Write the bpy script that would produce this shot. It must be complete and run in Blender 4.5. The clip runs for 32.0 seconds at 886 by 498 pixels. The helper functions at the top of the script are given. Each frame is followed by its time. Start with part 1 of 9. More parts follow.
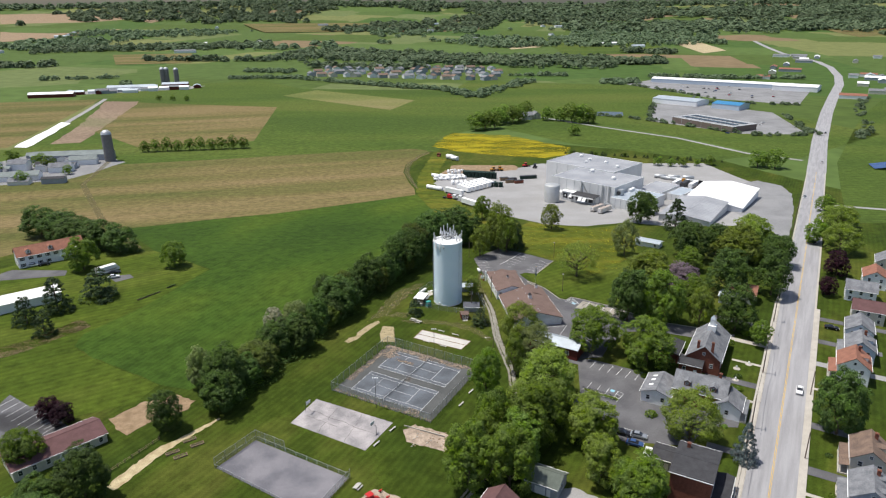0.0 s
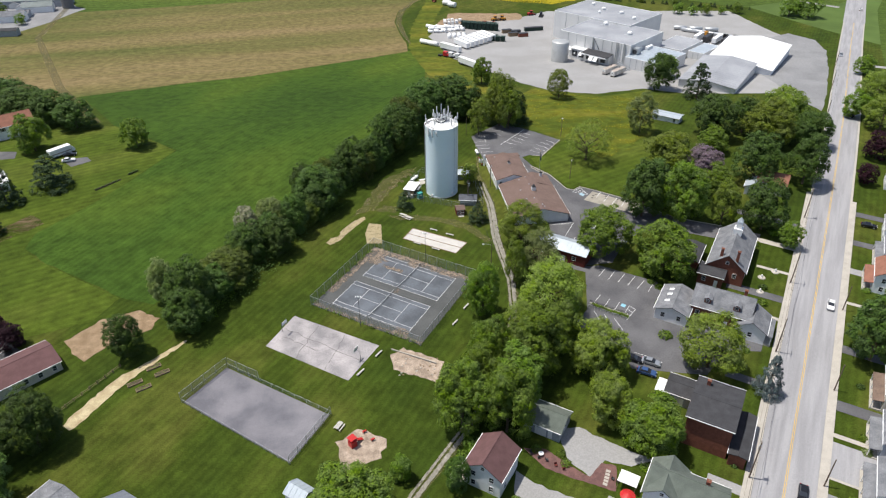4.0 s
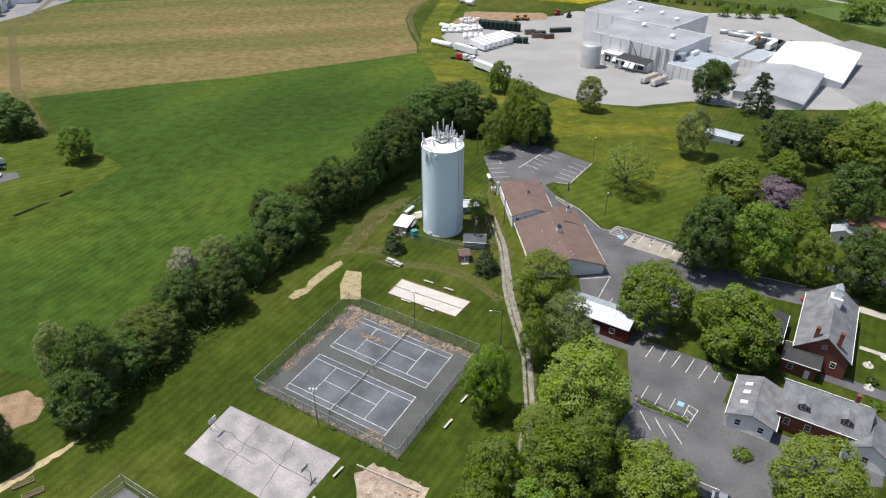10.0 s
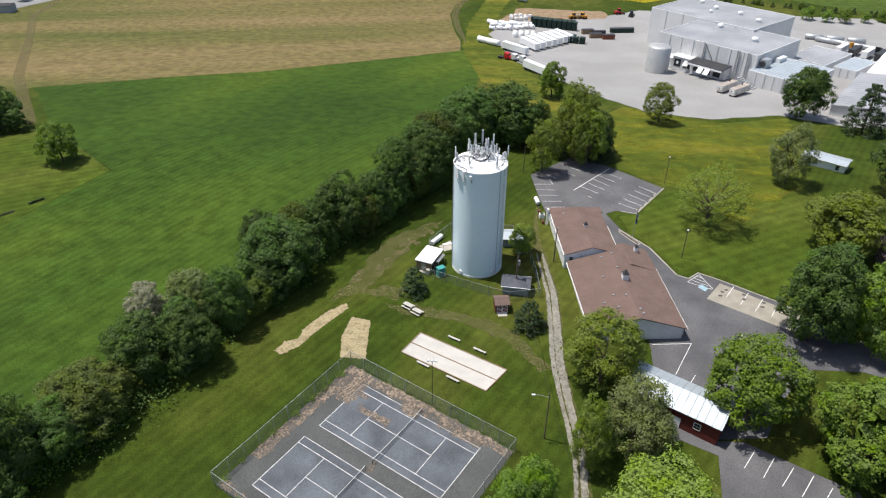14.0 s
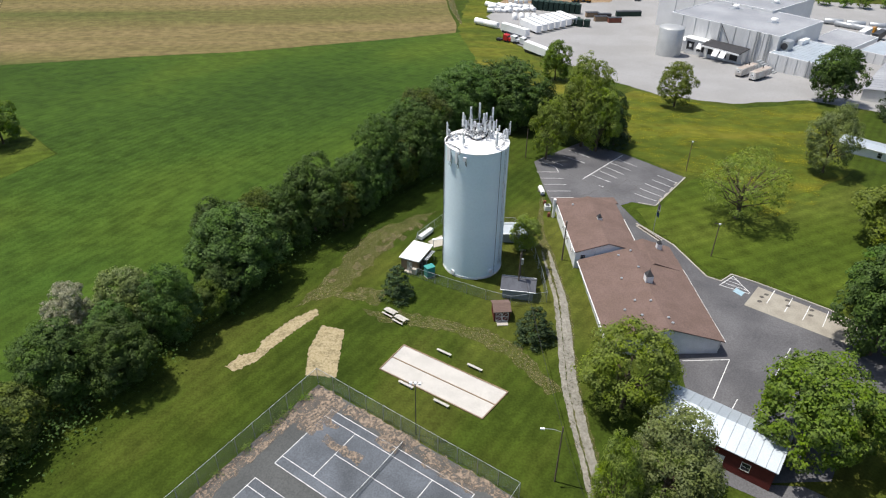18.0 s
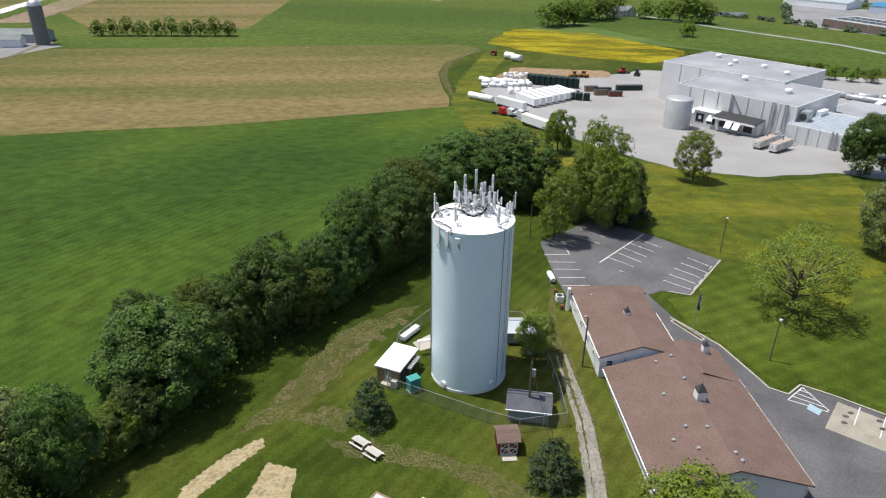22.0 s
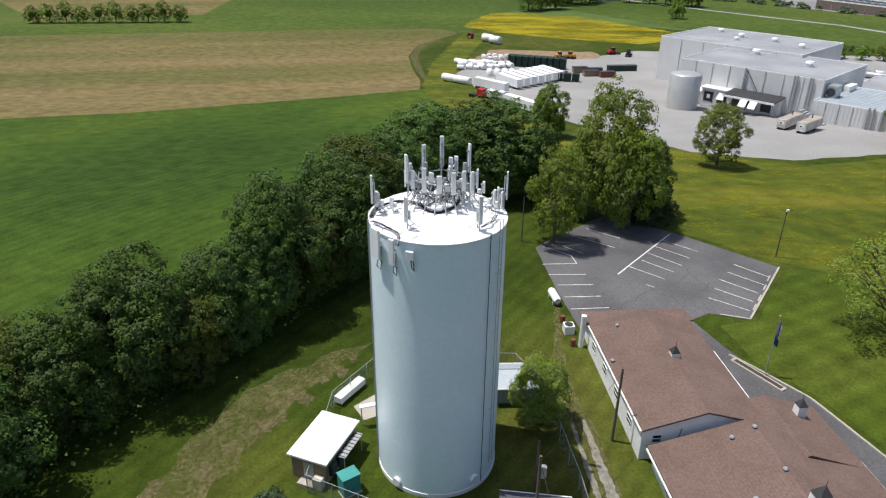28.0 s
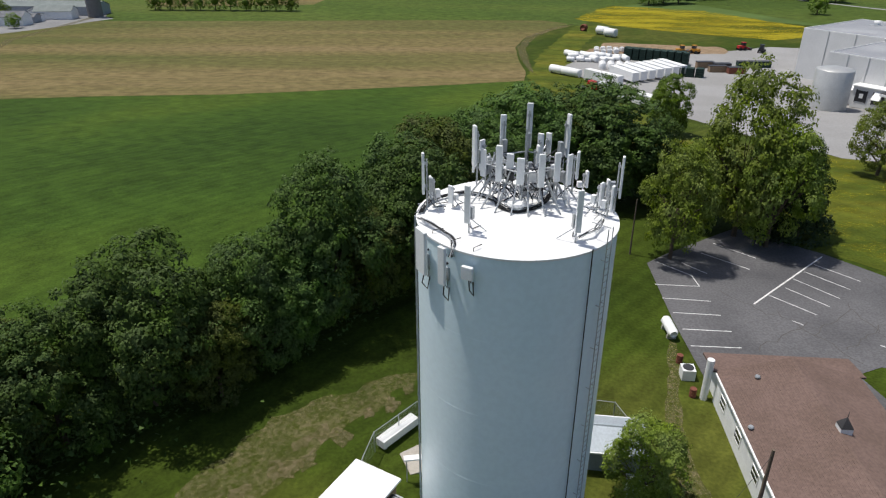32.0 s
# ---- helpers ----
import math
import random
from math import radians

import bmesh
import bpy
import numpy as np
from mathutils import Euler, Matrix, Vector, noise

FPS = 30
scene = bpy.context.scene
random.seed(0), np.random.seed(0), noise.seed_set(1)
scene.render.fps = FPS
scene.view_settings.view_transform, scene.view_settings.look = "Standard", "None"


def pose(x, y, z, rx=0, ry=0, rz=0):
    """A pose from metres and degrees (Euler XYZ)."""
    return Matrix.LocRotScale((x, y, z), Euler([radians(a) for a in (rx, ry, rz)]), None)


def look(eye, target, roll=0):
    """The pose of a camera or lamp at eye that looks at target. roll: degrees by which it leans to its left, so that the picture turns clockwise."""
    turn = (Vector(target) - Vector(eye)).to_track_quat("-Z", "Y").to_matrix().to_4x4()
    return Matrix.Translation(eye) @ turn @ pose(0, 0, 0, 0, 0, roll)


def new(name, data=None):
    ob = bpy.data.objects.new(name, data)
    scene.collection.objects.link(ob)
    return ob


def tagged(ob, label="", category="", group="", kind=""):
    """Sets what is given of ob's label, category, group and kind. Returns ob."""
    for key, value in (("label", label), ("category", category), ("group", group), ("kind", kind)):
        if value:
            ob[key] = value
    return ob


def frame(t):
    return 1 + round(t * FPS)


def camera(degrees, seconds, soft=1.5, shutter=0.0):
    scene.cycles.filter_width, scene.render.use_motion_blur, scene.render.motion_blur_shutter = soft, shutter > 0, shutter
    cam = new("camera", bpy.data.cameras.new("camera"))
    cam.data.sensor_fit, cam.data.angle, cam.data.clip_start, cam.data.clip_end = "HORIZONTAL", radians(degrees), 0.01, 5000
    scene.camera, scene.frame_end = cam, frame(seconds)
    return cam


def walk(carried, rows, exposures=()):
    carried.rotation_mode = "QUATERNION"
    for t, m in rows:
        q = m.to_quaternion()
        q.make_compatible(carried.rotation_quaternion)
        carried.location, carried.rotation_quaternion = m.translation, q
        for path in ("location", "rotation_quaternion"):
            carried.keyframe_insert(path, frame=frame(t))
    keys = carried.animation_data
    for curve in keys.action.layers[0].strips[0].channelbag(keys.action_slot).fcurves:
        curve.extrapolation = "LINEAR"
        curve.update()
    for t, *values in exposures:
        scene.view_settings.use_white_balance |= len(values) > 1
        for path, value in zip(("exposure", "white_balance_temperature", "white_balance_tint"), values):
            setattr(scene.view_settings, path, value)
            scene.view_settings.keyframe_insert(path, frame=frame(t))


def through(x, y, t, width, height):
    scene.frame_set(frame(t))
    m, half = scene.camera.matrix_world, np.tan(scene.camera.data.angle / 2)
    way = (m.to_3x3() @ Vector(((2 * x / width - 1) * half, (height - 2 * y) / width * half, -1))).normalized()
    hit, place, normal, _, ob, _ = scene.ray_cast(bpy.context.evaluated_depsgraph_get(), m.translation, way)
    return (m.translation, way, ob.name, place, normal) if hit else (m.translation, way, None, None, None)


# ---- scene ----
cam = camera(66.65, 32.0, soft=1.2)
PATH = [
    (0, 19.78, -175.31, 107.04, -2.523, -19.839, 0.390),
    (0.5, 19.57, -171.04, 106.74, -2.660, -25.218, 0.489),
    (1, 19.73, -167.17, 107.80, -2.771, -26.733, 0.413),
    (1.5, 20.02, -163.81, 107.69, -2.814, -31.955, 0.332),
    (2, 20.60, -159.89, 108.22, -2.830, -33.297, 0.360),
    (2.5, 21.28, -156.18, 108.67, -2.831, -33.301, 0.368),
    (3, 21.97, -152.22, 109.63, -2.797, -33.263, 0.410),
    (3.5, 22.48, -148.04, 111.00, -2.553, -33.251, 0.417),
    (5.5, 24.65, -133.07, 108.99, -2.749, -33.260, 0.238),
    (6, 25.16, -129.28, 107.31, -2.838, -33.216, 0.132),
    (6.5, 26.11, -125.60, 105.42, -2.773, -33.072, 0.362),
    (7, 26.68, -121.60, 103.85, -2.856, -33.027, 0.261),
    (7.5, 27.15, -117.53, 102.67, -1.696, -33.055, 0.166),
    (8, 27.74, -113.48, 101.44, -1.538, -33.066, 0.065),
    (8.5, 28.25, -109.56, 100.17, -0.800, -33.070, -0.015),
    (9, 28.91, -105.60, 98.83, -0.804, -33.039, -0.008),
    (9.5, 29.23, -101.49, 97.52, -0.928, -33.051, -0.143),
    (10, 29.83, -97.44, 95.98, -0.759, -32.992, -0.096),
    (10.5, 30.25, -93.32, 94.41, -0.743, -32.925, -0.061),
    (11, 30.76, -89.15, 92.89, -0.751, -32.874, -0.019),
    (11.5, 30.66, -84.61, 91.35, 1.559, -32.907, -0.273),
    (12, 31.03, -80.31, 89.78, 1.784, -32.870, -0.267),
    (12.5, 31.21, -75.97, 88.39, 2.901, -32.887, -0.291),
    (13, 31.21, -71.68, 87.07, 3.253, -32.911, -0.438),
    (13.5, 31.25, -67.30, 85.58, 3.265, -32.929, -0.475),
    (14, 31.41, -62.94, 83.81, 3.277, -32.857, -0.479),
    (14.5, 31.49, -58.61, 82.23, 3.234, -32.867, -0.582),
    (16.5, 31.64, -46.58, 76.31, 2.894, -32.929, -0.917),
    (17, 31.68, -46.24, 74.93, 2.848, -32.989, -0.964),
    (17.5, 31.82, -46.05, 73.29, 2.879, -33.001, -0.901),
    (18, 31.65, -45.01, 71.89, 2.904, -33.059, -0.947),
    (18.5, 31.62, -43.31, 70.89, 3.026, -33.035, -0.936),
    (19, 31.30, -40.97, 70.02, 2.999, -33.069, -1.147),
    (19.5, 31.42, -38.59, 68.90, 3.316, -30.664, -0.963),
    (20, 31.19, -35.75, 67.38, 3.341, -30.527, -1.047),
    (20.5, 31.12, -32.67, 65.74, 3.378, -30.523, -1.021),
    (21, 30.88, -29.08, 64.16, 3.266, -30.450, -1.097),
    (21.5, 30.74, -25.41, 62.73, 3.377, -26.880, -1.078),
    (22, 31.54, -21.73, 61.04, 2.592, -26.306, -0.812),
    (22.5, 30.84, -16.58, 59.42, -3.451, -26.173, -0.934),
    (23, 30.64, -12.76, 58.51, -3.486, -26.205, -1.016),
    (23.5, 30.66, -8.43, 56.87, -3.526, -26.155, -1.160),
    (24, 30.86, -4.39, 55.41, -3.537, -26.071, -1.206),
    (24.5, 31.41, -1.67, 54.04, -3.444, -26.080, -1.042),
    (25, 31.59, -0.37, 53.01, -3.493, -26.189, -0.981),
    (25.5, 31.77, 0.25, 51.75, -3.467, -26.228, -0.865),
    (27.5, 32.73, 7.27, 47.13, -0.052, -26.272, -0.612),
    (28, 32.87, 10.27, 46.97, 0.793, -26.334, -0.498),
    (28.5, 33.07, 13.15, 46.74, 1.111, -26.377, -0.535),
    (29, 33.20, 16.18, 45.89, 1.172, -26.369, -0.511),
    (29.5, 33.42, 18.60, 44.66, 1.210, -26.411, -0.486),
    (30, 33.62, 20.10, 43.23, 1.826, -26.425, -0.303),
    (30.5, 33.78, 20.78, 41.80, 2.619, -26.461, -0.260),
    (31, 33.85, 21.94, 40.83, 2.667, -26.480, -0.231),
    (31.5, 33.73, 23.55, 40.52, 9.986, -26.410, -0.014),
    (32, 33.74, 24.80, 40.64, 10.120, -26.407, 0.007),
]
# eye, then yaw, pitch and roll in degrees
walk(cam, [(t, pose(x, y, z, 90 + p, 0, yaw) @ pose(0, 0, 0, 0, 0, -r)) for t, x, y, z, yaw, p, r in PATH],
     exposures=[(0.0, -0.04), (3.0, 0.02), (10.0, 0.04), (21.0, 0.04), (28.0, -0.10), (32.0, -0.34)])

# world and sun
SUN_DIR = Vector((-0.332, 0.082, 0.940)).normalized()
world = bpy.data.worlds.new("sky")
scene.world = world
world.use_nodes = True
wn = world.node_tree.nodes
sky = wn.new("ShaderNodeTexSky")
sky.sky_type = "NISHITA"
sky.sun_disc = False
sky.sun_elevation = math.asin(SUN_DIR.z)
sky.sun_rotation = math.atan2(SUN_DIR.x, SUN_DIR.y)
sky.air_density, sky.dust_density = 1.0, 2.2
sky.ozone_density = 2.0
wn["Background"].inputs["Strength"].default_value = 0.118
world.node_tree.links.new(sky.outputs[0], wn["Background"].inputs[0])
sun = new("sun", bpy.data.lights.new("sun", "SUN"))
sun.data.energy, sun.data.angle, sun.data.color = 4.75, radians(0.53), (1.0, 0.96, 0.88)
sun.matrix_world = look(SUN_DIR * 300, (0, 0, 0))

# ground profile: height follows the distance ahead only
GY = [-2000, -300, -60, 0, 50, 80, 105, 150, 200, 250, 320, 500, 1000, 2000, 3000, 4000, 4700, 6000]
GZ = [-12, -7.5, -2.1, 0, 1.75, 2.4, 2.2, -0.8, -5, -8.5, -10.5, -12, -14, -12, 8, 60, 122, 150]


def _tangents():
    d = [(GZ[i + 1] - GZ[i]) / (GY[i + 1] - GY[i]) for i in range(len(GY) - 1)]
    m = [d[0]]
    for a, b in zip(d, d[1:]):
        m.append(2 * a * b / (a + b) if a * b > 0 else 0.0)
    return m + [d[-1]]


GM = _tangents()


def smooth_ground(y):
    i = 0
    while i < len(GY) - 2 and y > GY[i + 1]:
        i += 1
    h = GY[i + 1] - GY[i]
    t = (y - GY[i]) / h
    return ((1 + 2 * t) * (1 - t) ** 2 * GZ[i] + t * (1 - t) ** 2 * h * GM[i]
            + t * t * (3 - 2 * t) * GZ[i + 1] + t * t * (t - 1) * h * GM[i + 1])


ROWS = [-2000, -1000, -600, -400, -300, -250] + list(range(-200, 440, 8)) + list(range(440, 1000, 40)) \
    + list(range(1000, 2600, 200)) + list(range(2600, 4700, 150)) + [4700]
RZ = [smooth_ground(y) for y in ROWS]


def g(y):
    """Ground height at a distance ahead, straight between the rows of the sheet."""
    return float(np.interp(y, ROWS, RZ))



# ---- materials ----
def node_mat(name):
    m = bpy.data.materials.new(name)
    m.use_nodes = True
    return m, m.node_tree.nodes, m.node_tree.links, m.node_tree.nodes["Principled BSDF"]


def surf(name, colour, rough=0.8, vary=0.25, scale=1.0, fine=12.0, bump=0.0, metal=0.0, tint=None, spec=0.3, rand=0.0, detail=6.0, along=None):
    """Two scales of noise over a base colour; tint: the colour that patches lean to; rand: change from object to object."""
    m, n, l, b = node_mat(name)
    geo = n.new("ShaderNodeNewGeometry")
    big, small = n.new("ShaderNodeTexNoise"), n.new("ShaderNodeTexNoise")
    big.inputs["Scale"].default_value, big.inputs["Detail"].default_value = scale, detail
    small.inputs["Scale"].default_value, small.inputs["Detail"].default_value = scale * fine, 4.0
    place = geo.outputs["Position"]
    if along is not None:
        turn, squeeze = n.new("ShaderNodeMapping"), n.new("ShaderNodeMapping")
        turn.inputs["Rotation"].default_value = (0, 0, -radians(along))
        squeeze.inputs["Scale"].default_value = (0.07, 1.0, 1.0)
        l.new(place, turn.inputs["Vector"])
        l.new(turn.outputs[0], squeeze.inputs["Vector"])
        l.new(squeeze.outputs[0], big.inputs["Vector"])
    else:
        l.new(place, big.inputs["Vector"])
    l.new(place, small.inputs["Vector"])
    c = Vector(colour[:3])
    t = Vector(tint[:3]) if tint else c * (1 - vary)
    ramp = n.new("ShaderNodeValToRGB")
    ramp.color_ramp.elements[0].position, ramp.color_ramp.elements[1].position = 0.36, 0.64
    ramp.color_ramp.elements[0].color, ramp.color_ramp.elements[1].color = (*t, 1), (*c, 1)
    l.new(big.outputs["Fac"], ramp.inputs["Fac"])
    mul = n.new("ShaderNodeMapRange")
    mul.inputs["From Min"].default_value, mul.inputs["From Max"].default_value = 0.36, 0.64
    mul.inputs["To Min"].default_value, mul.inputs["To Max"].default_value = 1 - vary * 0.75, 1 + vary * 0.75
    l.new(small.outputs["Fac"], mul.inputs["Value"])
    last = mul.outputs[0]
    if rand:
        info, add = n.new("ShaderNodeObjectInfo"), n.new("ShaderNodeMath")
        add.operation = "MULTIPLY_ADD"
        add.inputs[1].default_value, add.inputs[2].default_value = rand, 1 - rand / 2
        l.new(info.outputs["Random"], add.inputs[0])
        mm = n.new("ShaderNodeMath")
        mm.operation = "MULTIPLY"
        l.new(add.outputs[0], mm.inputs[0])
        l.new(last, mm.inputs[1])
        last = mm.outputs[0]
    mix = n.new("ShaderNodeMix")
    mix.data_type, mix.blend_type = "RGBA", "MULTIPLY"
    mix.inputs["Factor"].default_value = 1.0
    l.new(ramp.outputs["Color"], mix.inputs["A"])
    l.new(last, mix.inputs["B"])
    l.new(mix.outputs["Result"], b.inputs["Base Color"])
    b.inputs["Roughness"].default_value, b.inputs["Metallic"].default_value = rough, metal
    b.inputs["Specular IOR Level"].default_value = spec
    if bump:
        bp = n.new("ShaderNodeBump")
        bp.inputs["Strength"].default_value, bp.inputs["Distance"].default_value = bump, 0.05
        l.new(small.outputs["Fac"], bp.inputs["Height"])
        l.new(bp.outputs["Normal"], b.inputs["Normal"])
    return m


def leaf_mat(name, dark, bright, through=0.25):
    m, n, l, b = node_mat(name)
    geo, info = n.new("ShaderNodeNewGeometry"), n.new("ShaderNodeObjectInfo")
    ramp = n.new("ShaderNodeValToRGB")
    ramp.color_ramp.elements[0].color, ramp.color_ramp.elements[1].color = (*dark, 1), (*bright, 1)
    l.new(geo.outputs["Random Per Island"], ramp.inputs["Fac"])
    hsv = n.new("ShaderNodeHueSaturation")
    ma = n.new("ShaderNodeMath")
    ma.operation = "MULTIPLY_ADD"
    ma.inputs[1].default_value, ma.inputs[2].default_value = 0.5, 0.75
    l.new(info.outputs["Random"], ma.inputs[0])
    l.new(ma.outputs[0], hsv.inputs["Value"])
    mb = n.new("ShaderNodeMath")
    mb.operation = "MULTIPLY_ADD"
    mb.inputs[1].default_value, mb.inputs[2].default_value = 0.018, 0.492
    l.new(info.outputs["Random"], mb.inputs[0])
    l.new(mb.outputs[0], hsv.inputs["Hue"])
    spot = n.new("ShaderNodeTexNoise")
    spot.inputs["Scale"].default_value, spot.inputs["Detail"].default_value = 0.45, 4
    l.new(geo.outputs["Position"], spot.inputs["Vector"])
    sat = n.new("ShaderNodeMapRange")
    sat.inputs["From Min"].default_value, sat.inputs["From Max"].default_value = 0.3, 0.7
    sat.inputs["To Min"].default_value, sat.inputs["To Max"].default_value = 0.8, 1.1
    l.new(spot.outputs["Fac"], sat.inputs["Value"])
    l.new(sat.outputs[0], hsv.inputs["Saturation"])
    l.new(ramp.outputs[0], hsv.inputs["Color"])
    l.new(hsv.outputs[0], b.inputs["Base Color"])
    b.inputs["Roughness"].default_value, b.inputs["Specular IOR Level"].default_value = 0.65, 0.14
    tr, mx, out = n.new("ShaderNodeBsdfTranslucent"), n.new("ShaderNodeMixShader"), n["Material Output"]
    l.new(hsv.outputs[0], tr.inputs["Color"])
    mx.inputs[0].default_value = through
    l.new(b.outputs[0], mx.inputs[1])
    l.new(tr.outputs[0], mx.inputs[2])
    l.new(mx.outputs[0], out.inputs["Surface"])
    return m


def field_mat(name, a, b_col, c_col, stripe=0.0, angle=0.0, width=3.0, patch=0.03, bump=0.3, rough=0.95, row_bend=1.6, streak=0.25):
    """Crop or lawn: broad patches between three colours, fine tufts, and faint rows of the given width and heading."""
    m, n, l, b = node_mat(name)
    geo = n.new("ShaderNodeNewGeometry")
    rot = n.new("ShaderNodeMapping")
    rot.inputs["Rotation"].default_value = (0, 0, radians(angle))
    l.new(geo.outputs["Position"], rot.inputs["Vector"])
    big, mid, fine = (n.new("ShaderNodeTexNoise") for _ in range(3))
    for tex, s, d in ((big, patch, 6), (mid, 0.3, 8), (fine, 3.2, 5)):
        tex.inputs["Scale"].default_value, tex.inputs["Detail"].default_value = s, d
    stretch = n.new("ShaderNodeMapping")
    stretch.inputs["Scale"].default_value = (streak, 1.0, 1.0)
    l.new(rot.outputs[0], stretch.inputs["Vector"])
    l.new(stretch.outputs[0], big.inputs["Vector"])
    l.new(geo.outputs["Position"], mid.inputs["Vector"])
    l.new(geo.outputs["Position"], fine.inputs["Vector"])
    r = n.new("ShaderNodeValToRGB")
    e = r.color_ramp.elements
    e[0].position, e[1].position = 0.36, 0.66
    e[0].color, e[1].color = (*a, 1), (*c_col, 1)
    k = e.new(0.5)
    k.color = (*b_col, 1)
    l.new(big.outputs["Fac"], r.inputs["Fac"])
    s1 = n.new("ShaderNodeMath")
    s1.operation = "MULTIPLY_ADD"
    s1.inputs[1].default_value, s1.inputs[2].default_value = 1.3, 0.35
    l.new(mid.outputs["Fac"], s1.inputs[0])
    s2 = n.new("ShaderNodeMath")
    s2.operation = "MULTIPLY_ADD"
    s2.inputs[1].default_value, s2.inputs[2].default_value = 1.15, 0.425
    l.new(fine.outputs["Fac"], s2.inputs[0])
    s3 = n.new("ShaderNodeMath")
    s3.operation = "MULTIPLY"
    l.new(s1.outputs[0], s3.inputs[0])
    l.new(s2.outputs[0], s3.inputs[1])
    last = s3.outputs[0]
    if stripe:
        wave = n.new("ShaderNodeTexWave")
        wave.bands_direction = "Y"
        wave.inputs["Scale"].default_value = 0.314 / width
        wave.inputs["Distortion"].default_value, wave.inputs["Detail"].default_value = row_bend, 4
        wave.inputs["Detail Scale"].default_value = 0.3
        l.new(rot.outputs[0], wave.inputs["Vector"])
        w1 = n.new("ShaderNodeMath")
        w1.operation = "MULTIPLY_ADD"
        w1.inputs[1].default_value, w1.inputs[2].default_value = stripe, 1 - stripe / 2
        l.new(wave.outputs["Fac"], w1.inputs[0])
        w2 = n.new("ShaderNodeMath")
        w2.operation = "MULTIPLY"
        l.new(w1.outputs[0], w2.inputs[0])
        l.new(last, w2.inputs[1])
        last = w2.outputs[0]
    mix = n.new("ShaderNodeMix")
    mix.data_type, mix.blend_type = "RGBA", "MULTIPLY"
    mix.inputs["Factor"].default_value = 1.0
    l.new(r.outputs["Color"], mix.inputs["A"])
    l.new(last, mix.inputs["B"])
    l.new(mix.outputs["Result"], b.inputs["Base Color"])
    b.inputs["Roughness"].default_value, b.inputs["Specular IOR Level"].default_value = rough, 0.1
    bp = n.new("ShaderNodeBump")
    bp.inputs["Strength"].default_value, bp.inputs["Distance"].default_value = bump, 0.2
    l.new(fine.outputs["Fac"], bp.inputs["Height"])
    l.new(bp.outputs["Normal"], b.inputs["Normal"])
    return m


def patchwork_mat(name):
    """Far farmland: large cells of pasture, crop and bare soil."""
    m, n, l, b = node_mat(name)
    geo, vor, noi = n.new("ShaderNodeNewGeometry"), n.new("ShaderNodeTexVoronoi"), n.new("ShaderNodeTexNoise")
    mp = n.new("ShaderNodeMapping")
    mp.inputs["Scale"].default_value = (0.0035, 0.0028, 0.0)
    mp.inputs["Rotation"].default_value = (0, 0, 0.35)
    l.new(geo.outputs["Position"], mp.inputs["Vector"])
    vor.distance, vor.inputs["Randomness"].default_value = "CHEBYCHEV", 0.75
    vor.inputs["Scale"].default_value = 1.0
    l.new(mp.outputs[0], vor.inputs["Vector"])
    sep = n.new("ShaderNodeSeparateColor")
    l.new(vor.outputs["Color"], sep.inputs[0])
    r = n.new("ShaderNodeValToRGB")
    r.color_ramp.interpolation = "CONSTANT"
    e = r.color_ramp.elements
    e[0].color, e[1].position, e[1].color = (0.070, 0.105, 0.025, 1), 0.92, (0.19, 0.14, 0.08, 1)
    for p, c in ((0.20, (0.060, 0.105, 0.025)), (0.36, (0.085, 0.13, 0.035)), (0.52, (0.15, 0.165, 0.06)), (0.66, (0.075, 0.115, 0.03)), (0.82, (0.12, 0.15, 0.055))):
        k = e.new(p)
        k.color = (*c, 1)
    l.new(sep.outputs[0], r.inputs["Fac"])
    noi.inputs["Scale"].default_value, noi.inputs["Detail"].default_value = 0.05, 8
    l.new(geo.outputs["Position"], noi.inputs["Vector"])
    ma = n.new("ShaderNodeMath")
    ma.operation = "MULTIPLY_ADD"
    ma.inputs[1].default_value, ma.inputs[2].default_value = 0.8, 0.6
    l.new(noi.outputs["Fac"], ma.inputs[0])
    mix = n.new("ShaderNodeMix")
    mix.data_type, mix.blend_type = "RGBA", "MULTIPLY"
    mix.inputs["Factor"].default_value = 1.0
    l.new(r.outputs["Color"], mix.inputs["A"])
    l.new(ma.outputs[0], mix.inputs["B"])
    l.new(mix.outputs["Result"], b.inputs["Base Color"])
    b.inputs["Roughness"].default_value, b.inputs["Specular IOR Level"].default_value = 0.95, 0.1
    return m


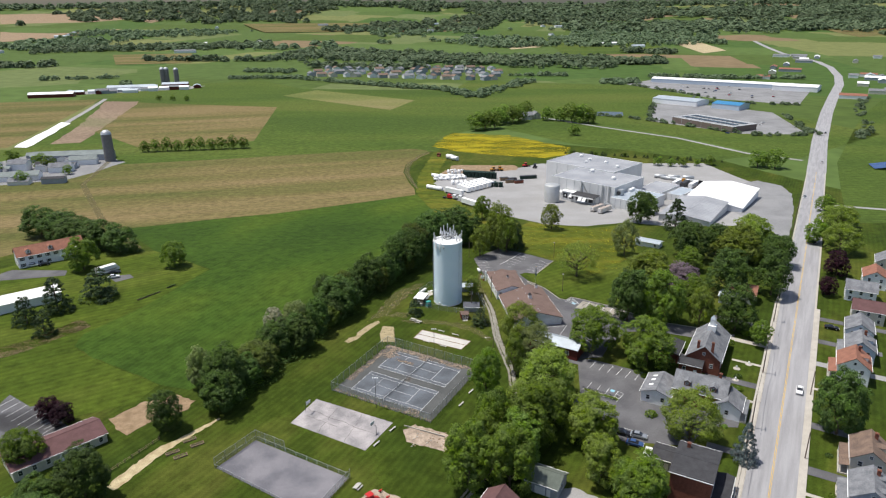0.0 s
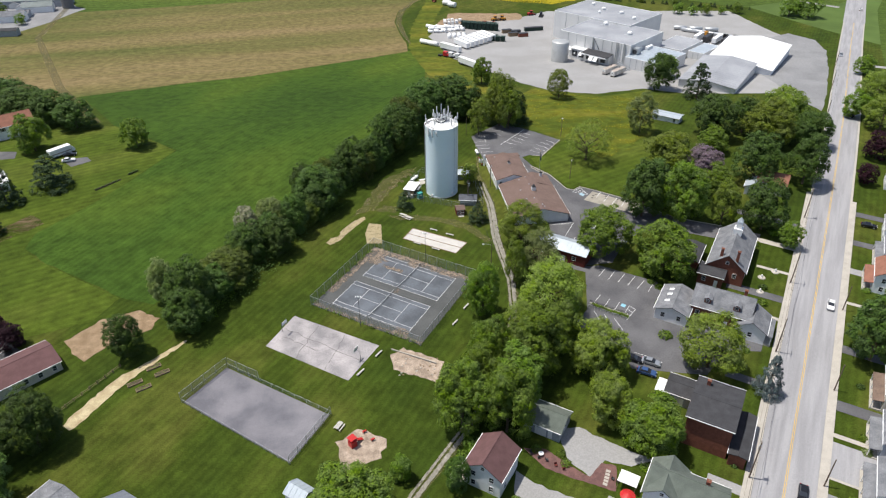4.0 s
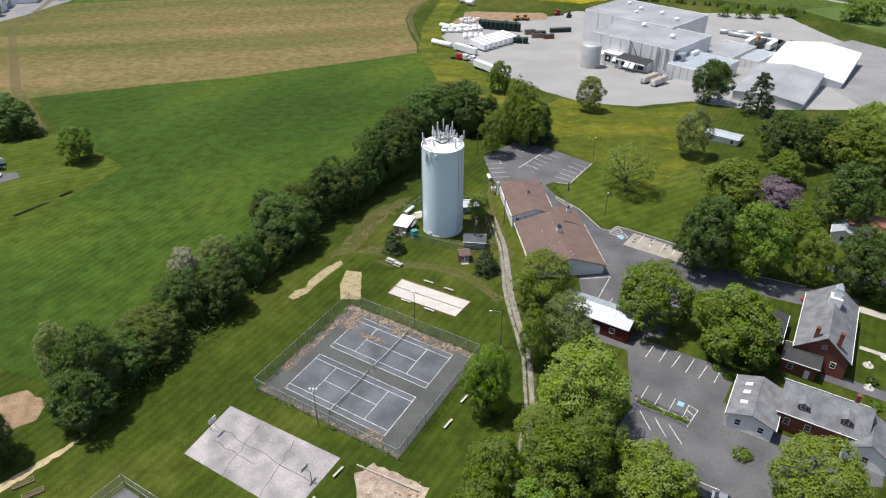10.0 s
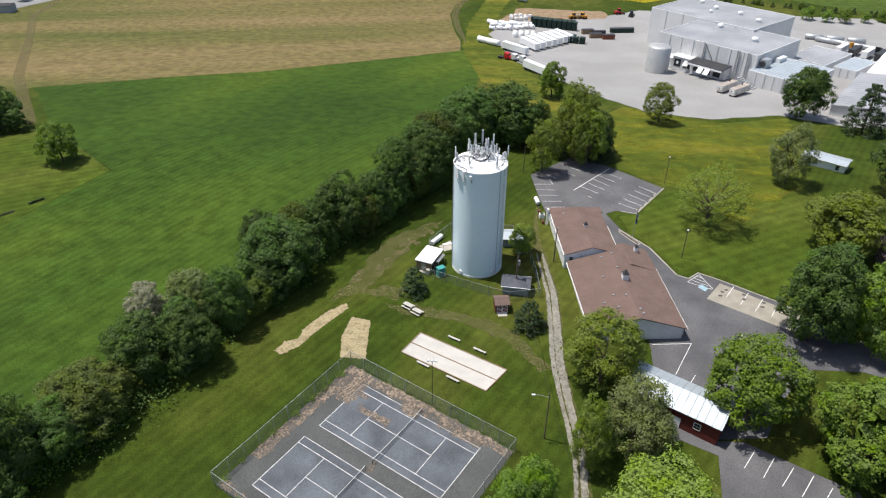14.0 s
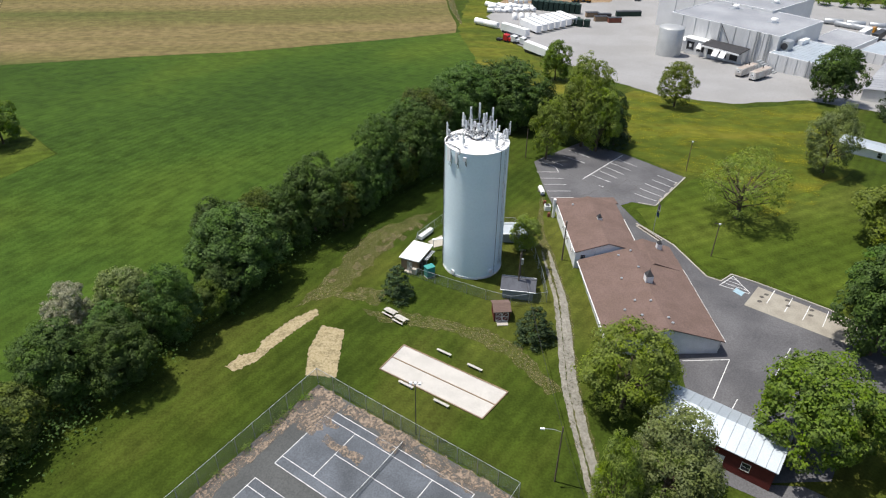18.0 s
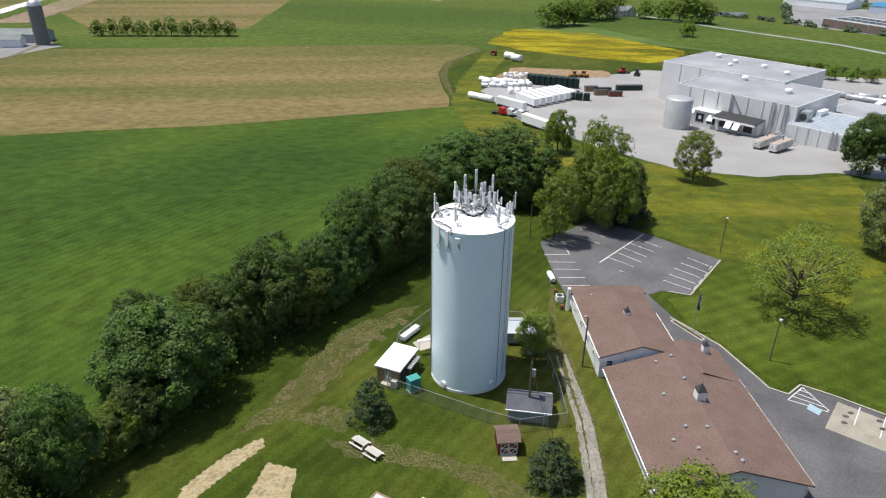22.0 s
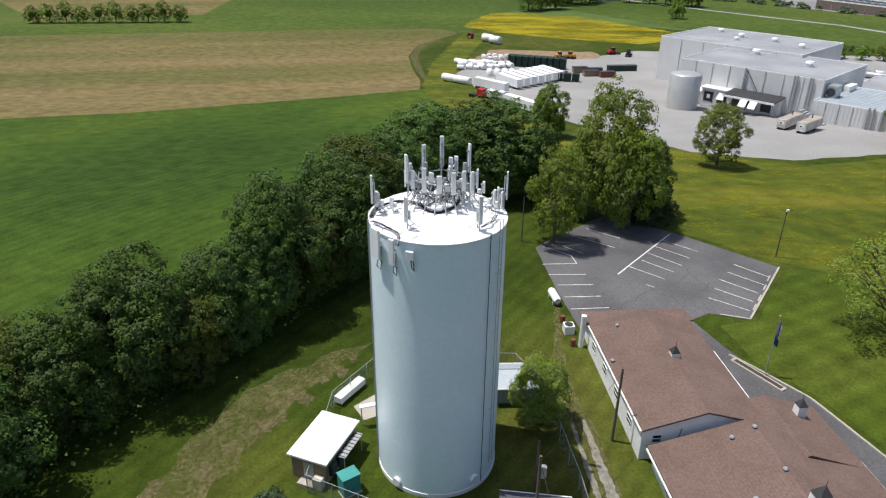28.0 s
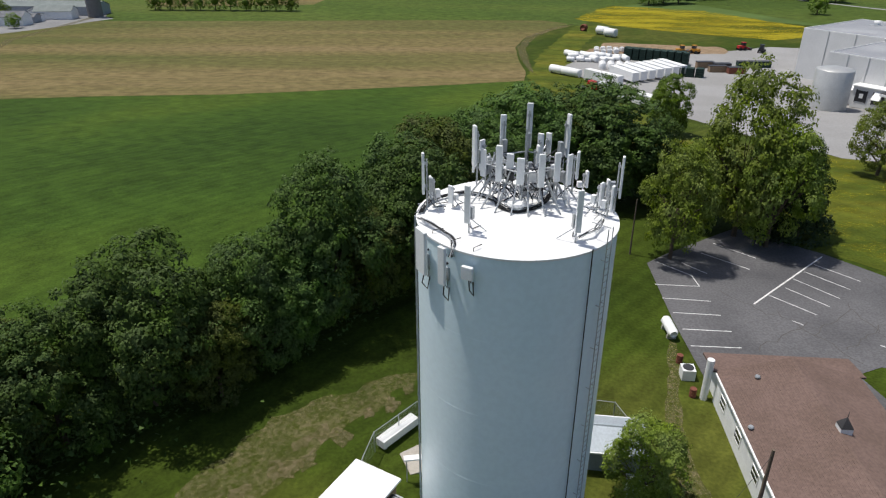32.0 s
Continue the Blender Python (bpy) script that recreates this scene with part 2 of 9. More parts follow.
def patch_mat(name, colour, second, scale=0.5, share=0.5, stretch=(1.0, 1.0, 1.0), soft=0.06):
    """Bare or flowering ground that the grass breaks through: noise decides where it covers."""
    m, n, l, b = node_mat(name)
    geo, mp = n.new("ShaderNodeNewGeometry"), n.new("ShaderNodeMapping")
    mp.inputs["Scale"].default_value = stretch
    l.new(geo.outputs["Position"], mp.inputs["Vector"])
    big, small = n.new("ShaderNodeTexNoise"), n.new("ShaderNodeTexNoise")
    for tex, s, d in ((big, scale, 9), (small, 2.5, 5)):
        tex.inputs["Scale"].default_value, tex.inputs["Detail"].default_value = s, d
        tex.inputs["Roughness"].default_value = 0.65
    l.new(mp.outputs[0], big.inputs["Vector"])
    l.new(geo.outputs["Position"], small.inputs["Vector"])
    r = n.new("ShaderNodeValToRGB")
    r.color_ramp.elements[0].position, r.color_ramp.elements[1].position = 0.40, 0.62
    r.color_ramp.elements[0].color, r.color_ramp.elements[1].color = (*second, 1), (*colour, 1)
    l.new(small.outputs["Fac"], r.inputs["Fac"])
    l.new(r.outputs[0], b.inputs["Base Color"])
    b.inputs["Roughness"].default_value, b.inputs["Specular IOR Level"].default_value = 0.95, 0.1
    cover = n.new("ShaderNodeMapRange")
    edge = 0.5 + (0.5 - share) * 0.55
    cover.inputs["From Min"].default_value, cover.inputs["From Max"].default_value = edge - soft, edge + soft
    blend = n.new("ShaderNodeMix")
    blend.data_type = "FLOAT"
    blend.inputs["Factor"].default_value = 0.35
    l.new(big.outputs["Fac"], blend.inputs["A"])
    l.new(small.outputs["Fac"], blend.inputs["B"])
    l.new(blend.outputs["Result"], cover.inputs["Value"])
    tr, mx = n.new("ShaderNodeBsdfTransparent"), n.new("ShaderNodeMixShader")
    l.new(cover.outputs[0], mx.inputs[0])
    l.new(tr.outputs[0], mx.inputs[1])
    l.new(b.outputs[0], mx.inputs[2])
    l.new(mx.outputs[0], n["Material Output"].inputs["Surface"])
    return m


def mesh_mat(name, colour, open_share=0.72):
    """Woven wire: mostly open, with a diamond weave."""
    m, n, l, b = node_mat(name)
    geo, mp, chk = n.new("ShaderNodeNewGeometry"), n.new("ShaderNodeMapping"), n.new("ShaderNodeTexNoise")
    chk.inputs["Scale"].default_value, chk.inputs["Detail"].default_value = 9.0, 2
    l.new(geo.outputs["Position"], mp.inputs["Vector"])
    l.new(mp.outputs[0], chk.inputs["Vector"])
    ma = n.new("ShaderNodeMath")
    ma.operation = "MULTIPLY_ADD"
    ma.inputs[1].default_value, ma.inputs[2].default_value = 0.3, open_share - 0.15
    l.new(chk.outputs["Fac"], ma.inputs[0])
    tr, mx = n.new("ShaderNodeBsdfTransparent"), n.new("ShaderNodeMixShader")
    b.inputs["Base Color"].default_value, b.inputs["Metallic"].default_value = (*colour, 1), 0.3
    b.inputs["Roughness"].default_value = 0.5
    l.new(ma.outputs[0], mx.inputs[0])
    l.new(b.outputs[0], mx.inputs[1])
    l.new(tr.outputs[0], mx.inputs[2])
    l.new(mx.outputs[0], n["Material Output"].inputs["Surface"])
    return m


LAWN = field_mat("lawn", (0.031, 0.051, 0.0062), (0.043, 0.064, 0.0075), (0.080, 0.089, 0.016), 0.18, -58, 1.9, 0.045, streak=0.45, bump=0.45)
WESTLAWN = field_mat("yard_lawn", (0.045, 0.071, 0.008), (0.061, 0.088, 0.010), (0.088, 0.103, 0.018), 0.20, -28, 2.6, 0.03, bump=0.45)
MEADOW = field_mat("meadow", (0.058, 0.080, 0.010), (0.082, 0.100, 0.012), (0.140, 0.132, 0.018), 0, 0, 3, 0.07, bump=0.6)
SOY = field_mat("soy_rows", (0.030, 0.059, 0.0085), (0.040, 0.076, 0.0100), (0.063, 0.098, 0.012), 0.14, -60, 2.0, 0.016, row_bend=2.5, streak=0.6, bump=0.5)
STUBBLE = field_mat("stubble", (0.094, 0.098, 0.030), (0.143, 0.120, 0.047), (0.184, 0.140, 0.066), 0.06, -12, 4.0, 0.03, row_bend=5.0, streak=0.10)
DIRTPALE = field_mat("tilled_soil", (0.20, 0.145, 0.105), (0.235, 0.175, 0.125), (0.15, 0.15, 0.075), 0.15, 8, 6, 0.01)
HAY = field_mat("hay_plot", (0.115, 0.135, 0.040), (0.150, 0.160, 0.052), (0.19, 0.17, 0.075), 0.15, 8, 6, 0.01)
PASTURE = field_mat("pasture", (0.052, 0.084, 0.016), (0.066, 0.100, 0.018), (0.088, 0.112, 0.024), 0.15, 8, 6, 0.01)
FLOWERS = patch_mat("scattered_buttercups", (0.32, 0.29, 0.02), (0.15, 0.17, 0.02), 0.30, 0.27, (0.7, 1.0, 1.0), 0.14)
YELLOW = patch_mat("buttercup_meadow", (0.38, 0.29, 0.012), (0.19, 0.19, 0.016), 0.07, 0.54, (0.35, 1.0, 1.0), 0.10)
FARM = patchwork_mat("farmland")
ASPHALT = surf("asphalt", (0.132, 0.130, 0.137), 0.9, 0.2, 0.14, 30, 0.15, tint=(0.088, 0.087, 0.093))
ROADTOP = surf("road_surface", (0.335, 0.33, 0.34), 0.9, 0.10, 0.7, 6, 0.1, tint=(0.262, 0.258, 0.268), along=58.3, detail=6)
BAYBLUE = surf("faded_blue_paint", (0.33, 0.47, 0.55), 0.85, 0.2, 2.0, 12)
OIL = surf("oil_stain", (0.10, 0.09, 0.08), 0.7, 0.3, 2.0, 12)
CONCRETE = surf("concrete", (0.45, 0.415, 0.365), 0.9, 0.15, 0.4, 20, 0.1)
GRAVEL = surf("gravel_yard", (0.315, 0.31, 0.31), 0.95, 0.12, 0.05, 50, 0.2, tint=(0.27, 0.265, 0.26), detail=9)
YARD = surf("old_asphalt_yard", (0.25, 0.25, 0.255), 0.95, 0.2, 0.05, 40, 0.1, tint=(0.19, 0.19, 0.195))
TAUPE = surf("taupe_block_wall", (0.20, 0.155, 0.135), 0.85, 0.15, 0.5, 10)
DIRT = surf("bare_soil", (0.30, 0.215, 0.135), 0.95, 0.3, 0.4, 14, 0.3, tint=(0.21, 0.145, 0.085))
PALEDIRT = surf("pale_sand", (0.47, 0.395, 0.245), 0.95, 0.25, 0.5, 12, 0.3, tint=(0.33, 0.26, 0.15))
BAYS = surf("beige_paving", (0.335, 0.31, 0.26), 0.9, 0.15, 0.4, 16, 0.1, tint=(0.27, 0.245, 0.205))
SANDLOT = surf("pinkish_sand", (0.42, 0.335, 0.265), 0.95, 0.35, 0.6, 9, 0.4, tint=(0.25, 0.195, 0.15), detail=9)
BEDSOIL = surf("dark_bed_soil", (0.075, 0.06, 0.045), 0.95, 0.3, 0.8, 10, 0.3)
TERRACE = surf("plum_paving", (0.17, 0.09, 0.08), 0.9, 0.25, 0.8, 10, 0.2, tint=(0.12, 0.065, 0.06))
BARESPOT = patch_mat("thin_soil", (0.215, 0.175, 0.105), (0.125, 0.115, 0.045), 0.5, 0.42, soft=0.28)
SANDSPOT = patch_mat("scattered_sand", (0.40, 0.335, 0.21), (0.30, 0.245, 0.14), 0.7, 0.82, (0.6, 1.0, 1.0), 0.2)
TRACK = patch_mat("track_gravel", (0.325, 0.31, 0.28), (0.275, 0.255, 0.215), 0.9, 0.70, (1.0, 0.5, 1.0), 0.25)
WORN = patch_mat("worn_grass", (0.200, 0.172, 0.090), (0.088, 0.100, 0.022), 0.34, 0.46, (1.0, 0.6, 1.0), 0.30)
COURT = surf("court_asphalt", (0.070, 0.073, 0.072), 0.9, 0.2, 0.14, 30, 0.1, tint=(0.096, 0.099, 0.098), detail=8)
OLDCOURT = surf("worn_court", (0.40, 0.37, 0.37), 0.9, 0.3, 0.2, 30, 0.1, tint=(0.22, 0.21, 0.215), detail=8)
RINK = surf("rink_asphalt", (0.205, 0.197, 0.214), 0.9, 0.14, 0.16, 30, 0.1, tint=(0.125, 0.123, 0.140), detail=7)
PAINT = surf("white_line_paint", (0.75, 0.75, 0.75), 0.7, 0.25, 2.0, 8)
YPAINT = surf("yellow_line_paint", (0.66, 0.42, 0.08), 0.7, 0.2, 2.0, 8)
TOWERPAINT = surf("tower_paint", (0.80, 0.93, 0.99), 0.35, 0.03, 0.15, 20, tint=(0.76, 0.90, 0.97), spec=0.5)
WHITEPAINT = surf("white_paint", (0.87, 0.87, 0.87), 0.5, 0.06, 0.6, 10)
WHITESIDE = surf("white_siding", (0.86, 0.87, 0.89), 0.6, 0.08, 1.0, 10)
CREAM = surf("cream_siding", (0.62, 0.58, 0.50), 0.7, 0.1, 1.0, 10)
BLUESIDE = surf("pale_blue_siding", (0.50, 0.58, 0.68), 0.6, 0.08, 1.0, 10)
GREYSIDE = surf("grey_siding", (0.34, 0.37, 0.42), 0.7, 0.1, 1.0, 10)
BRICKRED = surf("red_brick", (0.21, 0.075, 0.05), 0.85, 0.25, 1.5, 12, 0.2)
BARNRED = surf("barn_red", (0.13, 0.025, 0.02), 0.7, 0.2, 1.0, 12)
FARMROOF = surf("weathered_farm_roof", (0.20, 0.23, 0.225), 0.7, 0.2, 0.2, 12, tint=(0.15, 0.175, 0.175))
BROWNROOF = surf("brown_shingles", (0.170, 0.116, 0.100), 0.95, 0.16, 0.35, 12, 0.25, tint=(0.145, 0.099, 0.083), detail=9)
TANROOF = surf("tan_shingles", (0.20, 0.14, 0.108), 0.95, 0.3, 0.5, 14, 0.3, tint=(0.14, 0.10, 0.08))
GREYROOF = surf("grey_shingles", (0.215, 0.22, 0.235), 0.95, 0.32, 0.5, 12, 0.3, tint=(0.14, 0.145, 0.158), detail=9)
SLATE = surf("slate_shingles", (0.115, 0.12, 0.14), 0.9, 0.25, 0.6, 20, 0.3)
DARKROOF = surf("dark_shingles", (0.055, 0.055, 0.06), 0.9, 0.25, 0.6, 30, 0.3)
GREENROOF = surf("green_grey_shingles", (0.13, 0.15, 0.13), 0.95, 0.2, 0.6, 30, 0.3)
PURPLEROOF = surf("purple_brown_shingles", (0.14, 0.075, 0.075), 0.95, 0.2, 0.6, 30, 0.3)
REDROOF = surf("red_shingles", (0.28, 0.13, 0.09), 0.95, 0.2, 0.6, 30, 0.3)
METALROOF = surf("pale_metal_roof", (0.45, 0.50, 0.55), 0.45, 0.1, 0.3, 20, metal=0.2)
BARNROOF = surf("dull_grey_metal_roof", (0.225, 0.242, 0.275), 0.55, 0.1, 0.3, 20, metal=0.2)
INDROOF = surf("flat_roof_membrane", (0.345, 0.355, 0.38), 0.8, 0.16, 0.08, 30, tint=(0.265, 0.275, 0.30))
INDWALL = surf("grey_metal_cladding", (0.70, 0.70, 0.70), 0.6, 0.06, 0.2, 20)
GALV = surf("galvanised_steel", (0.48, 0.50, 0.52), 0.45, 0.15, 2, 10, metal=0.5)
DARKMETAL = surf("dark_metal", (0.05, 0.05, 0.055), 0.5, 0.2, 2, 10)
RUBBER = surf("black_rubber", (0.02, 0.02, 0.022), 0.7, 0.1, 2, 10)
WOODPOLE = surf("weathered_pole_wood", (0.17, 0.13, 0.10), 0.9, 0.2, 1.5, 10, 0.2)
TIMBER = surf("timber", (0.28, 0.20, 0.13), 0.85, 0.2, 1.5, 10, 0.2)
BARK = surf("bark", (0.12, 0.09, 0.065), 0.95, 0.25, 1.5, 10, 0.4)
GLASSDARK = surf("window_glass", (0.03, 0.035, 0.045), 0.08, 0.1, 1, 4, spec=0.6)
PANEL = surf("antenna_plastic", (0.85, 0.86, 0.87), 0.5, 0.05, 1, 10)
TEAL = surf("teal_cabinet_paint", (0.06, 0.30, 0.28), 0.5, 0.1, 1, 10)
REDPAINT = surf("red_paint", (0.50, 0.03, 0.03), 0.4, 0.1, 1, 10)
BLACKPAINT = surf("black_car_paint", (0.015, 0.015, 0.018), 0.2, 0.1, 1, 10, spec=0.5)
WHITECAR = surf("white_car_paint", (0.75, 0.75, 0.76), 0.25, 0.05, 1, 10, spec=0.5)
SILVERCAR = surf("silver_car_paint", (0.42, 0.44, 0.47), 0.25, 0.05, 1, 10, metal=0.5)
BLUECAR = surf("blue_car_paint", (0.04, 0.08, 0.20), 0.25, 0.05, 1, 10, spec=0.5)
ORANGE = surf("orange_machine_paint", (0.55, 0.25, 0.03), 0.5, 0.15, 1, 10)
CRATEGREEN = surf("dark_green_crates", (0.02, 0.045, 0.035), 0.7, 0.3, 2, 6)
WIRE = mesh_mat("chain_link", (0.30, 0.34, 0.33), 0.72)
NETMESH = mesh_mat("net_mesh", (0.06, 0.07, 0.07), 0.62)
LEAF_DARK = leaf_mat("maple_leaves", (0.040, 0.078, 0.012), (0.088, 0.146, 0.028), 0.08)
LEAF_MID = leaf_mat("broad_leaves", (0.078, 0.142, 0.011), (0.168, 0.248, 0.026), 0.18)
LEAF_LIGHT = leaf_mat("spring_leaves", (0.120, 0.176, 0.016), (0.225, 0.290, 0.040), 0.24)
LEAF_OLIVE = leaf_mat("olive_leaves", (0.062, 0.088, 0.012), (0.118, 0.152, 0.028), 0.12)
LEAF_PALE = leaf_mat("pale_leaves", (0.115, 0.150, 0.038), (0.235, 0.280, 0.095), 0.25)
LEAF_BLOSSOM = leaf_mat("white_blossom", (0.22, 0.24, 0.11), (0.58, 0.57, 0.40), 0.2)
NEEDLES = leaf_mat("conifer_needles", (0.028, 0.050, 0.018), (0.062, 0.092, 0.036), 0.06)
BLUENEEDLES = leaf_mat("blue_needles", (0.05, 0.08, 0.08), (0.16, 0.20, 0.20), 0.1)
LEAF_PURPLE = leaf_mat("purple_leaves", (0.012, 0.004, 0.008), (0.05, 0.015, 0.025), 0.15)
LEAF_LILAC = leaf_mat("lilac_blossom", (0.10, 0.10, 0.06), (0.35, 0.24, 0.34), 0.3)
# paler and bluer than the near leaves: distance haze put into the colour
LEAF_HAZED = leaf_mat("hazed_woods_leaves", (0.095, 0.145, 0.070), (0.165, 0.220, 0.120), 0.3)


# ---- mesh helpers ----
from mathutils import geometry


def part(name, bm, material, parent=None, label="", smooth=False):
    """Links a bmesh as one mesh object under a thing or a part."""
    me = bpy.data.meshes.new(name)
    bm.to_mesh(me)
    bm.free()
    me.materials.append(material)
    if smooth:
        for p in me.polygons:
            p.use_smooth = True
    ob = new(name, me)
    ob.parent = parent
    if label:
        ob["label"] = label
    return ob


def empty(name, x, y, rz=0.0, z=None, label="", category="", group="", kind="", scale=None):
    ob = new(name)
    ob.empty_display_size = 0.2
    m = pose(x, y, g(y) if z is None else z, 0, 0, rz)
    ob.matrix_world = m if scale is None else m @ Matrix.Diagonal((*scale, 1))
    return tagged(ob, label, category, group, kind)


def prism(bm, pts, z0, z1):
    """A solid with the outline pts (x, y), from z0 to z1; each may be a number or a list, one a corner."""
    n = len(pts)
    a = z0 if isinstance(z0, (list, tuple)) else [z0] * n
    b = z1 if isinstance(z1, (list, tuple)) else [z1] * n
    lo = [bm.verts.new((p[0], p[1], a[i])) for i, p in enumerate(pts)]
    hi = [bm.verts.new((p[0], p[1], b[i])) for i, p in enumerate(pts)]
    bm.faces.new(lo[::-1])
    bm.faces.new(hi)
    for i in range(n):
        j = (i + 1) % n
        bm.faces.new((lo[i], lo[j], hi[j], hi[i]))
    return bm


def box(x0, x1, y0, y1, z0, z1, bm=None):
    bm = bm or bmesh.new()
    return prism(bm, [(x0, y0), (x1, y0), (x1, y1), (x0, y1)], z0, z1)


def tube(a, b, r0, r1=None, n=8, bm=None, caps=True):
    bm = bm or bmesh.new()
    a, b = Vector(a), Vector(b)
    q = (b - a).to_track_quat("Z", "Y").to_matrix()
    r1 = r0 if r1 is None else r1
    ra = [bm.verts.new(a + q @ Vector((r0 * math.cos(k * math.tau / n), r0 * math.sin(k * math.tau / n), 0))) for k in range(n)]
    rb = [bm.verts.new(b + q @ Vector((r1 * math.cos(k * math.tau / n), r1 * math.sin(k * math.tau / n), 0))) for k in range(n)]
    for k in range(n):
        j = (k + 1) % n
        bm.faces.new((ra[k], ra[j], rb[j], rb[k]))
    if caps:
        bm.faces.new(ra[::-1])
        bm.faces.new(rb)
    return bm


def path_tube(pts, r, n=6, bm=None):
    """A round bar along a line of points, in one piece."""
    bm = bm or bmesh.new()
    line_pts = [Vector(p) for p in pts]
    line_pts = line_pts[:1] + [b for a, b in zip(line_pts, line_pts[1:]) if (b - a).length > 1e-5]
    last, u = None, None
    for k, p in enumerate(line_pts):
        ahead = (line_pts[min(k + 1, len(line_pts) - 1)] - p).normalized()
        behind = (p - line_pts[max(k - 1, 0)]).normalized()
        d = (ahead + behind).normalized() if (ahead + behind).length > 1e-4 else ahead
        if u is None:
            u = d.orthogonal()
        u = (u - d * u.dot(d)).normalized()
        v = d.cross(u)
        ring = [bm.verts.new(p + (u * math.cos(i * math.tau / n) + v * math.sin(i * math.tau / n)) * r) for i in range(n)]
        if last is None:
            bm.faces.new(ring[::-1])
        else:
            for i in range(n):
                j = (i + 1) % n
                bm.faces.new((last[i], last[j], ring[j], ring[i]))
        last = ring
    bm.faces.new(last)
    return bm


def lathe(profile, n=48, bm=None):
    """Turns (radius, z) pairs round the z axis."""
    bm = bm or bmesh.new()
    rings = []
    for r, z in profile:
        if r < 1e-4:
            rings.append([bm.verts.new((0, 0, z))])
        else:
            rings.append([bm.verts.new((r * math.cos(k * math.tau / n), r * math.sin(k * math.tau / n), z)) for k in range(n)])
    for a, b in zip(rings, rings[1:]):
        for k in range(n):
            j = (k + 1) % n
            if len(a) == 1:
                bm.faces.new((a[0], b[k], b[j]) if len(b) > 1 else ())
            elif len(b) == 1:
                bm.faces.new((a[k], a[j], b[0]))
            else:
                bm.faces.new((a[k], a[j], b[j], b[k]))
    return bm


def sheet(name, pts, material, lift=0.02, label="", kind="structure", category="", thick=0.0, parent=None):
    """A piece of ground with the outline pts, laid over the ground profile."""
    bm = bmesh.new()
    vs = [bm.verts.new((x, y, 0)) for x, y in pts]
    for tri in geometry.tessellate_polygon([[Vector((x, y, 0)) for x, y in pts]]):
        bm.faces.new([vs[k] for k in tri])
    ys = [p[1] for p in pts]
    for y in ROWS:
        if min(ys) < y < max(ys):
            bmesh.ops.bisect_plane(bm, geom=bm.verts[:] + bm.edges[:] + bm.faces[:], plane_co=(0, y, 0), plane_no=(0, 1, 0))
    bm.normal_update()
    bmesh.ops.reverse_faces(bm, faces=[fc for fc in bm.faces if fc.normal.z < 0])
    for v in bm.verts:
        v.co.z = g(v.co.y) + lift
    if thick:
        bm.edges.ensure_lookup_table()
        rim = [e for e in bm.edges if e.is_boundary]
        ret = bmesh.ops.extrude_edge_only(bm, edges=rim)
        for v in (x for x in ret["geom"] if isinstance(x, bmesh.types.BMVert)):
            v.co.z -= thick
    ob = part(name, bm, material, parent)
    return tagged(ob, label, category or "ground", "", kind)


def rect(cx, cy, w, d, rz):
    c, s = math.cos(radians(rz)), math.sin(radians(rz))
    return [(cx + u * c - v * s, cy + u * s + v * c) for u, v in ((-w / 2, -d / 2), (w / 2, -d / 2), (w / 2, d / 2), (-w / 2, d / 2))]


def line(a, b, width):
    a, b = Vector(a), Vector(b)
    s = (b - a).normalized().orthogonal() * width / 2
    return [tuple(p) for p in (a - s, b - s, b + s, a + s)]


def band(pts, widths):
    """Outline of a strip along pts with the width at each point."""
    left, right = [], []
    for i, p in enumerate(pts):
        a, b = Vector(pts[max(i - 1, 0)]), Vector(pts[min(i + 1, len(pts) - 1)])
        s = (b - a).normalized().orthogonal()
        w = widths[i] if isinstance(widths, (list, tuple)) else widths
        left.append(tuple(Vector(p) + s * w / 2))
        right.append(tuple(Vector(p) - s * w / 2))
    return left + right[::-1]


def wobble(pts, amount, step=1.5, seed=1):
    """An outline with an uneven, worn edge."""
    rnd, out = random.Random(seed), []
    for i, p in enumerate(pts):
        q = pts[(i + 1) % len(pts)]
        k = max(1, int(math.dist(p, q) / step))
        for j in range(k):
            t = j / k
            out.append((p[0] + (q[0] - p[0]) * t + rnd.uniform(-amount, amount), p[1] + (q[1] - p[1]) * t + rnd.uniform(-amount, amount)))
    return out


def moved(bm, x, y, z=0.0):
    bm.transform(Matrix.Translation((x, y, z)))
    return bm


# ---- ground, fields and roads ----
def ground_sheet():
    xs = [-4500, -2500, -1500, -900, -500, -250, 0, 250, 500, 900, 1500, 2500, 4500]
    verts, faces = [], []
    for y in ROWS:
        for x in xs:
            far = max(0.0, (y - 2400) / 2300)
            z = g(y) + far * 26 * (noise.noise(Vector((x / 900, y / 700, 0.3))) - 0.1)
            verts.append((x, y, z))
    n = len(xs)
    for i in range(len(ROWS) - 1):
        for j in range(n - 1):
            faces.append((i * n + j, i * n + j + 1, (i + 1) * n + j + 1, (i + 1) * n + j))
    me = bpy.data.meshes.new("ground")
    me.from_pydata(verts, [], faces)
    me.materials.append(FARM)
    return tagged(new("ground", me), "rolling farmland with green and brown fields to the horizon", "ground", "", "structure")


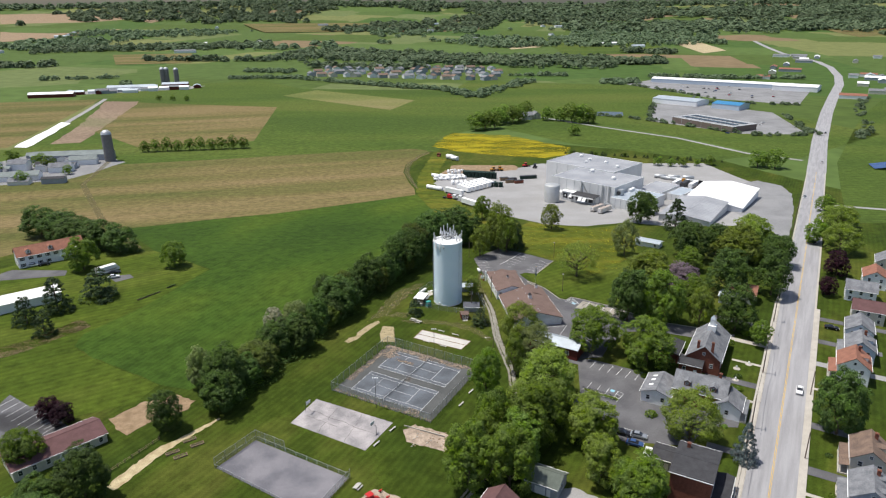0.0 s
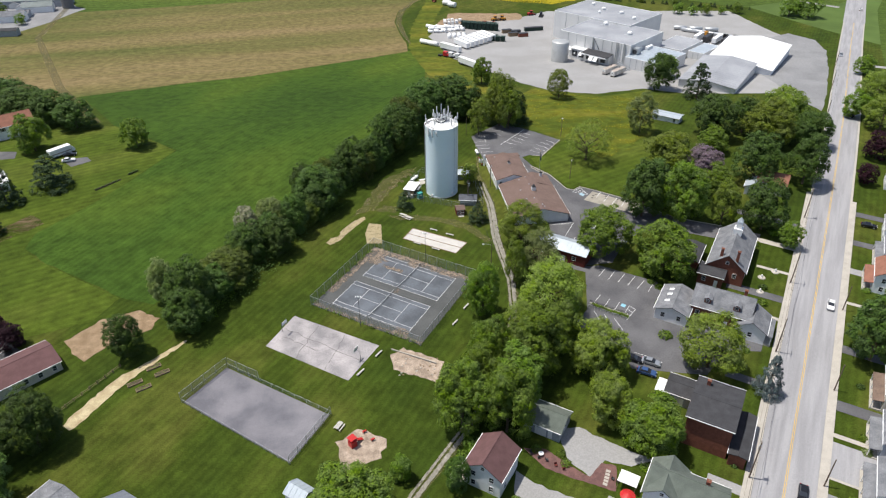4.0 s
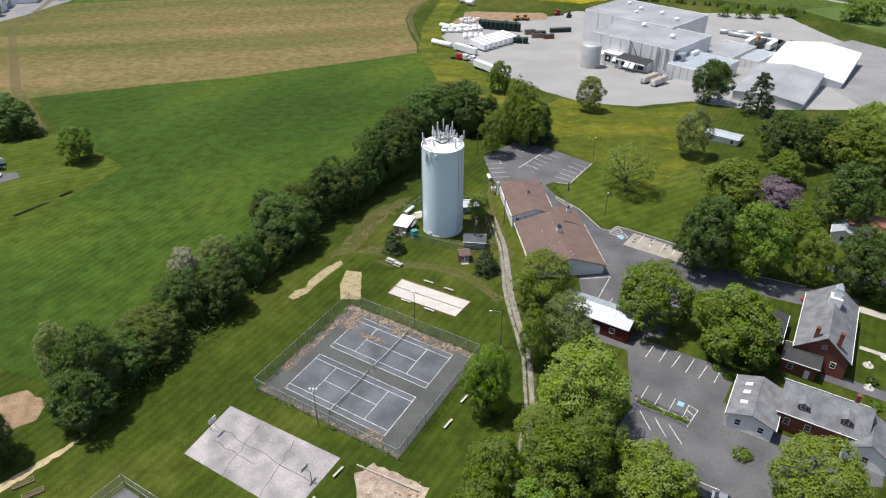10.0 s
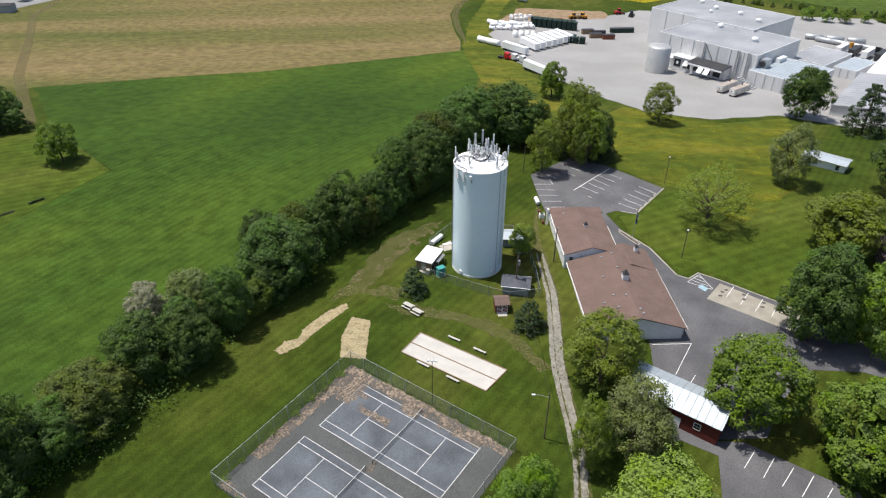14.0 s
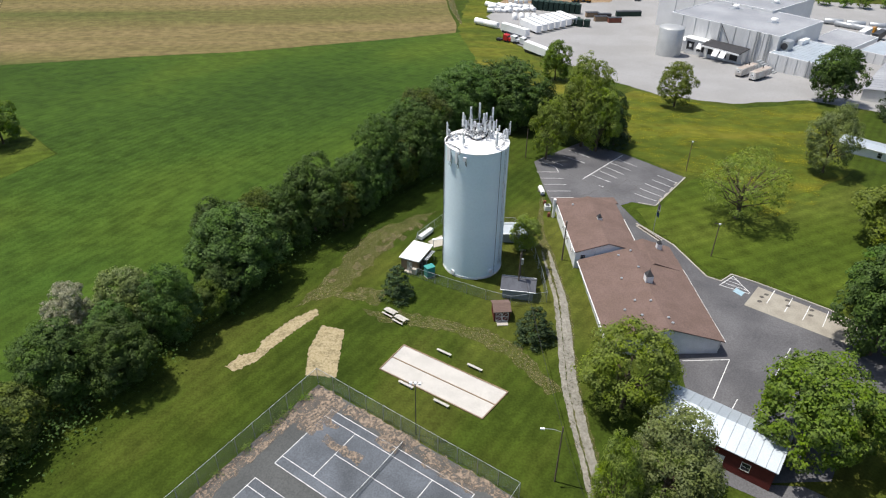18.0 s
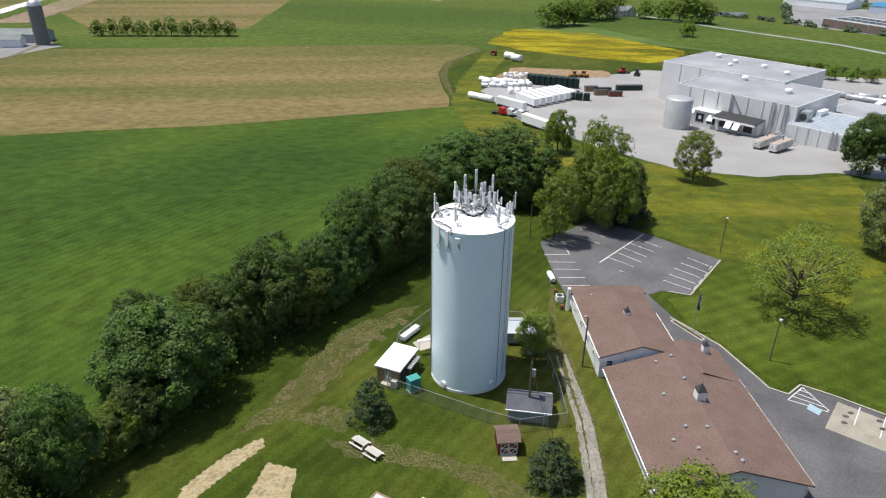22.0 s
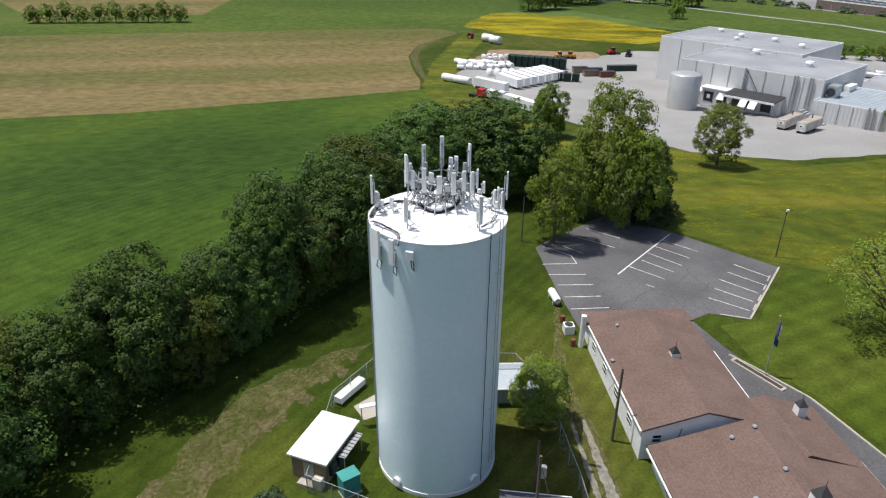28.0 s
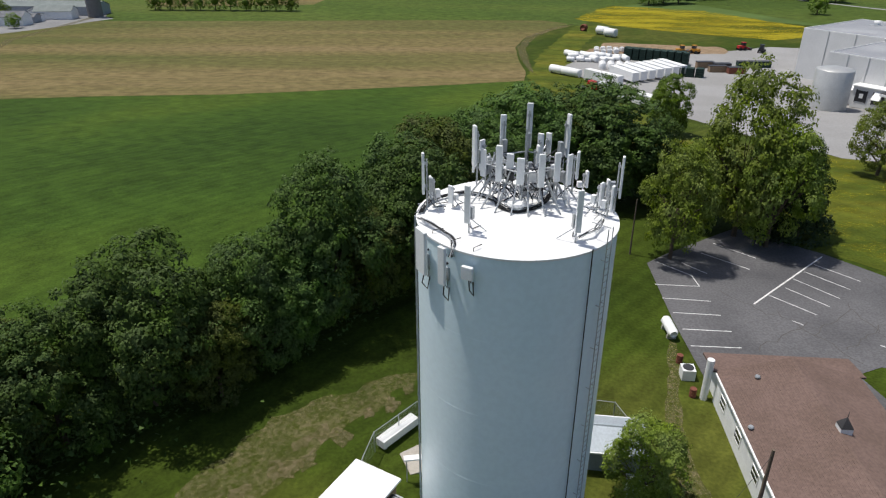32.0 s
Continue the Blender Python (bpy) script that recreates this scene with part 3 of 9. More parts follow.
ground_sheet()
sheet("lawn", [(-230, -200), (330, -200), (330, 150), (262, 360), (60, 480), (-10, 300), (-420, 260), (-260, -100)], LAWN, 0.03,
      "mown grass of the park and the yards", category="lawn")
sheet("soy_field", wobble([(-48, 2), (-20, 42), (0, 80), (15, 105), (28, 150), (30, 205), (22, 250), (-16, 228), (-60, 202), (-90, 191), (-113, 179), (-135, 169), (-128, 162), (-101, 124), (-67.5, 95.5), (-77, 70), (-85, 54), (-95, 38.7), (-94.3, 30.5), (-87, 24), (-58, 5.7)], 0.25, 3), SOY, 0.06, "young green crop in faint rows", category="field")
sheet("west_lawn", [(-101, 123.6), (-67.9, 95.5), (-77.3, 70), (-85.3, 54), (-95.3, 38.7), (-94.6, 30.5), (-87.2, 23.6), (-58.2, 5.4), (-62, -4), (-84, -12), (-150, 10), (-180, 80), (-140, 120)], WESTLAWN, 0.05,
      "sunny mown lawn west of the crop", category="lawn")
sheet("stubble_field", wobble([(21, 249.6), (-16, 227.5), (-60, 201.6), (-90, 190.6), (-113, 178.6), (-135, 168.6), (-160, 129.6), (-175, 105), (-280, 150), (-420, 260), (-300, 300), (-222, 366), (-135, 383), (-44, 404), (20, 414), (32, 406),
      (34, 392), (24, 374), (14, 350), (12, 322), (16, 290), (20, 268)], 0.3, 4), STUBBLE, 0.06, "tan stubble field with green streaks", category="field")
sheet("field_track", wobble(band([(36, 402), (27, 386), (16.5, 353), (14.5, 322), (18.5, 290), (22.7, 266)], [1.5, 3, 4, 4, 3, 1]), 0.5, 2, 3), BARESPOT, 0.09, "worn track round the field's end", category="track")
sheet("field_margin", [(-460, 270), (-300, 292), (-215, 360), (40, 398), (64, 490), (152, 600), (84, 868), (-150, 910), (-240, 1046), (-440, 966), (-405, 800), (-340, 440), (-420, 430)], PASTURE, 0.045, "grass margins between the fields", category="field")
sheet("west_brown_field", [(-543, 786), (-417, 808), (-348, 449), (-420, 440)], STUBBLE, 0.08, "tan field west of the lane", category="field")
sheet("soil_strip", wobble([(-400, 784), (-352, 779), (-292, 470), (-318, 462), (-345, 590)], 2, 15, 3), DIRTPALE, 0.08, "strip of reddish bare soil", category="soil")
sheet("striped_plot", [(-166, 824), (-127, 892), (24, 754), (-7, 664)], HAY, 0.09, "pale striped hay plot", category="field")
for pts, m, lab in (([(-2410, 4170), (-1590, 4270), (-1318, 3760), (-1320, 3080), (-1385, 2520), (-1466, 2446)], DIRT, "far reddish-brown field"),
                    ([(-827, 3468), (-84, 3467), (-191, 2903), (-599, 2881)], STUBBLE, "far tan field"), ([(314, 2060), (441, 2160), (413, 1927), (310, 1836)], PALEDIRT, "far pale tan field"),
                    ([(951, 2470), (1041, 2392), (881, 1703), (777, 1605)], PALEDIRT, "far sandy field beside the road"), ([(263, 3940), (824, 4130), (787, 3842), (246, 3653)], STUBBLE, "far pale field on the hill"),
                    ([(493, 2338), (909, 2410), (685, 1618), (413, 1594)], PASTURE, "far green crop field"), ([(1845, 2955), (2236, 3034), (1820, 2420), (1642, 2307)], STUBBLE, "tan field on the wooded hill"),
                    ([(-786, 1759), (-586, 1797), (-486, 1460), (-648, 1433)], STUBBLE, "tan strip between woods")):
    sheet("distant_field", pts, m, 0.6, lab, category="field")
sheet("grass_strip", [(-220, 372), (-130, 402), (30, 415), (60, 492), (-140, 460), (-225, 431)], PASTURE, 0.06, "green strip of grass between fields", category="field")
sheet("far_stubble_field", [(-402, 784), (-152, 703), (-130, 465), (-222, 434), (-330, 560)], STUBBLE, 0.06, "far tan field", category="field")
sheet("far_green_field", [(-150, 703), (-128, 466), (60, 496), (150, 600), (80, 860), (-155, 900)], PASTURE, 0.06, "far green crop field", category="field")
sheet("far_crop", [(-430, 960), (-402, 790), (-152, 709), (-155, 905), (-240, 1040)], PASTURE, 0.06, "far green pasture", category="field")
sheet("buttercup_meadow", wobble([(38, 425), (40, 437), (50, 470), (60, 492), (85, 487), (113, 475), (159, 408), (147, 376), (126, 366), (90, 380), (56, 402)], 1.5, 6), YELLOW, 0.07,
      "meadow yellow with flowers", category="meadow")
sheet("pasture_behind_works", [(112, 517), (163, 428), (260, 345), (305, 362), (272, 448), (160, 604)], PASTURE, 0.07, "green pasture behind the works", category="field")
sheet("upper_pasture", [(80, 866), (152, 602), (160, 608), (276, 450), (310, 366), (332, 348), (470, 452), (430, 640), (380, 900), (120, 1010)], PASTURE, 0.055, "green pasture beside the lane", category="field")
sheet("east_pasture", [(246, 150), (330, 140), (460, 330), (640, 470), (760, 640), (640, 700), (520, 560), (352, 330)], PASTURE, 0.055, "green pasture east of the road", category="field")
sheet("hall_lawn", wobble([(66, 80), (71, 82), (80, 95), (84, 97), (100, 88), (118, 100), (122, 84), (112, 62), (104, 42), (93, 50), (84, 57), (79, 59), (76, 57), (74, 61), (71.5, 67), (67, 73)], 0.4, 3), WESTLAWN, 0.045, "sunny mown lawn beside the hall", category="lawn")
sheet("rough_meadow", wobble([(58, 118), (66, 150), (82, 166), (110, 150), (135, 158), (118, 100), (100, 88), (80, 98)], 0.8, 4), MEADOW, 0.05,
      "rough grass with yellow flowers", category="meadow")
sheet("meadow_flowers", wobble([(62, 122), (68, 150), (84, 163), (110, 147), (132, 154), (122, 112), (104, 86), (92, 78), (84, 96)], 1.0, 4), FLOWERS, 0.058, "buttercups scattered through the rough grass", category="meadow")
sheet("weedy_verge", wobble([(29, 205), (22, 240), (22, 300), (37, 396), (52, 400), (34, 290), (46, 230), (60, 185), (62, 150), (44, 150)], 1.0, 4), MEADOW, 0.05,
      "weedy verge with yellow flowers", category="meadow")
sheet("gravel_yard", wobble([(34, 283), (46, 232), (72, 183), (88, 161), (108, 154), (133, 161), (150, 150), (205, 148), (255, 250), (248, 336), (120, 345), (100, 330), (42, 318)], 0.5, 4),
      GRAVEL, 0.07, "pale gravel yard of the works", category="yard")
sheet("works_apron", wobble([(196, 137), (200, 180), (212, 218), (240, 262), (260, 274), (268, 256), (261, 231), (238, 188), (213, 145), (197, 120)], 0.4, 5), YARD, 0.075, "grey asphalt apron between the works and the road", category="yard")
sheet("bare_patch", wobble([(38, 310), (52, 345), (100, 340), (98, 322), (60, 318)], 1.5, 4), DIRT, 0.08, "bare brown soil beside the yard", category="soil")
sheet("farm_track", band([(-110, 128), (-150, 185), (-214, 300), (-229, 380)], 4.0), BARESPOT, 0.09, "worn farm track", category="track")
sheet("brown_bed", wobble([(-150, -8), (-108.8, 28.5), (-94.6, 44.4), (-101.1, 49.8), (-112, 35.4), (-156, 6)], 0.4, 3), DIRT, 0.05, "bare brown garden bed", category="soil")
sheet("bare_soil", wobble([(-66.1, -11.3), (-60.3, -3.9), (-50.8, 0.2), (-45.1, -3.7), (-45.9, -7.7), (-49.6, -10.5), (-54.5, -13.5), (-58.4, -18.3), (-61.5, -16.7)], 0.4, 1.2), DIRT, 0.055, "bare brown soil beside a tree", category="soil")

RU, RN = Vector((0.526, 0.8505)), Vector((0.8505, -0.526))
RO = Vector((82.0, -81.4))


def on_road(along, across):
    p = RO + RU * along + RN * across
    return (p.x, p.y)


FARROAD = [on_road(445, 0), (392, 422), (500, 592), (602, 746), (695, 884), (773, 1014), (857, 1177), (911, 1313), (942, 1444), (972, 1577), (1050, 1803), (1176, 2145)]
sheet("road", [on_road(-140, -5.65), on_road(-140, 5.65), on_road(445, 5.65), on_road(445, -5.65)], ROADTOP, 0.09, "straight grey asphalt main road", category="road")
sheet("road", band(FARROAD, 13.0), ROADTOP, 0.09, "grey asphalt road into the distance", category="road")
for side, name in ((-0.16, "yellow"), (0.16, "yellow")):
    sheet("centre_line", [on_road(-140, side - 0.06), on_road(-140, side + 0.06), on_road(445, side + 0.06), on_road(445, side - 0.06)], YPAINT, 0.10,
          "yellow centre line", category="road marking")
for side in (-1, 1):
    a, b = side * 5.65, side * 5.85
    sheet("kerb", [on_road(-140, min(a, b)), on_road(-140, max(a, b)), on_road(150, max(a, b)), on_road(150, min(a, b))], CONCRETE, 0.22,
          "concrete kerb", category="kerb", thick=0.25)
    a, b = side * 5.85, side * 7.5
    sheet("pavement", [on_road(-140, min(a, b)), on_road(-140, max(a, b)), on_road(150, max(a, b)), on_road(150, min(a, b))], CONCRETE, 0.20,
          "pale concrete pavement", category="pavement", thick=0.2)
    a, b = side * 5.65, side * 6.3
    sheet("road_edge", [on_road(150, min(a, b)), on_road(150, max(a, b)), on_road(445, max(a, b)), on_road(445, min(a, b))], CONCRETE, 0.08,
          "pale gravel road edge", category="verge")

# park paths and bare patches
TRACKLINE = [(46.5, 84), (45.3, 74), (45.0, 69), (45.9, 63), (46.6, 56), (47.4, 49), (47.4, 42), (47.2, 35), (47.1, 28), (47.8, 20), (49, 8), (48, -6), (44, -22), (38, -36), (32, -44.5), (21, -60), (14, -72)]
sheet("track_margin", wobble(band(TRACKLINE, [0.8, 1.2, 1.4, 2.0, 2.4, 2.6, 2.8, 2.8, 2.8, 2.8, 2.8, 2.6, 2.4, 2.4, 2.4, 2.4, 2.4]), 0.2, 1.2, 4), WORN, 0.05, "worn grass along the track", category="grass")
for side in (-0.95, 0.3):
    pts = []
    for k, p in enumerate(TRACKLINE):
        a, b = Vector(TRACKLINE[max(k - 1, 0)]), Vector(TRACKLINE[min(k + 1, len(TRACKLINE) - 1)])
        pts.append(tuple(Vector(p) + (b - a).normalized().orthogonal() * side))
    sheet("wheel_rut", wobble(band(pts[3:], [w * (1.0 if side > 0 else 0.6) for w in (0.45, 0.9, 1.2, 1.4, 1.5, 1.45, 1.3, 1.15, 1.0, 0.9, 0.9, 0.9, 0.9, 0.9)]), 0.1, 0.4, 5 + int(side > 0)), TRACK, 0.062 + 0.002 * side, "pale gravel wheel rut", category="track")
sheet("side_car_park", [(-90, -3.5), (-75.3, -14.2), (-79, -19.4), (-96, -24), (-100, -8)], ASPHALT, 0.07, "grey asphalt car park behind the long low building", category="car park")
for a, b in (((-86.8, -9.3), (-84.6, -6.2)), ((-84.6, -11.9), (-82.3, -8.9)), ((-81.9, -14.9), (-79.6, -11.4)), ((-79.3, -18.6), (-76.2, -14.4))):
    sheet("parking_line", line(a, b, 0.14), PAINT, 0.09, "white parking bay line", category="line")
sheet("dirt_path", wobble(band([(-54.4, -39.2), (-53.6, -37.3), (-49.3, -29), (-46.5, -24.4), (-43.7, -21.6), (-38, -15.4), (-35.5, -12.5)], [2.2, 3.6, 3.2, 2.8, 1.8, 1.3, 0.6]), 0.25, 1.0), PALEDIRT, 0.06,
      "pale dirt path", category="path")
sheet("long_jump_runway", wobble([(-4.7, 28.4), (-3.3, 31.0), (-0.9, 32.0), (-0.8, 34.5), (2.8, 40.1), (6.1, 42.9), (6.9, 41.5), (3.8, 36.9), (0.8, 32.1), (-0.5, 29.7), (-3.3, 27.5)], 0.22, 0.35), SANDSPOT, 0.06,
      "worn strip of pale sand", category="sand")
sheet("sand_pit", wobble([(7.7, 27.6), (7.0, 33.6), (7.9, 38.8), (11.7, 37.9), (12.2, 30.7), (12.5, 27.4)], 0.15, 0.35), SANDSPOT, 0.06, "pale sand pit", category="sand pit")
sheet("sand_lot", wobble([(15.7, -20.3), (18.7, -18.0), (28.6, -23.2), (26.4, -29.9), (16.4, -25.3)], 0.3, 1.0), SANDLOT, 0.06, "weedy sand lot", category="sand")
sheet("playground_soil", wobble([(4.5, -46.2), (9.1, -42.3), (15.3, -46.0), (13.8, -50.5), (6, -54)], 0.4, 1.5), SANDLOT, 0.06, "bare playground soil", category="soil")
sheet("worn_strip", wobble([(2, 43), (5.4, 48.7), (6.7, 54.3), (9.0, 60.5), (11.6, 66.5), (17.1, 71.5), (24, 76), (19.2, 68.0), (14.7, 59.4), (11.0, 50.5), (8.5, 46.4)], 0.6, 1.2, 7), WORN, 0.05, "worn strip of bare and yellowed grass", category="grass")
sheet("worn_strip", wobble([(14.0, 43.0), (20.4, 43.4), (28.5, 41.3), (34.7, 39.6), (40, 36), (46, 27), (44, 26), (38.9, 33.0), (32.4, 37.4), (25.6, 39.4), (17.1, 40.6)], 0.5, 1.0, 8), WORN, 0.052, "yellowed worn grass", category="grass")
sheet("worn_strip", wobble([(8.5, 46.4), (12.9, 49.4), (18.1, 48.5), (16.2, 44.6)], 0.5, 1.0, 9), WORN, 0.054, "yellowed worn grass", category="grass")
rnd = random.Random(3)
for i in range(16):
    f = rnd.random()
    x, y, s = 2 + 21 * f + rnd.uniform(-1.2, 1.2), 44 + 29 * f + rnd.uniform(-1.2, 1.2), rnd.uniform(0.35, 0.95)
    pts = [(x + s * math.cos(a) * (1 + 0.3 * math.sin(3 * a + i)), y + s * 1.3 * math.sin(a) * (1 + 0.3 * math.cos(2 * a + i))) for a in np.linspace(0, math.tau, 12)[:-1]]
    sheet("bare_patch", wobble(pts, 0.18, 0.4, i), BARESPOT, 0.058 + 0.001 * i, "small bare patch in the worn grass", category="soil")

# car parks and drives
sheet("upper_car_park", [(45.5, 101.4), (47.9, 104.2), (58.5, 115), (67.8, 108.0), (79.6, 96.0), (70.0, 81.8), (65.3, 83.1), (62.6, 81.4), (58, 76), (49, 76), (47, 88)], ASPHALT, 0.07,
      "dark asphalt car park with white bays", category="car park")
sheet("drive", [(58, 84), (61.8, 83.8), (64.6, 76), (66.2, 72.3), (70.4, 66.8), (72.8, 60.6), (74.2, 56.8), (76.5, 55.6), (79.0, 57.6), (82.6, 55.6), (92.6, 48.8), (99.5, 41.5), (106, 36), (128, 26), (124.5, 20), (101, 30), (92, 30), (84, 22), (79, 14),
      (64, 12.5), (64, 30), (64.5, 36), (60, 50), (60, 70)], ASPHALT, 0.06, "asphalt drive beside the long building", category="drive")
sheet("beige_bays", [(82.6, 54.6), (78.5, 49.2), (92.0, 40.2), (96.0, 44.8)], BAYS, 0.08, "beige concrete parking bays", category="car park")
sheet("parking_symbol", [(77.7, 52.9), (78.6, 54.0), (79.7, 52.7), (78.8, 51.6)], BAYBLUE, 0.086, "faded blue square painted on the asphalt", category="parking symbol")
for x, y in ((83.3, 52.4), (82.3, 51.7), (81.5, 50.4), (86.4, 51.0), (86.0, 49.5), (89.6, 48.6), (88.9, 47.2)):
    sheet("oil_stain", wobble([(x + 0.42 * math.cos(a) * 1.1, y + 0.34 * math.sin(a)) for a in (0, 0.9, 1.8, 2.7, 3.6, 4.5, 5.4)], 0.06, 0.3, int(x * 7) % 11), OIL, 0.088, "dark oil stain on a parking bay", category="stain")
sheet("lower_car_park", [(64.5, 13.0), (75.1, 12.9), (89.2, 4.6), (89.5, 1.0), (85.6, -4.5), (88, -9), (96, -14), (103, -18), (108, -21), (106, -24), (98, -23), (90, -31), (73, -28), (72, -20), (66, -14), (61.6, -13), (67.2, -6), (70.3, 10)], ASPHALT, 0.07,
      "dark asphalt car park", category="car park")
sheet("gravel_drive", wobble([(41.7, -55.2), (44.8, -58.2), (48.9, -60.3), (54.4, -63.4), (61, -67.5), (66, -73), (62, -74), (55, -69), (48.3, -70.8), (43, -67), (40.2, -60.4)], 0.3, 1.5), GRAVEL, 0.07, "grey gravel drive", category="drive")
sheet("gravel_drive", wobble([(52.8, -44.8), (56.6, -44.6), (64.9, -50.8), (70.5, -54.0), (65.3, -55.2), (60.0, -53.5), (56.3, -57.3), (52.7, -53.8), (52.0, -48.6)], 0.25, 1.5), GRAVEL, 0.075, "grey gravel parking", category="drive")
sheet("paved_terrace", wobble([(43.9, -49.6), (48.4, -49.9), (52.6, -54.4), (56.3, -57.3), (59.2, -54.1), (62.2, -55.0), (60.5, -61), (53.6, -57.9), (47.5, -54.8)], 0.15, 1.0), TERRACE, 0.08, "plum-coloured paved terrace", category="terrace")
sheet("barn_yard", [(-41, -68), (-25, -80), (-40, -95), (-60, -82)], GRAVEL, 0.07, "grey yard beside the barn", category="yard")
sheet("side_street", [on_road(40, 7.5), on_road(40, 32), on_road(30, 32), on_road(30, 7.5)], ROADTOP, 0.12, "grey side drive", category="drive")


# ---- trees ----
def quads_mesh(name, centres, normals, sizes, material, rnd):
    """A mesh of loose leaves: one small triangle, slightly tilted, at each place."""
    n = len(centres)
    up = rnd.normal(size=(n, 3))
    u = np.cross(normals, up)
    u /= np.linalg.norm(u, axis=1)[:, None] + 1e-9
    v = np.cross(normals, u)
    s = sizes[:, None]
    vs = np.stack([centres + u * s, centres - u * s * 0.5 + v * s * 0.87, centres - u * s * 0.5 - v * s * 0.87], 1).reshape(-1, 3)
    me = bpy.data.meshes.new(name)
    me.vertices.add(3 * n)
    me.vertices.foreach_set("co", vs.ravel())
    me.loops.add(3 * n)
    me.loops.foreach_set("vertex_index", np.arange(3 * n, dtype=np.int32))
    me.polygons.add(n)
    me.polygons.foreach_set("loop_start", np.arange(0, 3 * n, 3, dtype=np.int32))
    me.update(calc_edges=True)
    me.materials.append(material)
    return me


def crown_points(seed, boughs, clumps, per, flat=0.95, bough_r=(0.30, 0.48), clump_r=(0.10, 0.17), skirt=-0.55):
    """Leaf places round a crown of radius 1: boughs set in the crown, clumps on each bough, leaves on each clump."""
    rnd = np.random.default_rng(seed)
    c, nrm = [], []
    for i in range(boughs):
        h = 1 - (1 - skirt) * (i + 0.5) / boughs
        a = i * 2.39996 + rnd.uniform(-0.5, 0.5)
        r = math.sqrt(max(0.0, 1 - h * h)) * rnd.uniform(0.42, 0.74)
        mid = np.array([r * math.cos(a), r * math.sin(a), h * rnd.uniform(0.5, 0.78) * flat])
        rad = rnd.uniform(*bough_r)
        out = mid / (np.linalg.norm(mid) + 0.1) + np.array([0, 0, 0.45])
        for j in range(clumps):
            d = rnd.normal(size=3)
            d /= np.linalg.norm(d)
            if d @ out < -0.15:
                d = -d
            cr = rnd.uniform(*clump_r)
            at = mid + d * rad * rnd.uniform(0.72, 1.08)
            e = rnd.normal(size=(per, 3))
            e /= np.linalg.norm(e, axis=1)[:, None]
            face = d * 0.7 + np.array([0, 0, 0.75])
            e = np.where((e @ face < -0.1)[:, None], -e, e)
            c.append(at + e * cr * rnd.uniform(0.6, 1.1, size=(per, 1)) * np.array([1.15, 1.15, 0.8]))
            nrm.append(e * 0.7 + d * 0.25 + rnd.normal(size=e.shape) * 0.2 + np.array([0, 0, 0.3]))
    c, nrm = np.concatenate(c), np.concatenate(nrm)
    return c, nrm / np.linalg.norm(nrm, axis=1)[:, None], rnd


def limbs(bm, base, top, spread, n, r, seed):
    rnd = random.Random(seed)
    tube((0, 0, -0.3), (0, 0, base + (top - base) * 0.5), r, r * 0.55, 8, bm)
    for i in range(n):
        a = i * 2.4 + rnd.uniform(-0.3, 0.3)
        z0 = base + (top - base) * rnd.uniform(-0.05, 0.4)
        z1 = z0 + (top - base) * rnd.uniform(0.25, 0.5)
        k = spread * rnd.uniform(0.5, 0.8)
        e = (k * math.cos(a), k * math.sin(a), z1)
        tube((0, 0, z0), e, r * 0.4, r * 0.1, 5, bm)
        for j in range(2):
            b = a + rnd.uniform(-0.7, 0.7)
            tube([c * 0.6 for c in e[:2]] + [z0 + (z1 - z0) * 0.6], (e[0] * 0.6 + 0.4 * k * math.cos(b), e[1] * 0.6 + 0.4 * k * math.sin(b), z1 + 0.1 * (top - base)), r * 0.16, r * 0.05, 4, bm)
    return bm


TREES = {}


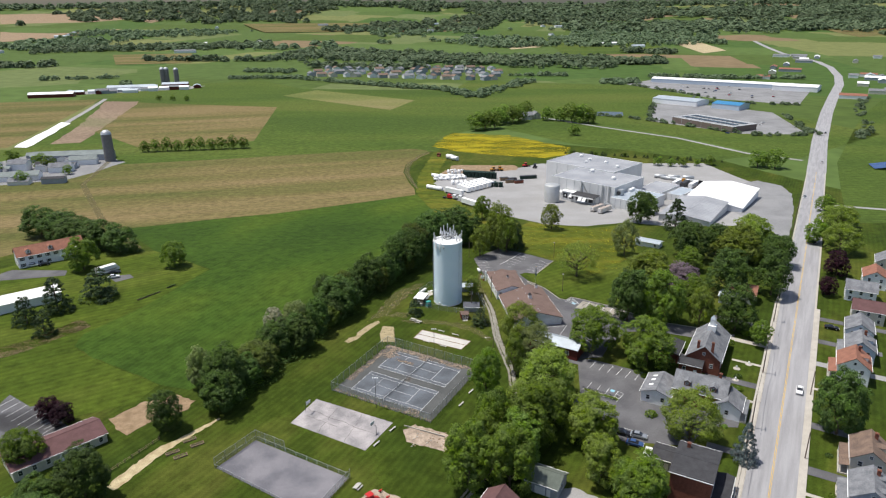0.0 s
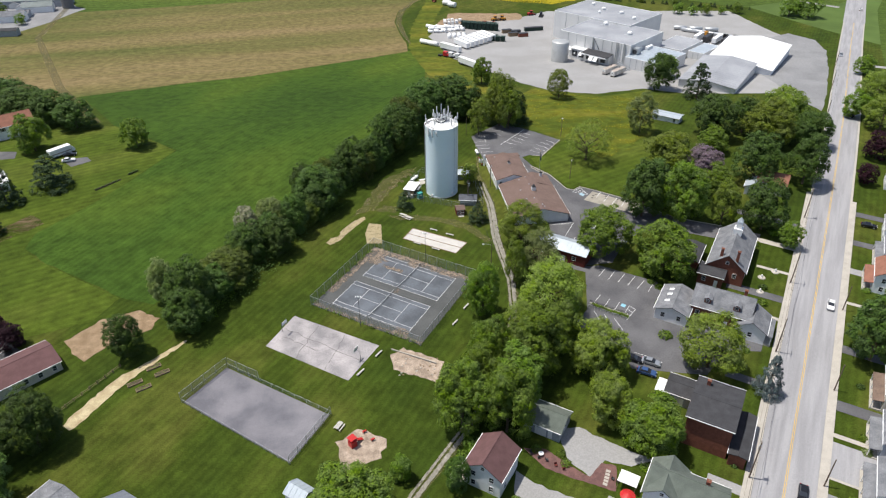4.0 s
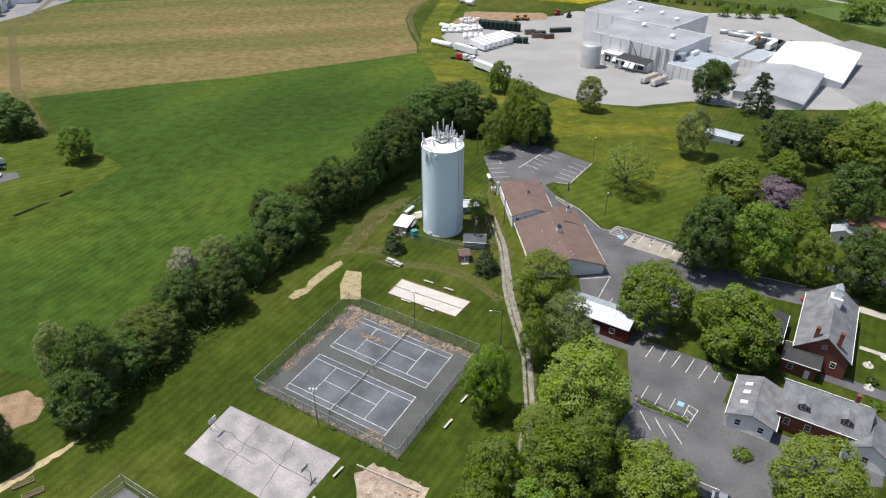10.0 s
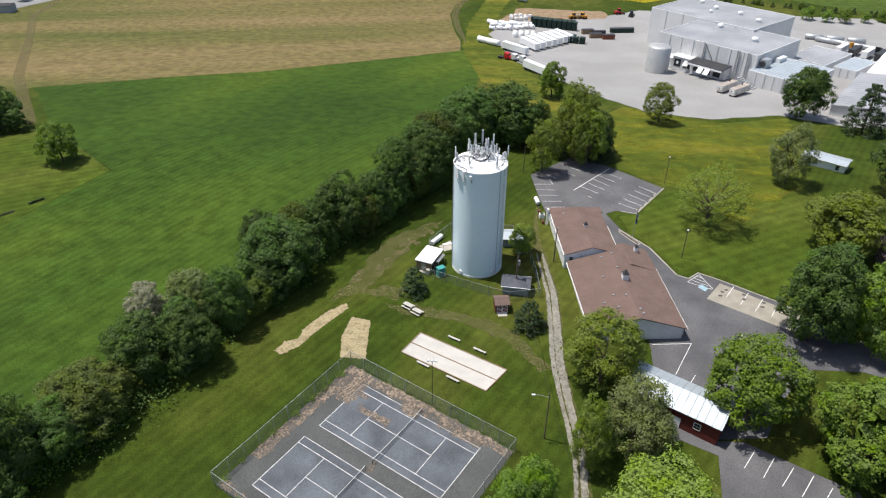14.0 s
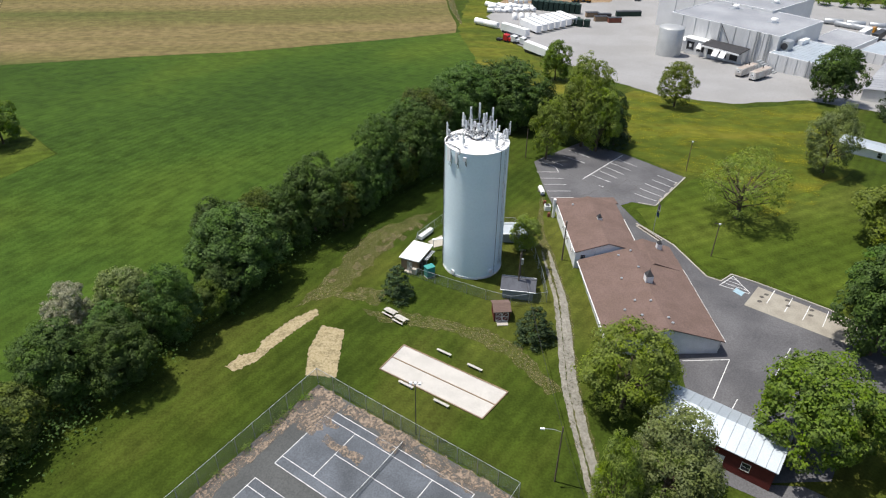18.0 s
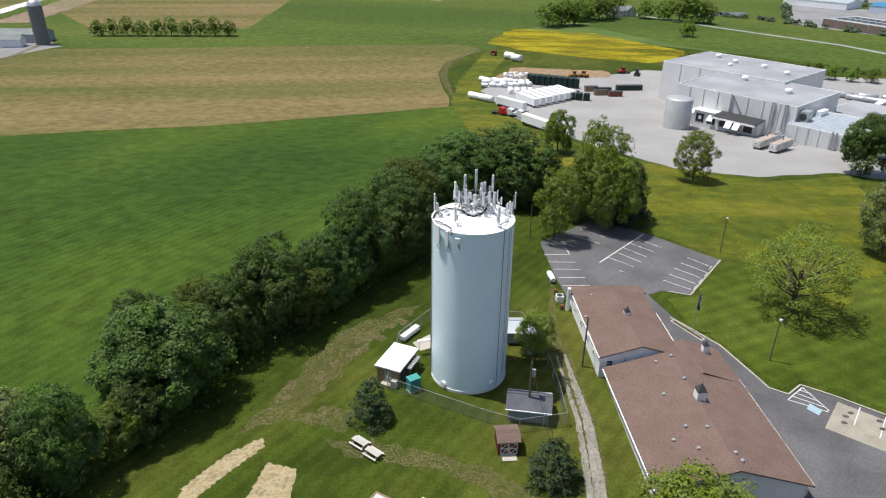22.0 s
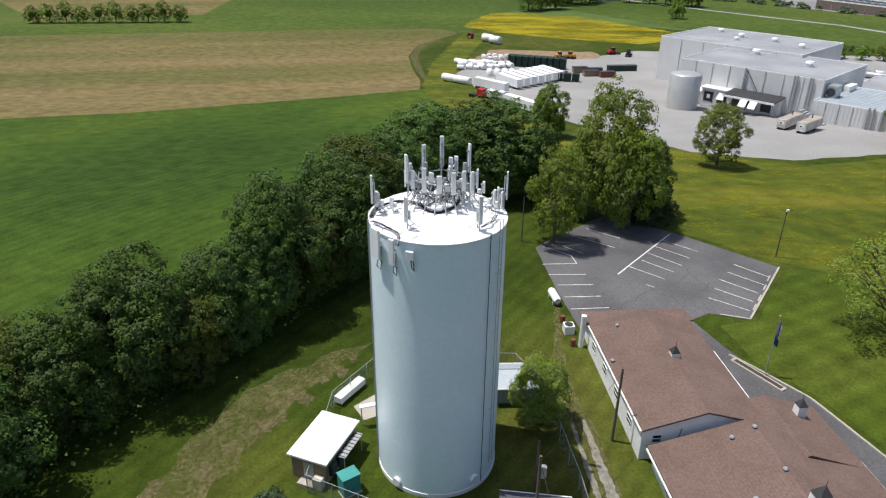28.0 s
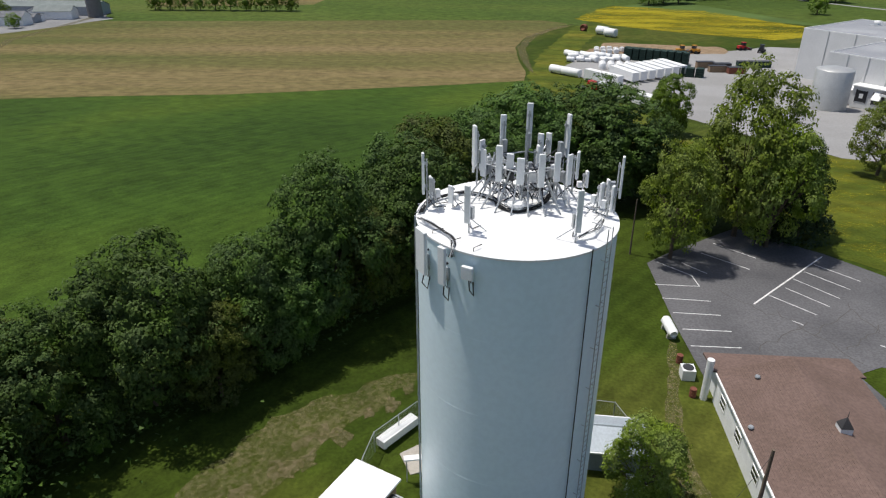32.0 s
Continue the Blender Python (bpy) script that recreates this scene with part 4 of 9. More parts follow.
def tree_kind(kind, variant):
    """Meshes of a tree with crown radius 1 and crown middle at height 1.25; made once for each kind and variant."""
    key = (kind, variant)
    if key in TREES:
        return TREES[key]
    seed = 17 * variant + 101 * len(kind)
    bm = bmesh.new()
    if kind in ("conifer", "spruce", "pine"):
        rnd = np.random.default_rng(seed)
        c, nr = [], []
        tufts, per = (170, 40) if kind == "pine" else (210, 32)
        for i in range(tufts):
            h = rnd.random() ** 1.35 * 0.96
            wide = (1 - h) ** (0.55 if kind == "pine" else 0.85)
            a, r = rnd.random() * math.tau, wide * rnd.uniform(0.45, 0.98)
            at = np.array([r * math.cos(a), r * math.sin(a), 0.14 + 2.2 * h - 0.12 * r])
            e = rnd.normal(size=(per, 3))
            e /= np.linalg.norm(e, axis=1)[:, None]
            out = np.array([math.cos(a) * 0.7, math.sin(a) * 0.7, 0.6])
            e = np.where((e @ out < -0.2)[:, None], -e, e)
            k = rnd.uniform(0.10, 0.20) * (0.5 + 0.5 * wide)
            c.append(at + e * k * rnd.uniform(0.5, 1.1, size=(per, 1)) * np.array([1.2, 1.2, 0.8]))
            nr.append(e * 0.7 + out * 0.3 + rnd.normal(size=e.shape) * 0.25)
        c, nr = np.concatenate(c), np.concatenate(nr)
        nr /= np.linalg.norm(nr, axis=1)[:, None]
        crown = quads_mesh("crown", c, nr, rnd.uniform(0.025, 0.050, len(c)), BLUENEEDLES if kind == "spruce" else NEEDLES, rnd)
        tube((0, 0, -0.1), (0, 0, 2.2), 0.07, 0.015, 7, bm)
    elif kind in ("airy", "silver"):
        c, nr, rnd = crown_points(seed, 26, 24, 26, 1.1, (0.22, 0.40), (0.07, 0.15), -0.75)
        c[:, 2] = c[:, 2] * 1.05 + 1.05
        crown = quads_mesh("crown", c, nr, rnd.uniform(0.018, 0.034, len(c)), LEAF_LIGHT if kind == "airy" else LEAF_PALE, rnd)
        limbs(bm, 0.3, 1.6, 0.95, 10, 0.06, seed)
    elif kind == "bare":
        rnd = np.random.default_rng(seed)
        c = rnd.normal(size=(500, 3)) * np.array([0.5, 0.5, 0.45]) + np.array([0, 0, 1.1])
        crown = quads_mesh("crown", c, np.tile([0.1, 0.1, 1.0], (500, 1)), rnd.uniform(0.015, 0.03, 500), LEAF_PALE, rnd)
        limbs(bm, 0.25, 1.9, 1.1, 18, 0.05, seed)
    elif kind == "thin":
        c, nr, rnd = crown_points(seed, 30, 18, 15, 1.0, (0.22, 0.40), (0.06, 0.13), -0.75)
        c[:, 2] = c[:, 2] + 1.08
        crown = quads_mesh("crown", c, nr, rnd.uniform(0.013, 0.024, len(c)), LEAF_LIGHT, rnd)
        limbs(bm, 0.3, 1.8, 1.1, 20, 0.06, seed)
    else:
        mats = {"dark": LEAF_DARK, "mid": LEAF_MID, "light": LEAF_LIGHT, "pale": LEAF_PALE, "purple": LEAF_PURPLE, "lilac": LEAF_LILAC, "pine": NEEDLES,
                "near": LEAF_DARK, "nearolive": LEAF_OLIVE, "nearmid": LEAF_MID}
        mats["far"], mats["blossom"] = LEAF_MID, LEAF_BLOSSOM
        near = kind in ("near", "nearolive", "nearmid")
        if near:
            c, nr, rnd = crown_points(seed, 20, 42, 34, 1.05, (0.27, 0.44), (0.065, 0.120), -0.85)
        elif kind == "far":
            c, nr, rnd = crown_points(seed, 12, 16, 14, 1.05, (0.30, 0.46), (0.11, 0.19), -0.8)
        else:
            c, nr, rnd = crown_points(seed, 17, 32, 30, 1.05, (0.28, 0.45), (0.075, 0.140), -0.8)
        core = rnd.normal(size=(260, 3))
        core *= (rnd.uniform(0.15, 0.45, 260) / np.linalg.norm(core, axis=1))[:, None]
        c = np.concatenate([c, core])
        nr = np.concatenate([nr, core / np.linalg.norm(core, axis=1)[:, None]])
        size = rnd.uniform(0.016, 0.030, len(c)) if near else rnd.uniform(0.022, 0.038, len(c))
        size *= 1.8 if kind == "far" else 1.0
        size[-260:] = 0.13
        c[:, 2] = c[:, 2] * 1.05 + 1.02
        crown = quads_mesh("crown", c, nr, size, mats[kind], rnd)
        limbs(bm, 0.3, 1.4, 0.7, 6, 0.06, seed)
    trunk = bpy.data.meshes.new("trunk")
    bm.to_mesh(trunk)
    bm.free()
    trunk.materials.append(BARK)
    TREES[key] = (trunk, crown)
    return TREES[key]


LOOKS = {"dark": "dense dark green broadleaf tree", "mid": "leafy green broadleaf tree", "light": "bright spring-green tree", "pale": "tree with pale whitish-green leaves",
         "near": "dense dark green maple-like tree", "nearolive": "olive-green broadleaf tree", "nearmid": "leafy green broadleaf tree", "pine": "bushy dark green pine",
         "thin": "broad bare-looking tree with thin yellow-green leaves", "airy": "loose bright yellow-green tree", "bare": "half-bare grey-limbed tree", "conifer": "dark green conifer", "spruce": "blue-grey spruce",
         "far": "green broadleaf tree", "blossom": "tree in creamy white blossom", "silver": "thin-leaved tree with pale silvery-green leaves", "purple": "dark purple-leaved tree", "lilac": "tree in pale lilac blossom"}
COUNT = [0]


def tree(x, y, r, h, kind, place, group="", sink=0.0):
    """A tree with crown radius r and height h; place says what it stands beside."""
    COUNT[0] += 1
    k = COUNT[0]
    trunk, crown = tree_kind(kind, k % 3)
    sz = h / (2.4 if kind in ("conifer", "spruce", "pine") else 2.05)
    top = empty("tree", x, y, (k * 67) % 360, g(y) - sink, "%s %s" % (LOOKS[kind], place), "tree", group, scale=(r, r, sz))
    for name, me in (("trunk", trunk), ("crown", crown)):
        ob = new(name, me)
        ob.parent = top
    return top


def grove(rows, place, group):
    for x, y, r, h, kind in rows:
        tree(x, y, r, h, kind, place, group)


grove([(-8.2, 48.8, 8.2, 14.6, "near"), (-13.6, 54.4, 5, 12.4, "near"), (-6.8, 59.5, 5, 12.3, "nearolive"), (0.9, 66.5, 6.6, 15.2, "near"),
       (11.4, 81.5, 6.6, 17, "near"), (18.5, 101.5, 7.2, 16.4, "nearolive"), (28.6, 121.5, 9.4, 17, "near"), (41, 125.5, 9.6, 17.1, "near"),
       (-25.4, 21.8, 6.2, 12.2, "near"), (-17.8, 24, 5.2, 11, "near"), (-27.6, 30.5, 4.2, 11.8, "blossom"), (-21, 34.2, 4.8, 12.6, "pale"),
       (-14.4, 34.8, 4.7, 13, "near"), (-10.1, 39.8, 3.2, 7.7, "nearolive"), (-36.2, -1.2, 6.3, 16, "near"), (-44.8, 3.1, 4, 13.4, "pale"),
       (-29.4, 10.5, 7.2, 10.5, "nearolive"), (-35.4, -8.4, 5.8, 12.3, "near"), (-48.4, -16.9, 4.6, 11.8, "near"), (7.5, 74, 5.2, 12.5, "near"),
       (18.8, 91.5, 6.6, 16.6, "near"), (24, 108.5, 6.6, 15.5, "near"), (34.5, 129, 8, 15, "near"), (48.5, 125, 5.2, 12.5, "near"), (6, 68.5, 4, 9, "nearolive"),
       (15, 86, 4.6, 11, "nearolive"), (9.5, 77, 5, 12, "near"), (15.8, 97, 6.4, 15.6, "near"), (-3.5, 60.5, 5.2, 12, "near"), (-8.5, 43, 4.6, 9.5, "near"), (-31.5, 3.5, 5, 10, "near"), (-20.5, 28, 4.6, 10.5, "near")],
      "in the tree belt along the field", "tree belt")
grove([(89.5, 149, 5.8, 13, "airy"), (85.6, 78, 8.8, 15.2, "thin"), (57.7, 112, 6.9, 21.6, "airy"), (48.4, 103.1, 4.7, 14.7, "airy"),
       (66, 113.6, 5, 11, "conifer"), (61, 109, 5.2, 16.5, "airy"), (54, 116, 5.2, 12, "airy"), (64, 117, 5.6, 13, "near"), (52, 119, 5.5, 11, "bare"),
       (56.8, 176, 5, 13, "mid"), (150, 182, 6, 11, "mid")],
      "near the upper car park", "park trees")
grove([(42.1, 38.2, 3.6, 6.4, "pine"), (19.4, 47.4, 3.3, 6.4, "pine"), (41.6, 62.5, 3.3, 7.6, "airy")], "beside the track", "park trees")
grove([(39.3, -6.6, 4.6, 16.2, "nearmid"), (54, 24.6, 7.1, 13.9, "airy"), (56.7, 10.1, 6.2, 13.2, "silver"), (49.4, 6.5, 3.1, 13.9, "airy"),
       (56.7, -7.3, 8.7, 16.1, "airy"), (38.8, -27.4, 4.9, 16.4, "mid"), (49.6, -27.6, 7.6, 17.6, "mid"), (31.5, -42.5, 6.4, 17.4, "mid"),
       (40.9, -45.1, 5.9, 17.8, "mid"), (64.1, -29.3, 6.7, 14.5, "light"), (63, -43.2, 5.2, 13.3, "light"), (70.3, -50.7, 6.3, 13.2, "mid"),
       (91, -28.3, 8, 14.4, "airy"), (101.5, -37, 3.7, 11.8, "spruce"), (77, 18, 7.8, 15.6, "mid"), (91.5, 8.5, 8.4, 15.5, "mid"), (36, -34, 5.5, 14, "mid"),
       (44, -36, 6, 15, "mid"), (57, -19, 5, 12, "mid"), (48, -16, 4.5, 11, "airy")],
      "among the yards", "yard trees")
grove([(94.5, 38.3, 7.1, 19, "dark"), (105.6, 35.7, 7.3, 19, "mid"), (117.8, 32.2, 4.8, 14.4, "airy"), (129, 28.6, 6.7, 17.3, "dark"),
       (112.4, 69.5, 8.4, 13.4, "light"), (123.6, 64.9, 7.2, 9.7, "lilac"), (138.7, 57.2, 7.8, 18.5, "dark"), (155.6, 55.7, 6.9, 17.4, "dark"),
       (138.2, 93.9, 8.5, 17.4, "dark"), (152.6, 98.8, 5.7, 14.6, "dark"), (133.7, 82, 5.6, 9.5, "mid"), (139.2, 159.6, 7.3, 17.1, "dark"),
       (151.8, 144, 7, 16.6, "pine"), (112.5, 101.5, 5.8, 16, "silver"), (132.7, 18.9, 3.5, 8.6, "mid"), (157, 87, 9, 17, "light"), (168, 98, 9, 18, "light"),
       (172, 84, 7, 14, "dark"), (121, 48, 6, 12, "mid"), (100, 47, 6.5, 14, "dark")],
      "near the main road", "village trees")
grove([(8.6, -64.5, 7.6, 12.5, "mid"), (19, -71.5, 6, 9.5, "dark"), (39.7, -68.6, 3.1, 8.8, "mid"), (29.3, -58.9, 2.7, 9.1, "dark"),
       (18.3, -55.8, 2.2, 6.5, "mid"), (23.4, -65, 2.2, 5, "dark"), (43, -86.6, 6.5, 11, "light"), (13.6, -78, 6.4, 11, "dark"), (5, -76, 6, 11, "mid")],
      "at the yards", "yard trees")
grove([(-58, -43.8, 6.2, 15, "near"), (-61.5, -60.5, 7.6, 15, "near"), (-79, -30, 5, 11, "nearmid"), (-101.4, 68.4, 7.6, 12.4, "pine"),
       (-112.4, 57.5, 6.3, 13.7, "pine"), (-118.5, 47.7, 4.8, 11.3, "pine"), (-83.4, 100.1, 5.3, 11.3, "mid"), (-141, 136, 10.5, 14, "dark"),
       (-115.5, 122.5, 8, 12.5, "dark"), (-121.2, 98.5, 6.8, 14.2, "mid"), (-83, -9.4, 3.3, 6, "purple"), (-77.9, -12.6, 3.4, 6, "purple"),
       (-128, 130, 9, 14, "dark"), (-152, 146, 10, 15, "dark"), (-168, 156, 10, 15, "dark"), (-108, 39, 4, 9, "pine"), (-66, -49, 5.5, 11, "near")],
      "west of the field", "far yard trees")
grove([(191, 72.1, 5.1, 10.3, "purple"), (176.8, 54.4, 3.6, 7.6, "purple"), (130.8, -28.1, 6.9, 19, "dark"), (224.7, 129.6, 7.6, 13.7, "airy"),
       (208.4, 98.1, 8.4, 13.4, "airy"), (236, 140, 8, 11, "light"), (250, 178, 5, 9, "mid"), (206, 112, 6, 11, "mid")],
      "beyond the main road", "village trees")


def undergrowth(name, line_pts, width, height, count, material, label, seed):
    """A thicket of low leafy shoots along a line."""
    rnd = np.random.default_rng(seed)
    p = np.array(line_pts, float)
    seg = rnd.integers(0, len(p) - 1, count)
    f = rnd.random(count)[:, None]
    xy = p[seg] * (1 - f) + p[seg + 1] * f + rnd.normal(size=(count, 2)) * width * 0.4
    lump = np.array([0.45 + 0.55 * noise.noise(Vector((q[0] * 0.35, q[1] * 0.35, seed))) for q in xy])
    z = np.array([g(y) for y in xy[:, 1]]) + rnd.random(count) ** 0.6 * height * np.clip(0.5 + lump, 0.2, 1.3)
    nr = rnd.normal(size=(count, 3)) * 0.5 + np.array([0, 0, 0.7])
    nr /= np.linalg.norm(nr, axis=1)[:, None]
    me = quads_mesh(name, np.column_stack([xy, z]), nr, rnd.uniform(0.12, 0.3, count), material, rnd)
    tagged(new(name, me), label, "undergrowth", "", "stuff")


undergrowth("undergrowth", [(-31, 4), (-23, 18), (-17, 32), (-10, 47), (-4, 60), (3, 73), (11, 84), (19, 97), (27, 112), (38, 124)], 7, 3.2, 14000, LEAF_DARK,
            "thicket of dark green shrubs under the tree belt", 5)
undergrowth("undergrowth", [(-36, -6), (-31, 4), (-27, 12)], 5, 2.2, 2500, LEAF_MID, "green scrub at the end of the tree belt", 6)


# ---- water tower ----
TX, TY, TR_, TH_ = 31.79, 58.2, 5.34, 24.0


def water_tower():
    t = empty("water_tower", TX, TY, 0, 2.2, "tall pale blue-white steel water tower with antennas on top", "water tower")
    part("shell", lathe([(TR_, 0.1), (TR_, TH_ * 0.5), (TR_, TH_)], 128), TOWERPAINT, t, "pale blue-white painted steel shell", True)
    part("base_ring", lathe([(TR_ - 0.1, -0.3), (TR_ + 0.06, -0.3), (TR_ + 0.06, 0.1), (TR_ - 0.1, 0.11)], 96), WHITEPAINT, t, "steel base ring")
    part("roof", lathe([(TR_ + 0.06, TH_ - 0.08), (TR_ + 0.06, TH_ + 0.02), (TR_ * 0.5, TH_ + 0.22), (0, TH_ + 0.3)], 96), WHITEPAINT, t, "white roof")
    a0 = TH_ + 0.02
    for k in range(1, 5):
        z = k * 4.8
        part("weld_seam", lathe([(TR_ - 0.01, z - 0.03), (TR_ + 0.004, z - 0.02), (TR_ + 0.004, z + 0.02), (TR_ - 0.01, z + 0.03)], 96), TOWERPAINT, t, "", True)
    # manhole and pipes at the foot
    for ang, z in ((-52, 1.0), (-128, 0.5)):
        ca, sa = math.cos(radians(ang)), math.sin(radians(ang))
        part("manhole", tube((ca * (TR_ - 0.05), sa * (TR_ - 0.05), z), (ca * (TR_ + 0.28), sa * (TR_ + 0.28), z), 0.4, 0.4, 20), WHITEPAINT, t, "round bolted access hatch")
    # ladder with its cable run
    ang = radians(-32)
    ca, sa = math.cos(ang), math.sin(ang)
    lad = part("ladder", tube((ca * (TR_ + 0.25), sa * (TR_ + 0.25), a0 + 0.9), (ca * (TR_ - 0.8), sa * (TR_ - 0.8), a0 + 0.9), 0.025, 0.025, 6), GALV, t, "galvanised steel ladder")
    for o in (-0.22, 0.22):
        px, py = ca * (TR_ + 0.25) - sa * o, sa * (TR_ + 0.25) + ca * o
        part("stile", tube((px, py, 1.8), (px, py, a0 + 0.9), 0.028, 0.028, 6), GALV, lad)
    rung = None
    for k in range(60):
        z = 2.0 + k * 0.37
        if rung is None:
            rung = part("rung", tube((ca * (TR_ + 0.25) + sa * 0.22, sa * (TR_ + 0.25) - ca * 0.22, 2.0), (ca * (TR_ + 0.25) - sa * 0.22, sa * (TR_ + 0.25) + ca * 0.22, 2.0), 0.014, 0.014, 5), GALV, lad)
        else:
            ob = new("rung", rung.data)
            ob.parent = lad
            ob.location.z = z - 2.0
    for k in range(9):
        z = 2.4 + k * 2.6
        for o in (-0.22, 0.22):
            part("bracket", tube((ca * TR_ - sa * o, sa * TR_ + ca * o, z), (ca * (TR_ + 0.25) - sa * o, sa * (TR_ + 0.25) + ca * o, z), 0.02, 0.02, 5), GALV, lad)
    for deg, rad, name in ((-43.5, 0.03, "cable_run"), (-166, 0.07, "cable_run"), (-170, 0.05, "cable_run"), (176, 0.06, "cable_run")):
        a = radians(deg)
        pts = [(math.cos(a) * (TR_ + 0.1), math.sin(a) * (TR_ + 0.1), z) for z in (0.2, 6, 12, 18, TH_ + 0.1)]
        part(name, path_tube(pts, rad), RUBBER if rad < 0.06 else GALV, t, "cable run down the shell")
    # roof rail stubs and hatch
    part("roof_vent", lathe([(0.35, TH_ + 0.2), (0.35, TH_ + 0.6), (0.55, TH_ + 0.62), (0.5, TH_ + 0.78), (0, TH_ + 0.85)], 20), WHITEPAINT, t, "white roof vent")

    def antenna(x, y, z0, length, face, w=0.3, d=0.14, lean=0.0, mast=True):
        """A panel antenna on its pipe mast, facing the given heading."""
        c, s2 = math.cos(radians(face)), math.sin(radians(face))
        m = pose(x, y, z0, 0, 0, face)
        bm = box(0.06, 0.06 + d, -w / 2, w / 2, 0, length)
        bmesh.ops.bevel(bm, geom=bm.edges[:], offset=0.025, segments=1, affect="EDGES")
        bm.transform(m)
        ant = part("antenna", bm, PANEL, t, "pale grey panel antenna")
        if mast:
            part("mast", tube((x - 0.06 * c, y - 0.06 * s2, z0 - 0.9), (x - 0.06 * c, y - 0.06 * s2, z0 + length * 0.85), 0.045, 0.045, 8), GALV, ant, "steel pipe mast")
        for f in (0.2, 0.75):
            b2 = box(-0.12, 0.08, -0.08, 0.08, length * f - 0.06, length * f + 0.06)
            b2.transform(m)
            part("clamp", b2, GALV, ant, "steel clamp")
        b3 = box(-0.40, -0.16, -0.14, 0.14, length * 0.05, length * 0.38)
        b3.transform(m)
        part("radio_unit", b3, GALV if length > 1.5 else PANEL, ant, "grey remote radio unit")
        b4 = bmesh.new()
        path_tube([(x, y, z0), (x - 0.15 * c + 0.05, y - 0.15 * s2, z0 - 0.35), (x - 0.5 * c, y - 0.5 * s2, max(TH_ + 0.22, z0 - 0.8)), (x - 0.9 * c + 0.2, y - 0.9 * s2, max(TH_ + 0.25, z0 - 1.2))], 0.025, 5, b4)
        part("cable", b4, RUBBER, ant, "black antenna cable")

    # raised cluster over the middle of the roof, set back
    cx, cy = 0.2, 2.3
    zt = TH_ + 1.45
    platform = part("antenna_platform", tube((cx, cy, TH_ + 0.1), (cx, cy, zt + 0.4), 0.16, 0.16, 10), GALV, t, "galvanised antenna platform")
    corners = [(cx + 2.1 * math.cos(a), cy + 1.9 * math.sin(a)) for a in (radians(k * 60 + 30) for k in range(6))]
    for i, (x, y) in enumerate(corners):
        x2, y2 = corners[(i + 1) % 6]
        part("rail", tube((x, y, zt), (x2, y2, zt), 0.06, 0.06, 8), GALV, platform)
        part("rail", tube((x, y, zt + 0.75), (x2, y2, zt + 0.75), 0.045, 0.045, 8), GALV, platform)
        part("brace", tube((x, y, TH_ + 0.1), (cx + (x - cx) * 0.55, cy + (y - cy) * 0.55, zt + 0.5), 0.05, 0.05, 8), GALV, platform)
        part("brace", tube((x, y, zt), (cx + (x - cx) * 0.1, cy + (y - cy) * 0.1, TH_ + 0.3), 0.04, 0.04, 8), GALV, platform)
        part("brace", tube((cx + (x - cx) * 1.35, cy + (y - cy) * 1.35, TH_ + 0.08), (x, y, zt), 0.035, 0.035, 6), GALV, platform)
        tb = tube((x, y, TH_), (x, y, zt + 0.9), 0.05, 0.05, 8)
        part("post", tb, GALV, platform)
    tb = tube((cx, cy, TH_ + 0.2), (cx, cy, zt + 2.6), 0.07, 0.06, 10)
    part("post", tb, GALV, platform)
    rnd = random.Random(5)
    ring = [(-2.35, 0.9, 2.5, 215), (-1.9, 1.0, 1.7, 235), (-1.05, 0.35, 2.2, 262), (0.1, 0.0, 1.6, 268), (1.15, -0.1, 2.0, 285), (1.9, 0.7, 1.8, 300), (2.5, 0.9, 1.9, 318),
            (2.9, 1.6, 1.7, 350), (2.3, 2.9, 2.7, 30), (1.3, 3.9, 1.9, 60), (0.2, 4.2, 2.9, 88), (-1.2, 3.9, 2.4, 110), (-2.2, 3.0, 1.6, 150), (-2.5, 1.9, 1.4, 185),
            (0.75, 2.2, 1.7, 20), (-0.5, 1.2, 1.5, 250), (0.9, 3.0, 2.3, 70)]
    for x, y, ln, face in ring:
        antenna(x, y, zt + rnd.uniform(0.1, 0.35) + (0.6 if ln > 2.3 else 0), ln * 0.9, face, 0.34 if ln > 1.6 else 0.4)
    rnd2 = random.Random(9)
    for k in range(26):
        a, b = rnd2.uniform(0, math.tau), rnd2.uniform(0, math.tau)
        p = (cx + 2.2 * math.cos(a), cy + 2.0 * math.sin(a), zt + rnd2.uniform(-0.2, 1.3))
        q = (cx + rnd2.uniform(0.6, 2.4) * math.cos(b), cy + rnd2.uniform(0.5, 2.2) * math.sin(b), TH_ + 0.2 if k % 2 else zt + rnd2.uniform(0.2, 1.2))
        part("strut", tube(p, q, 0.035, 0.035, 6), GALV if k % 3 else DARKMETAL, platform)
    for k in range(22):
        a = rnd2.uniform(0, math.tau)
        p = Vector((cx + 2.1 * math.cos(a), cy + 1.9 * math.sin(a), zt + rnd2.uniform(0.2, 1.4)))
        q = Vector((cx + rnd2.uniform(0.2, 1.8) * math.cos(a + 0.6), cy + rnd2.uniform(0.2, 1.8) * math.sin(a + 0.6), TH_ + 0.28))
        m1 = p.lerp(q, 0.35) + Vector((rnd2.uniform(-0.3, 0.3), rnd2.uniform(-0.3, 0.3), -0.35))
        part("cable_drop", path_tube([p, m1, p.lerp(q, 0.75), q], 0.03, 5), RUBBER, platform, "black hanging cable")
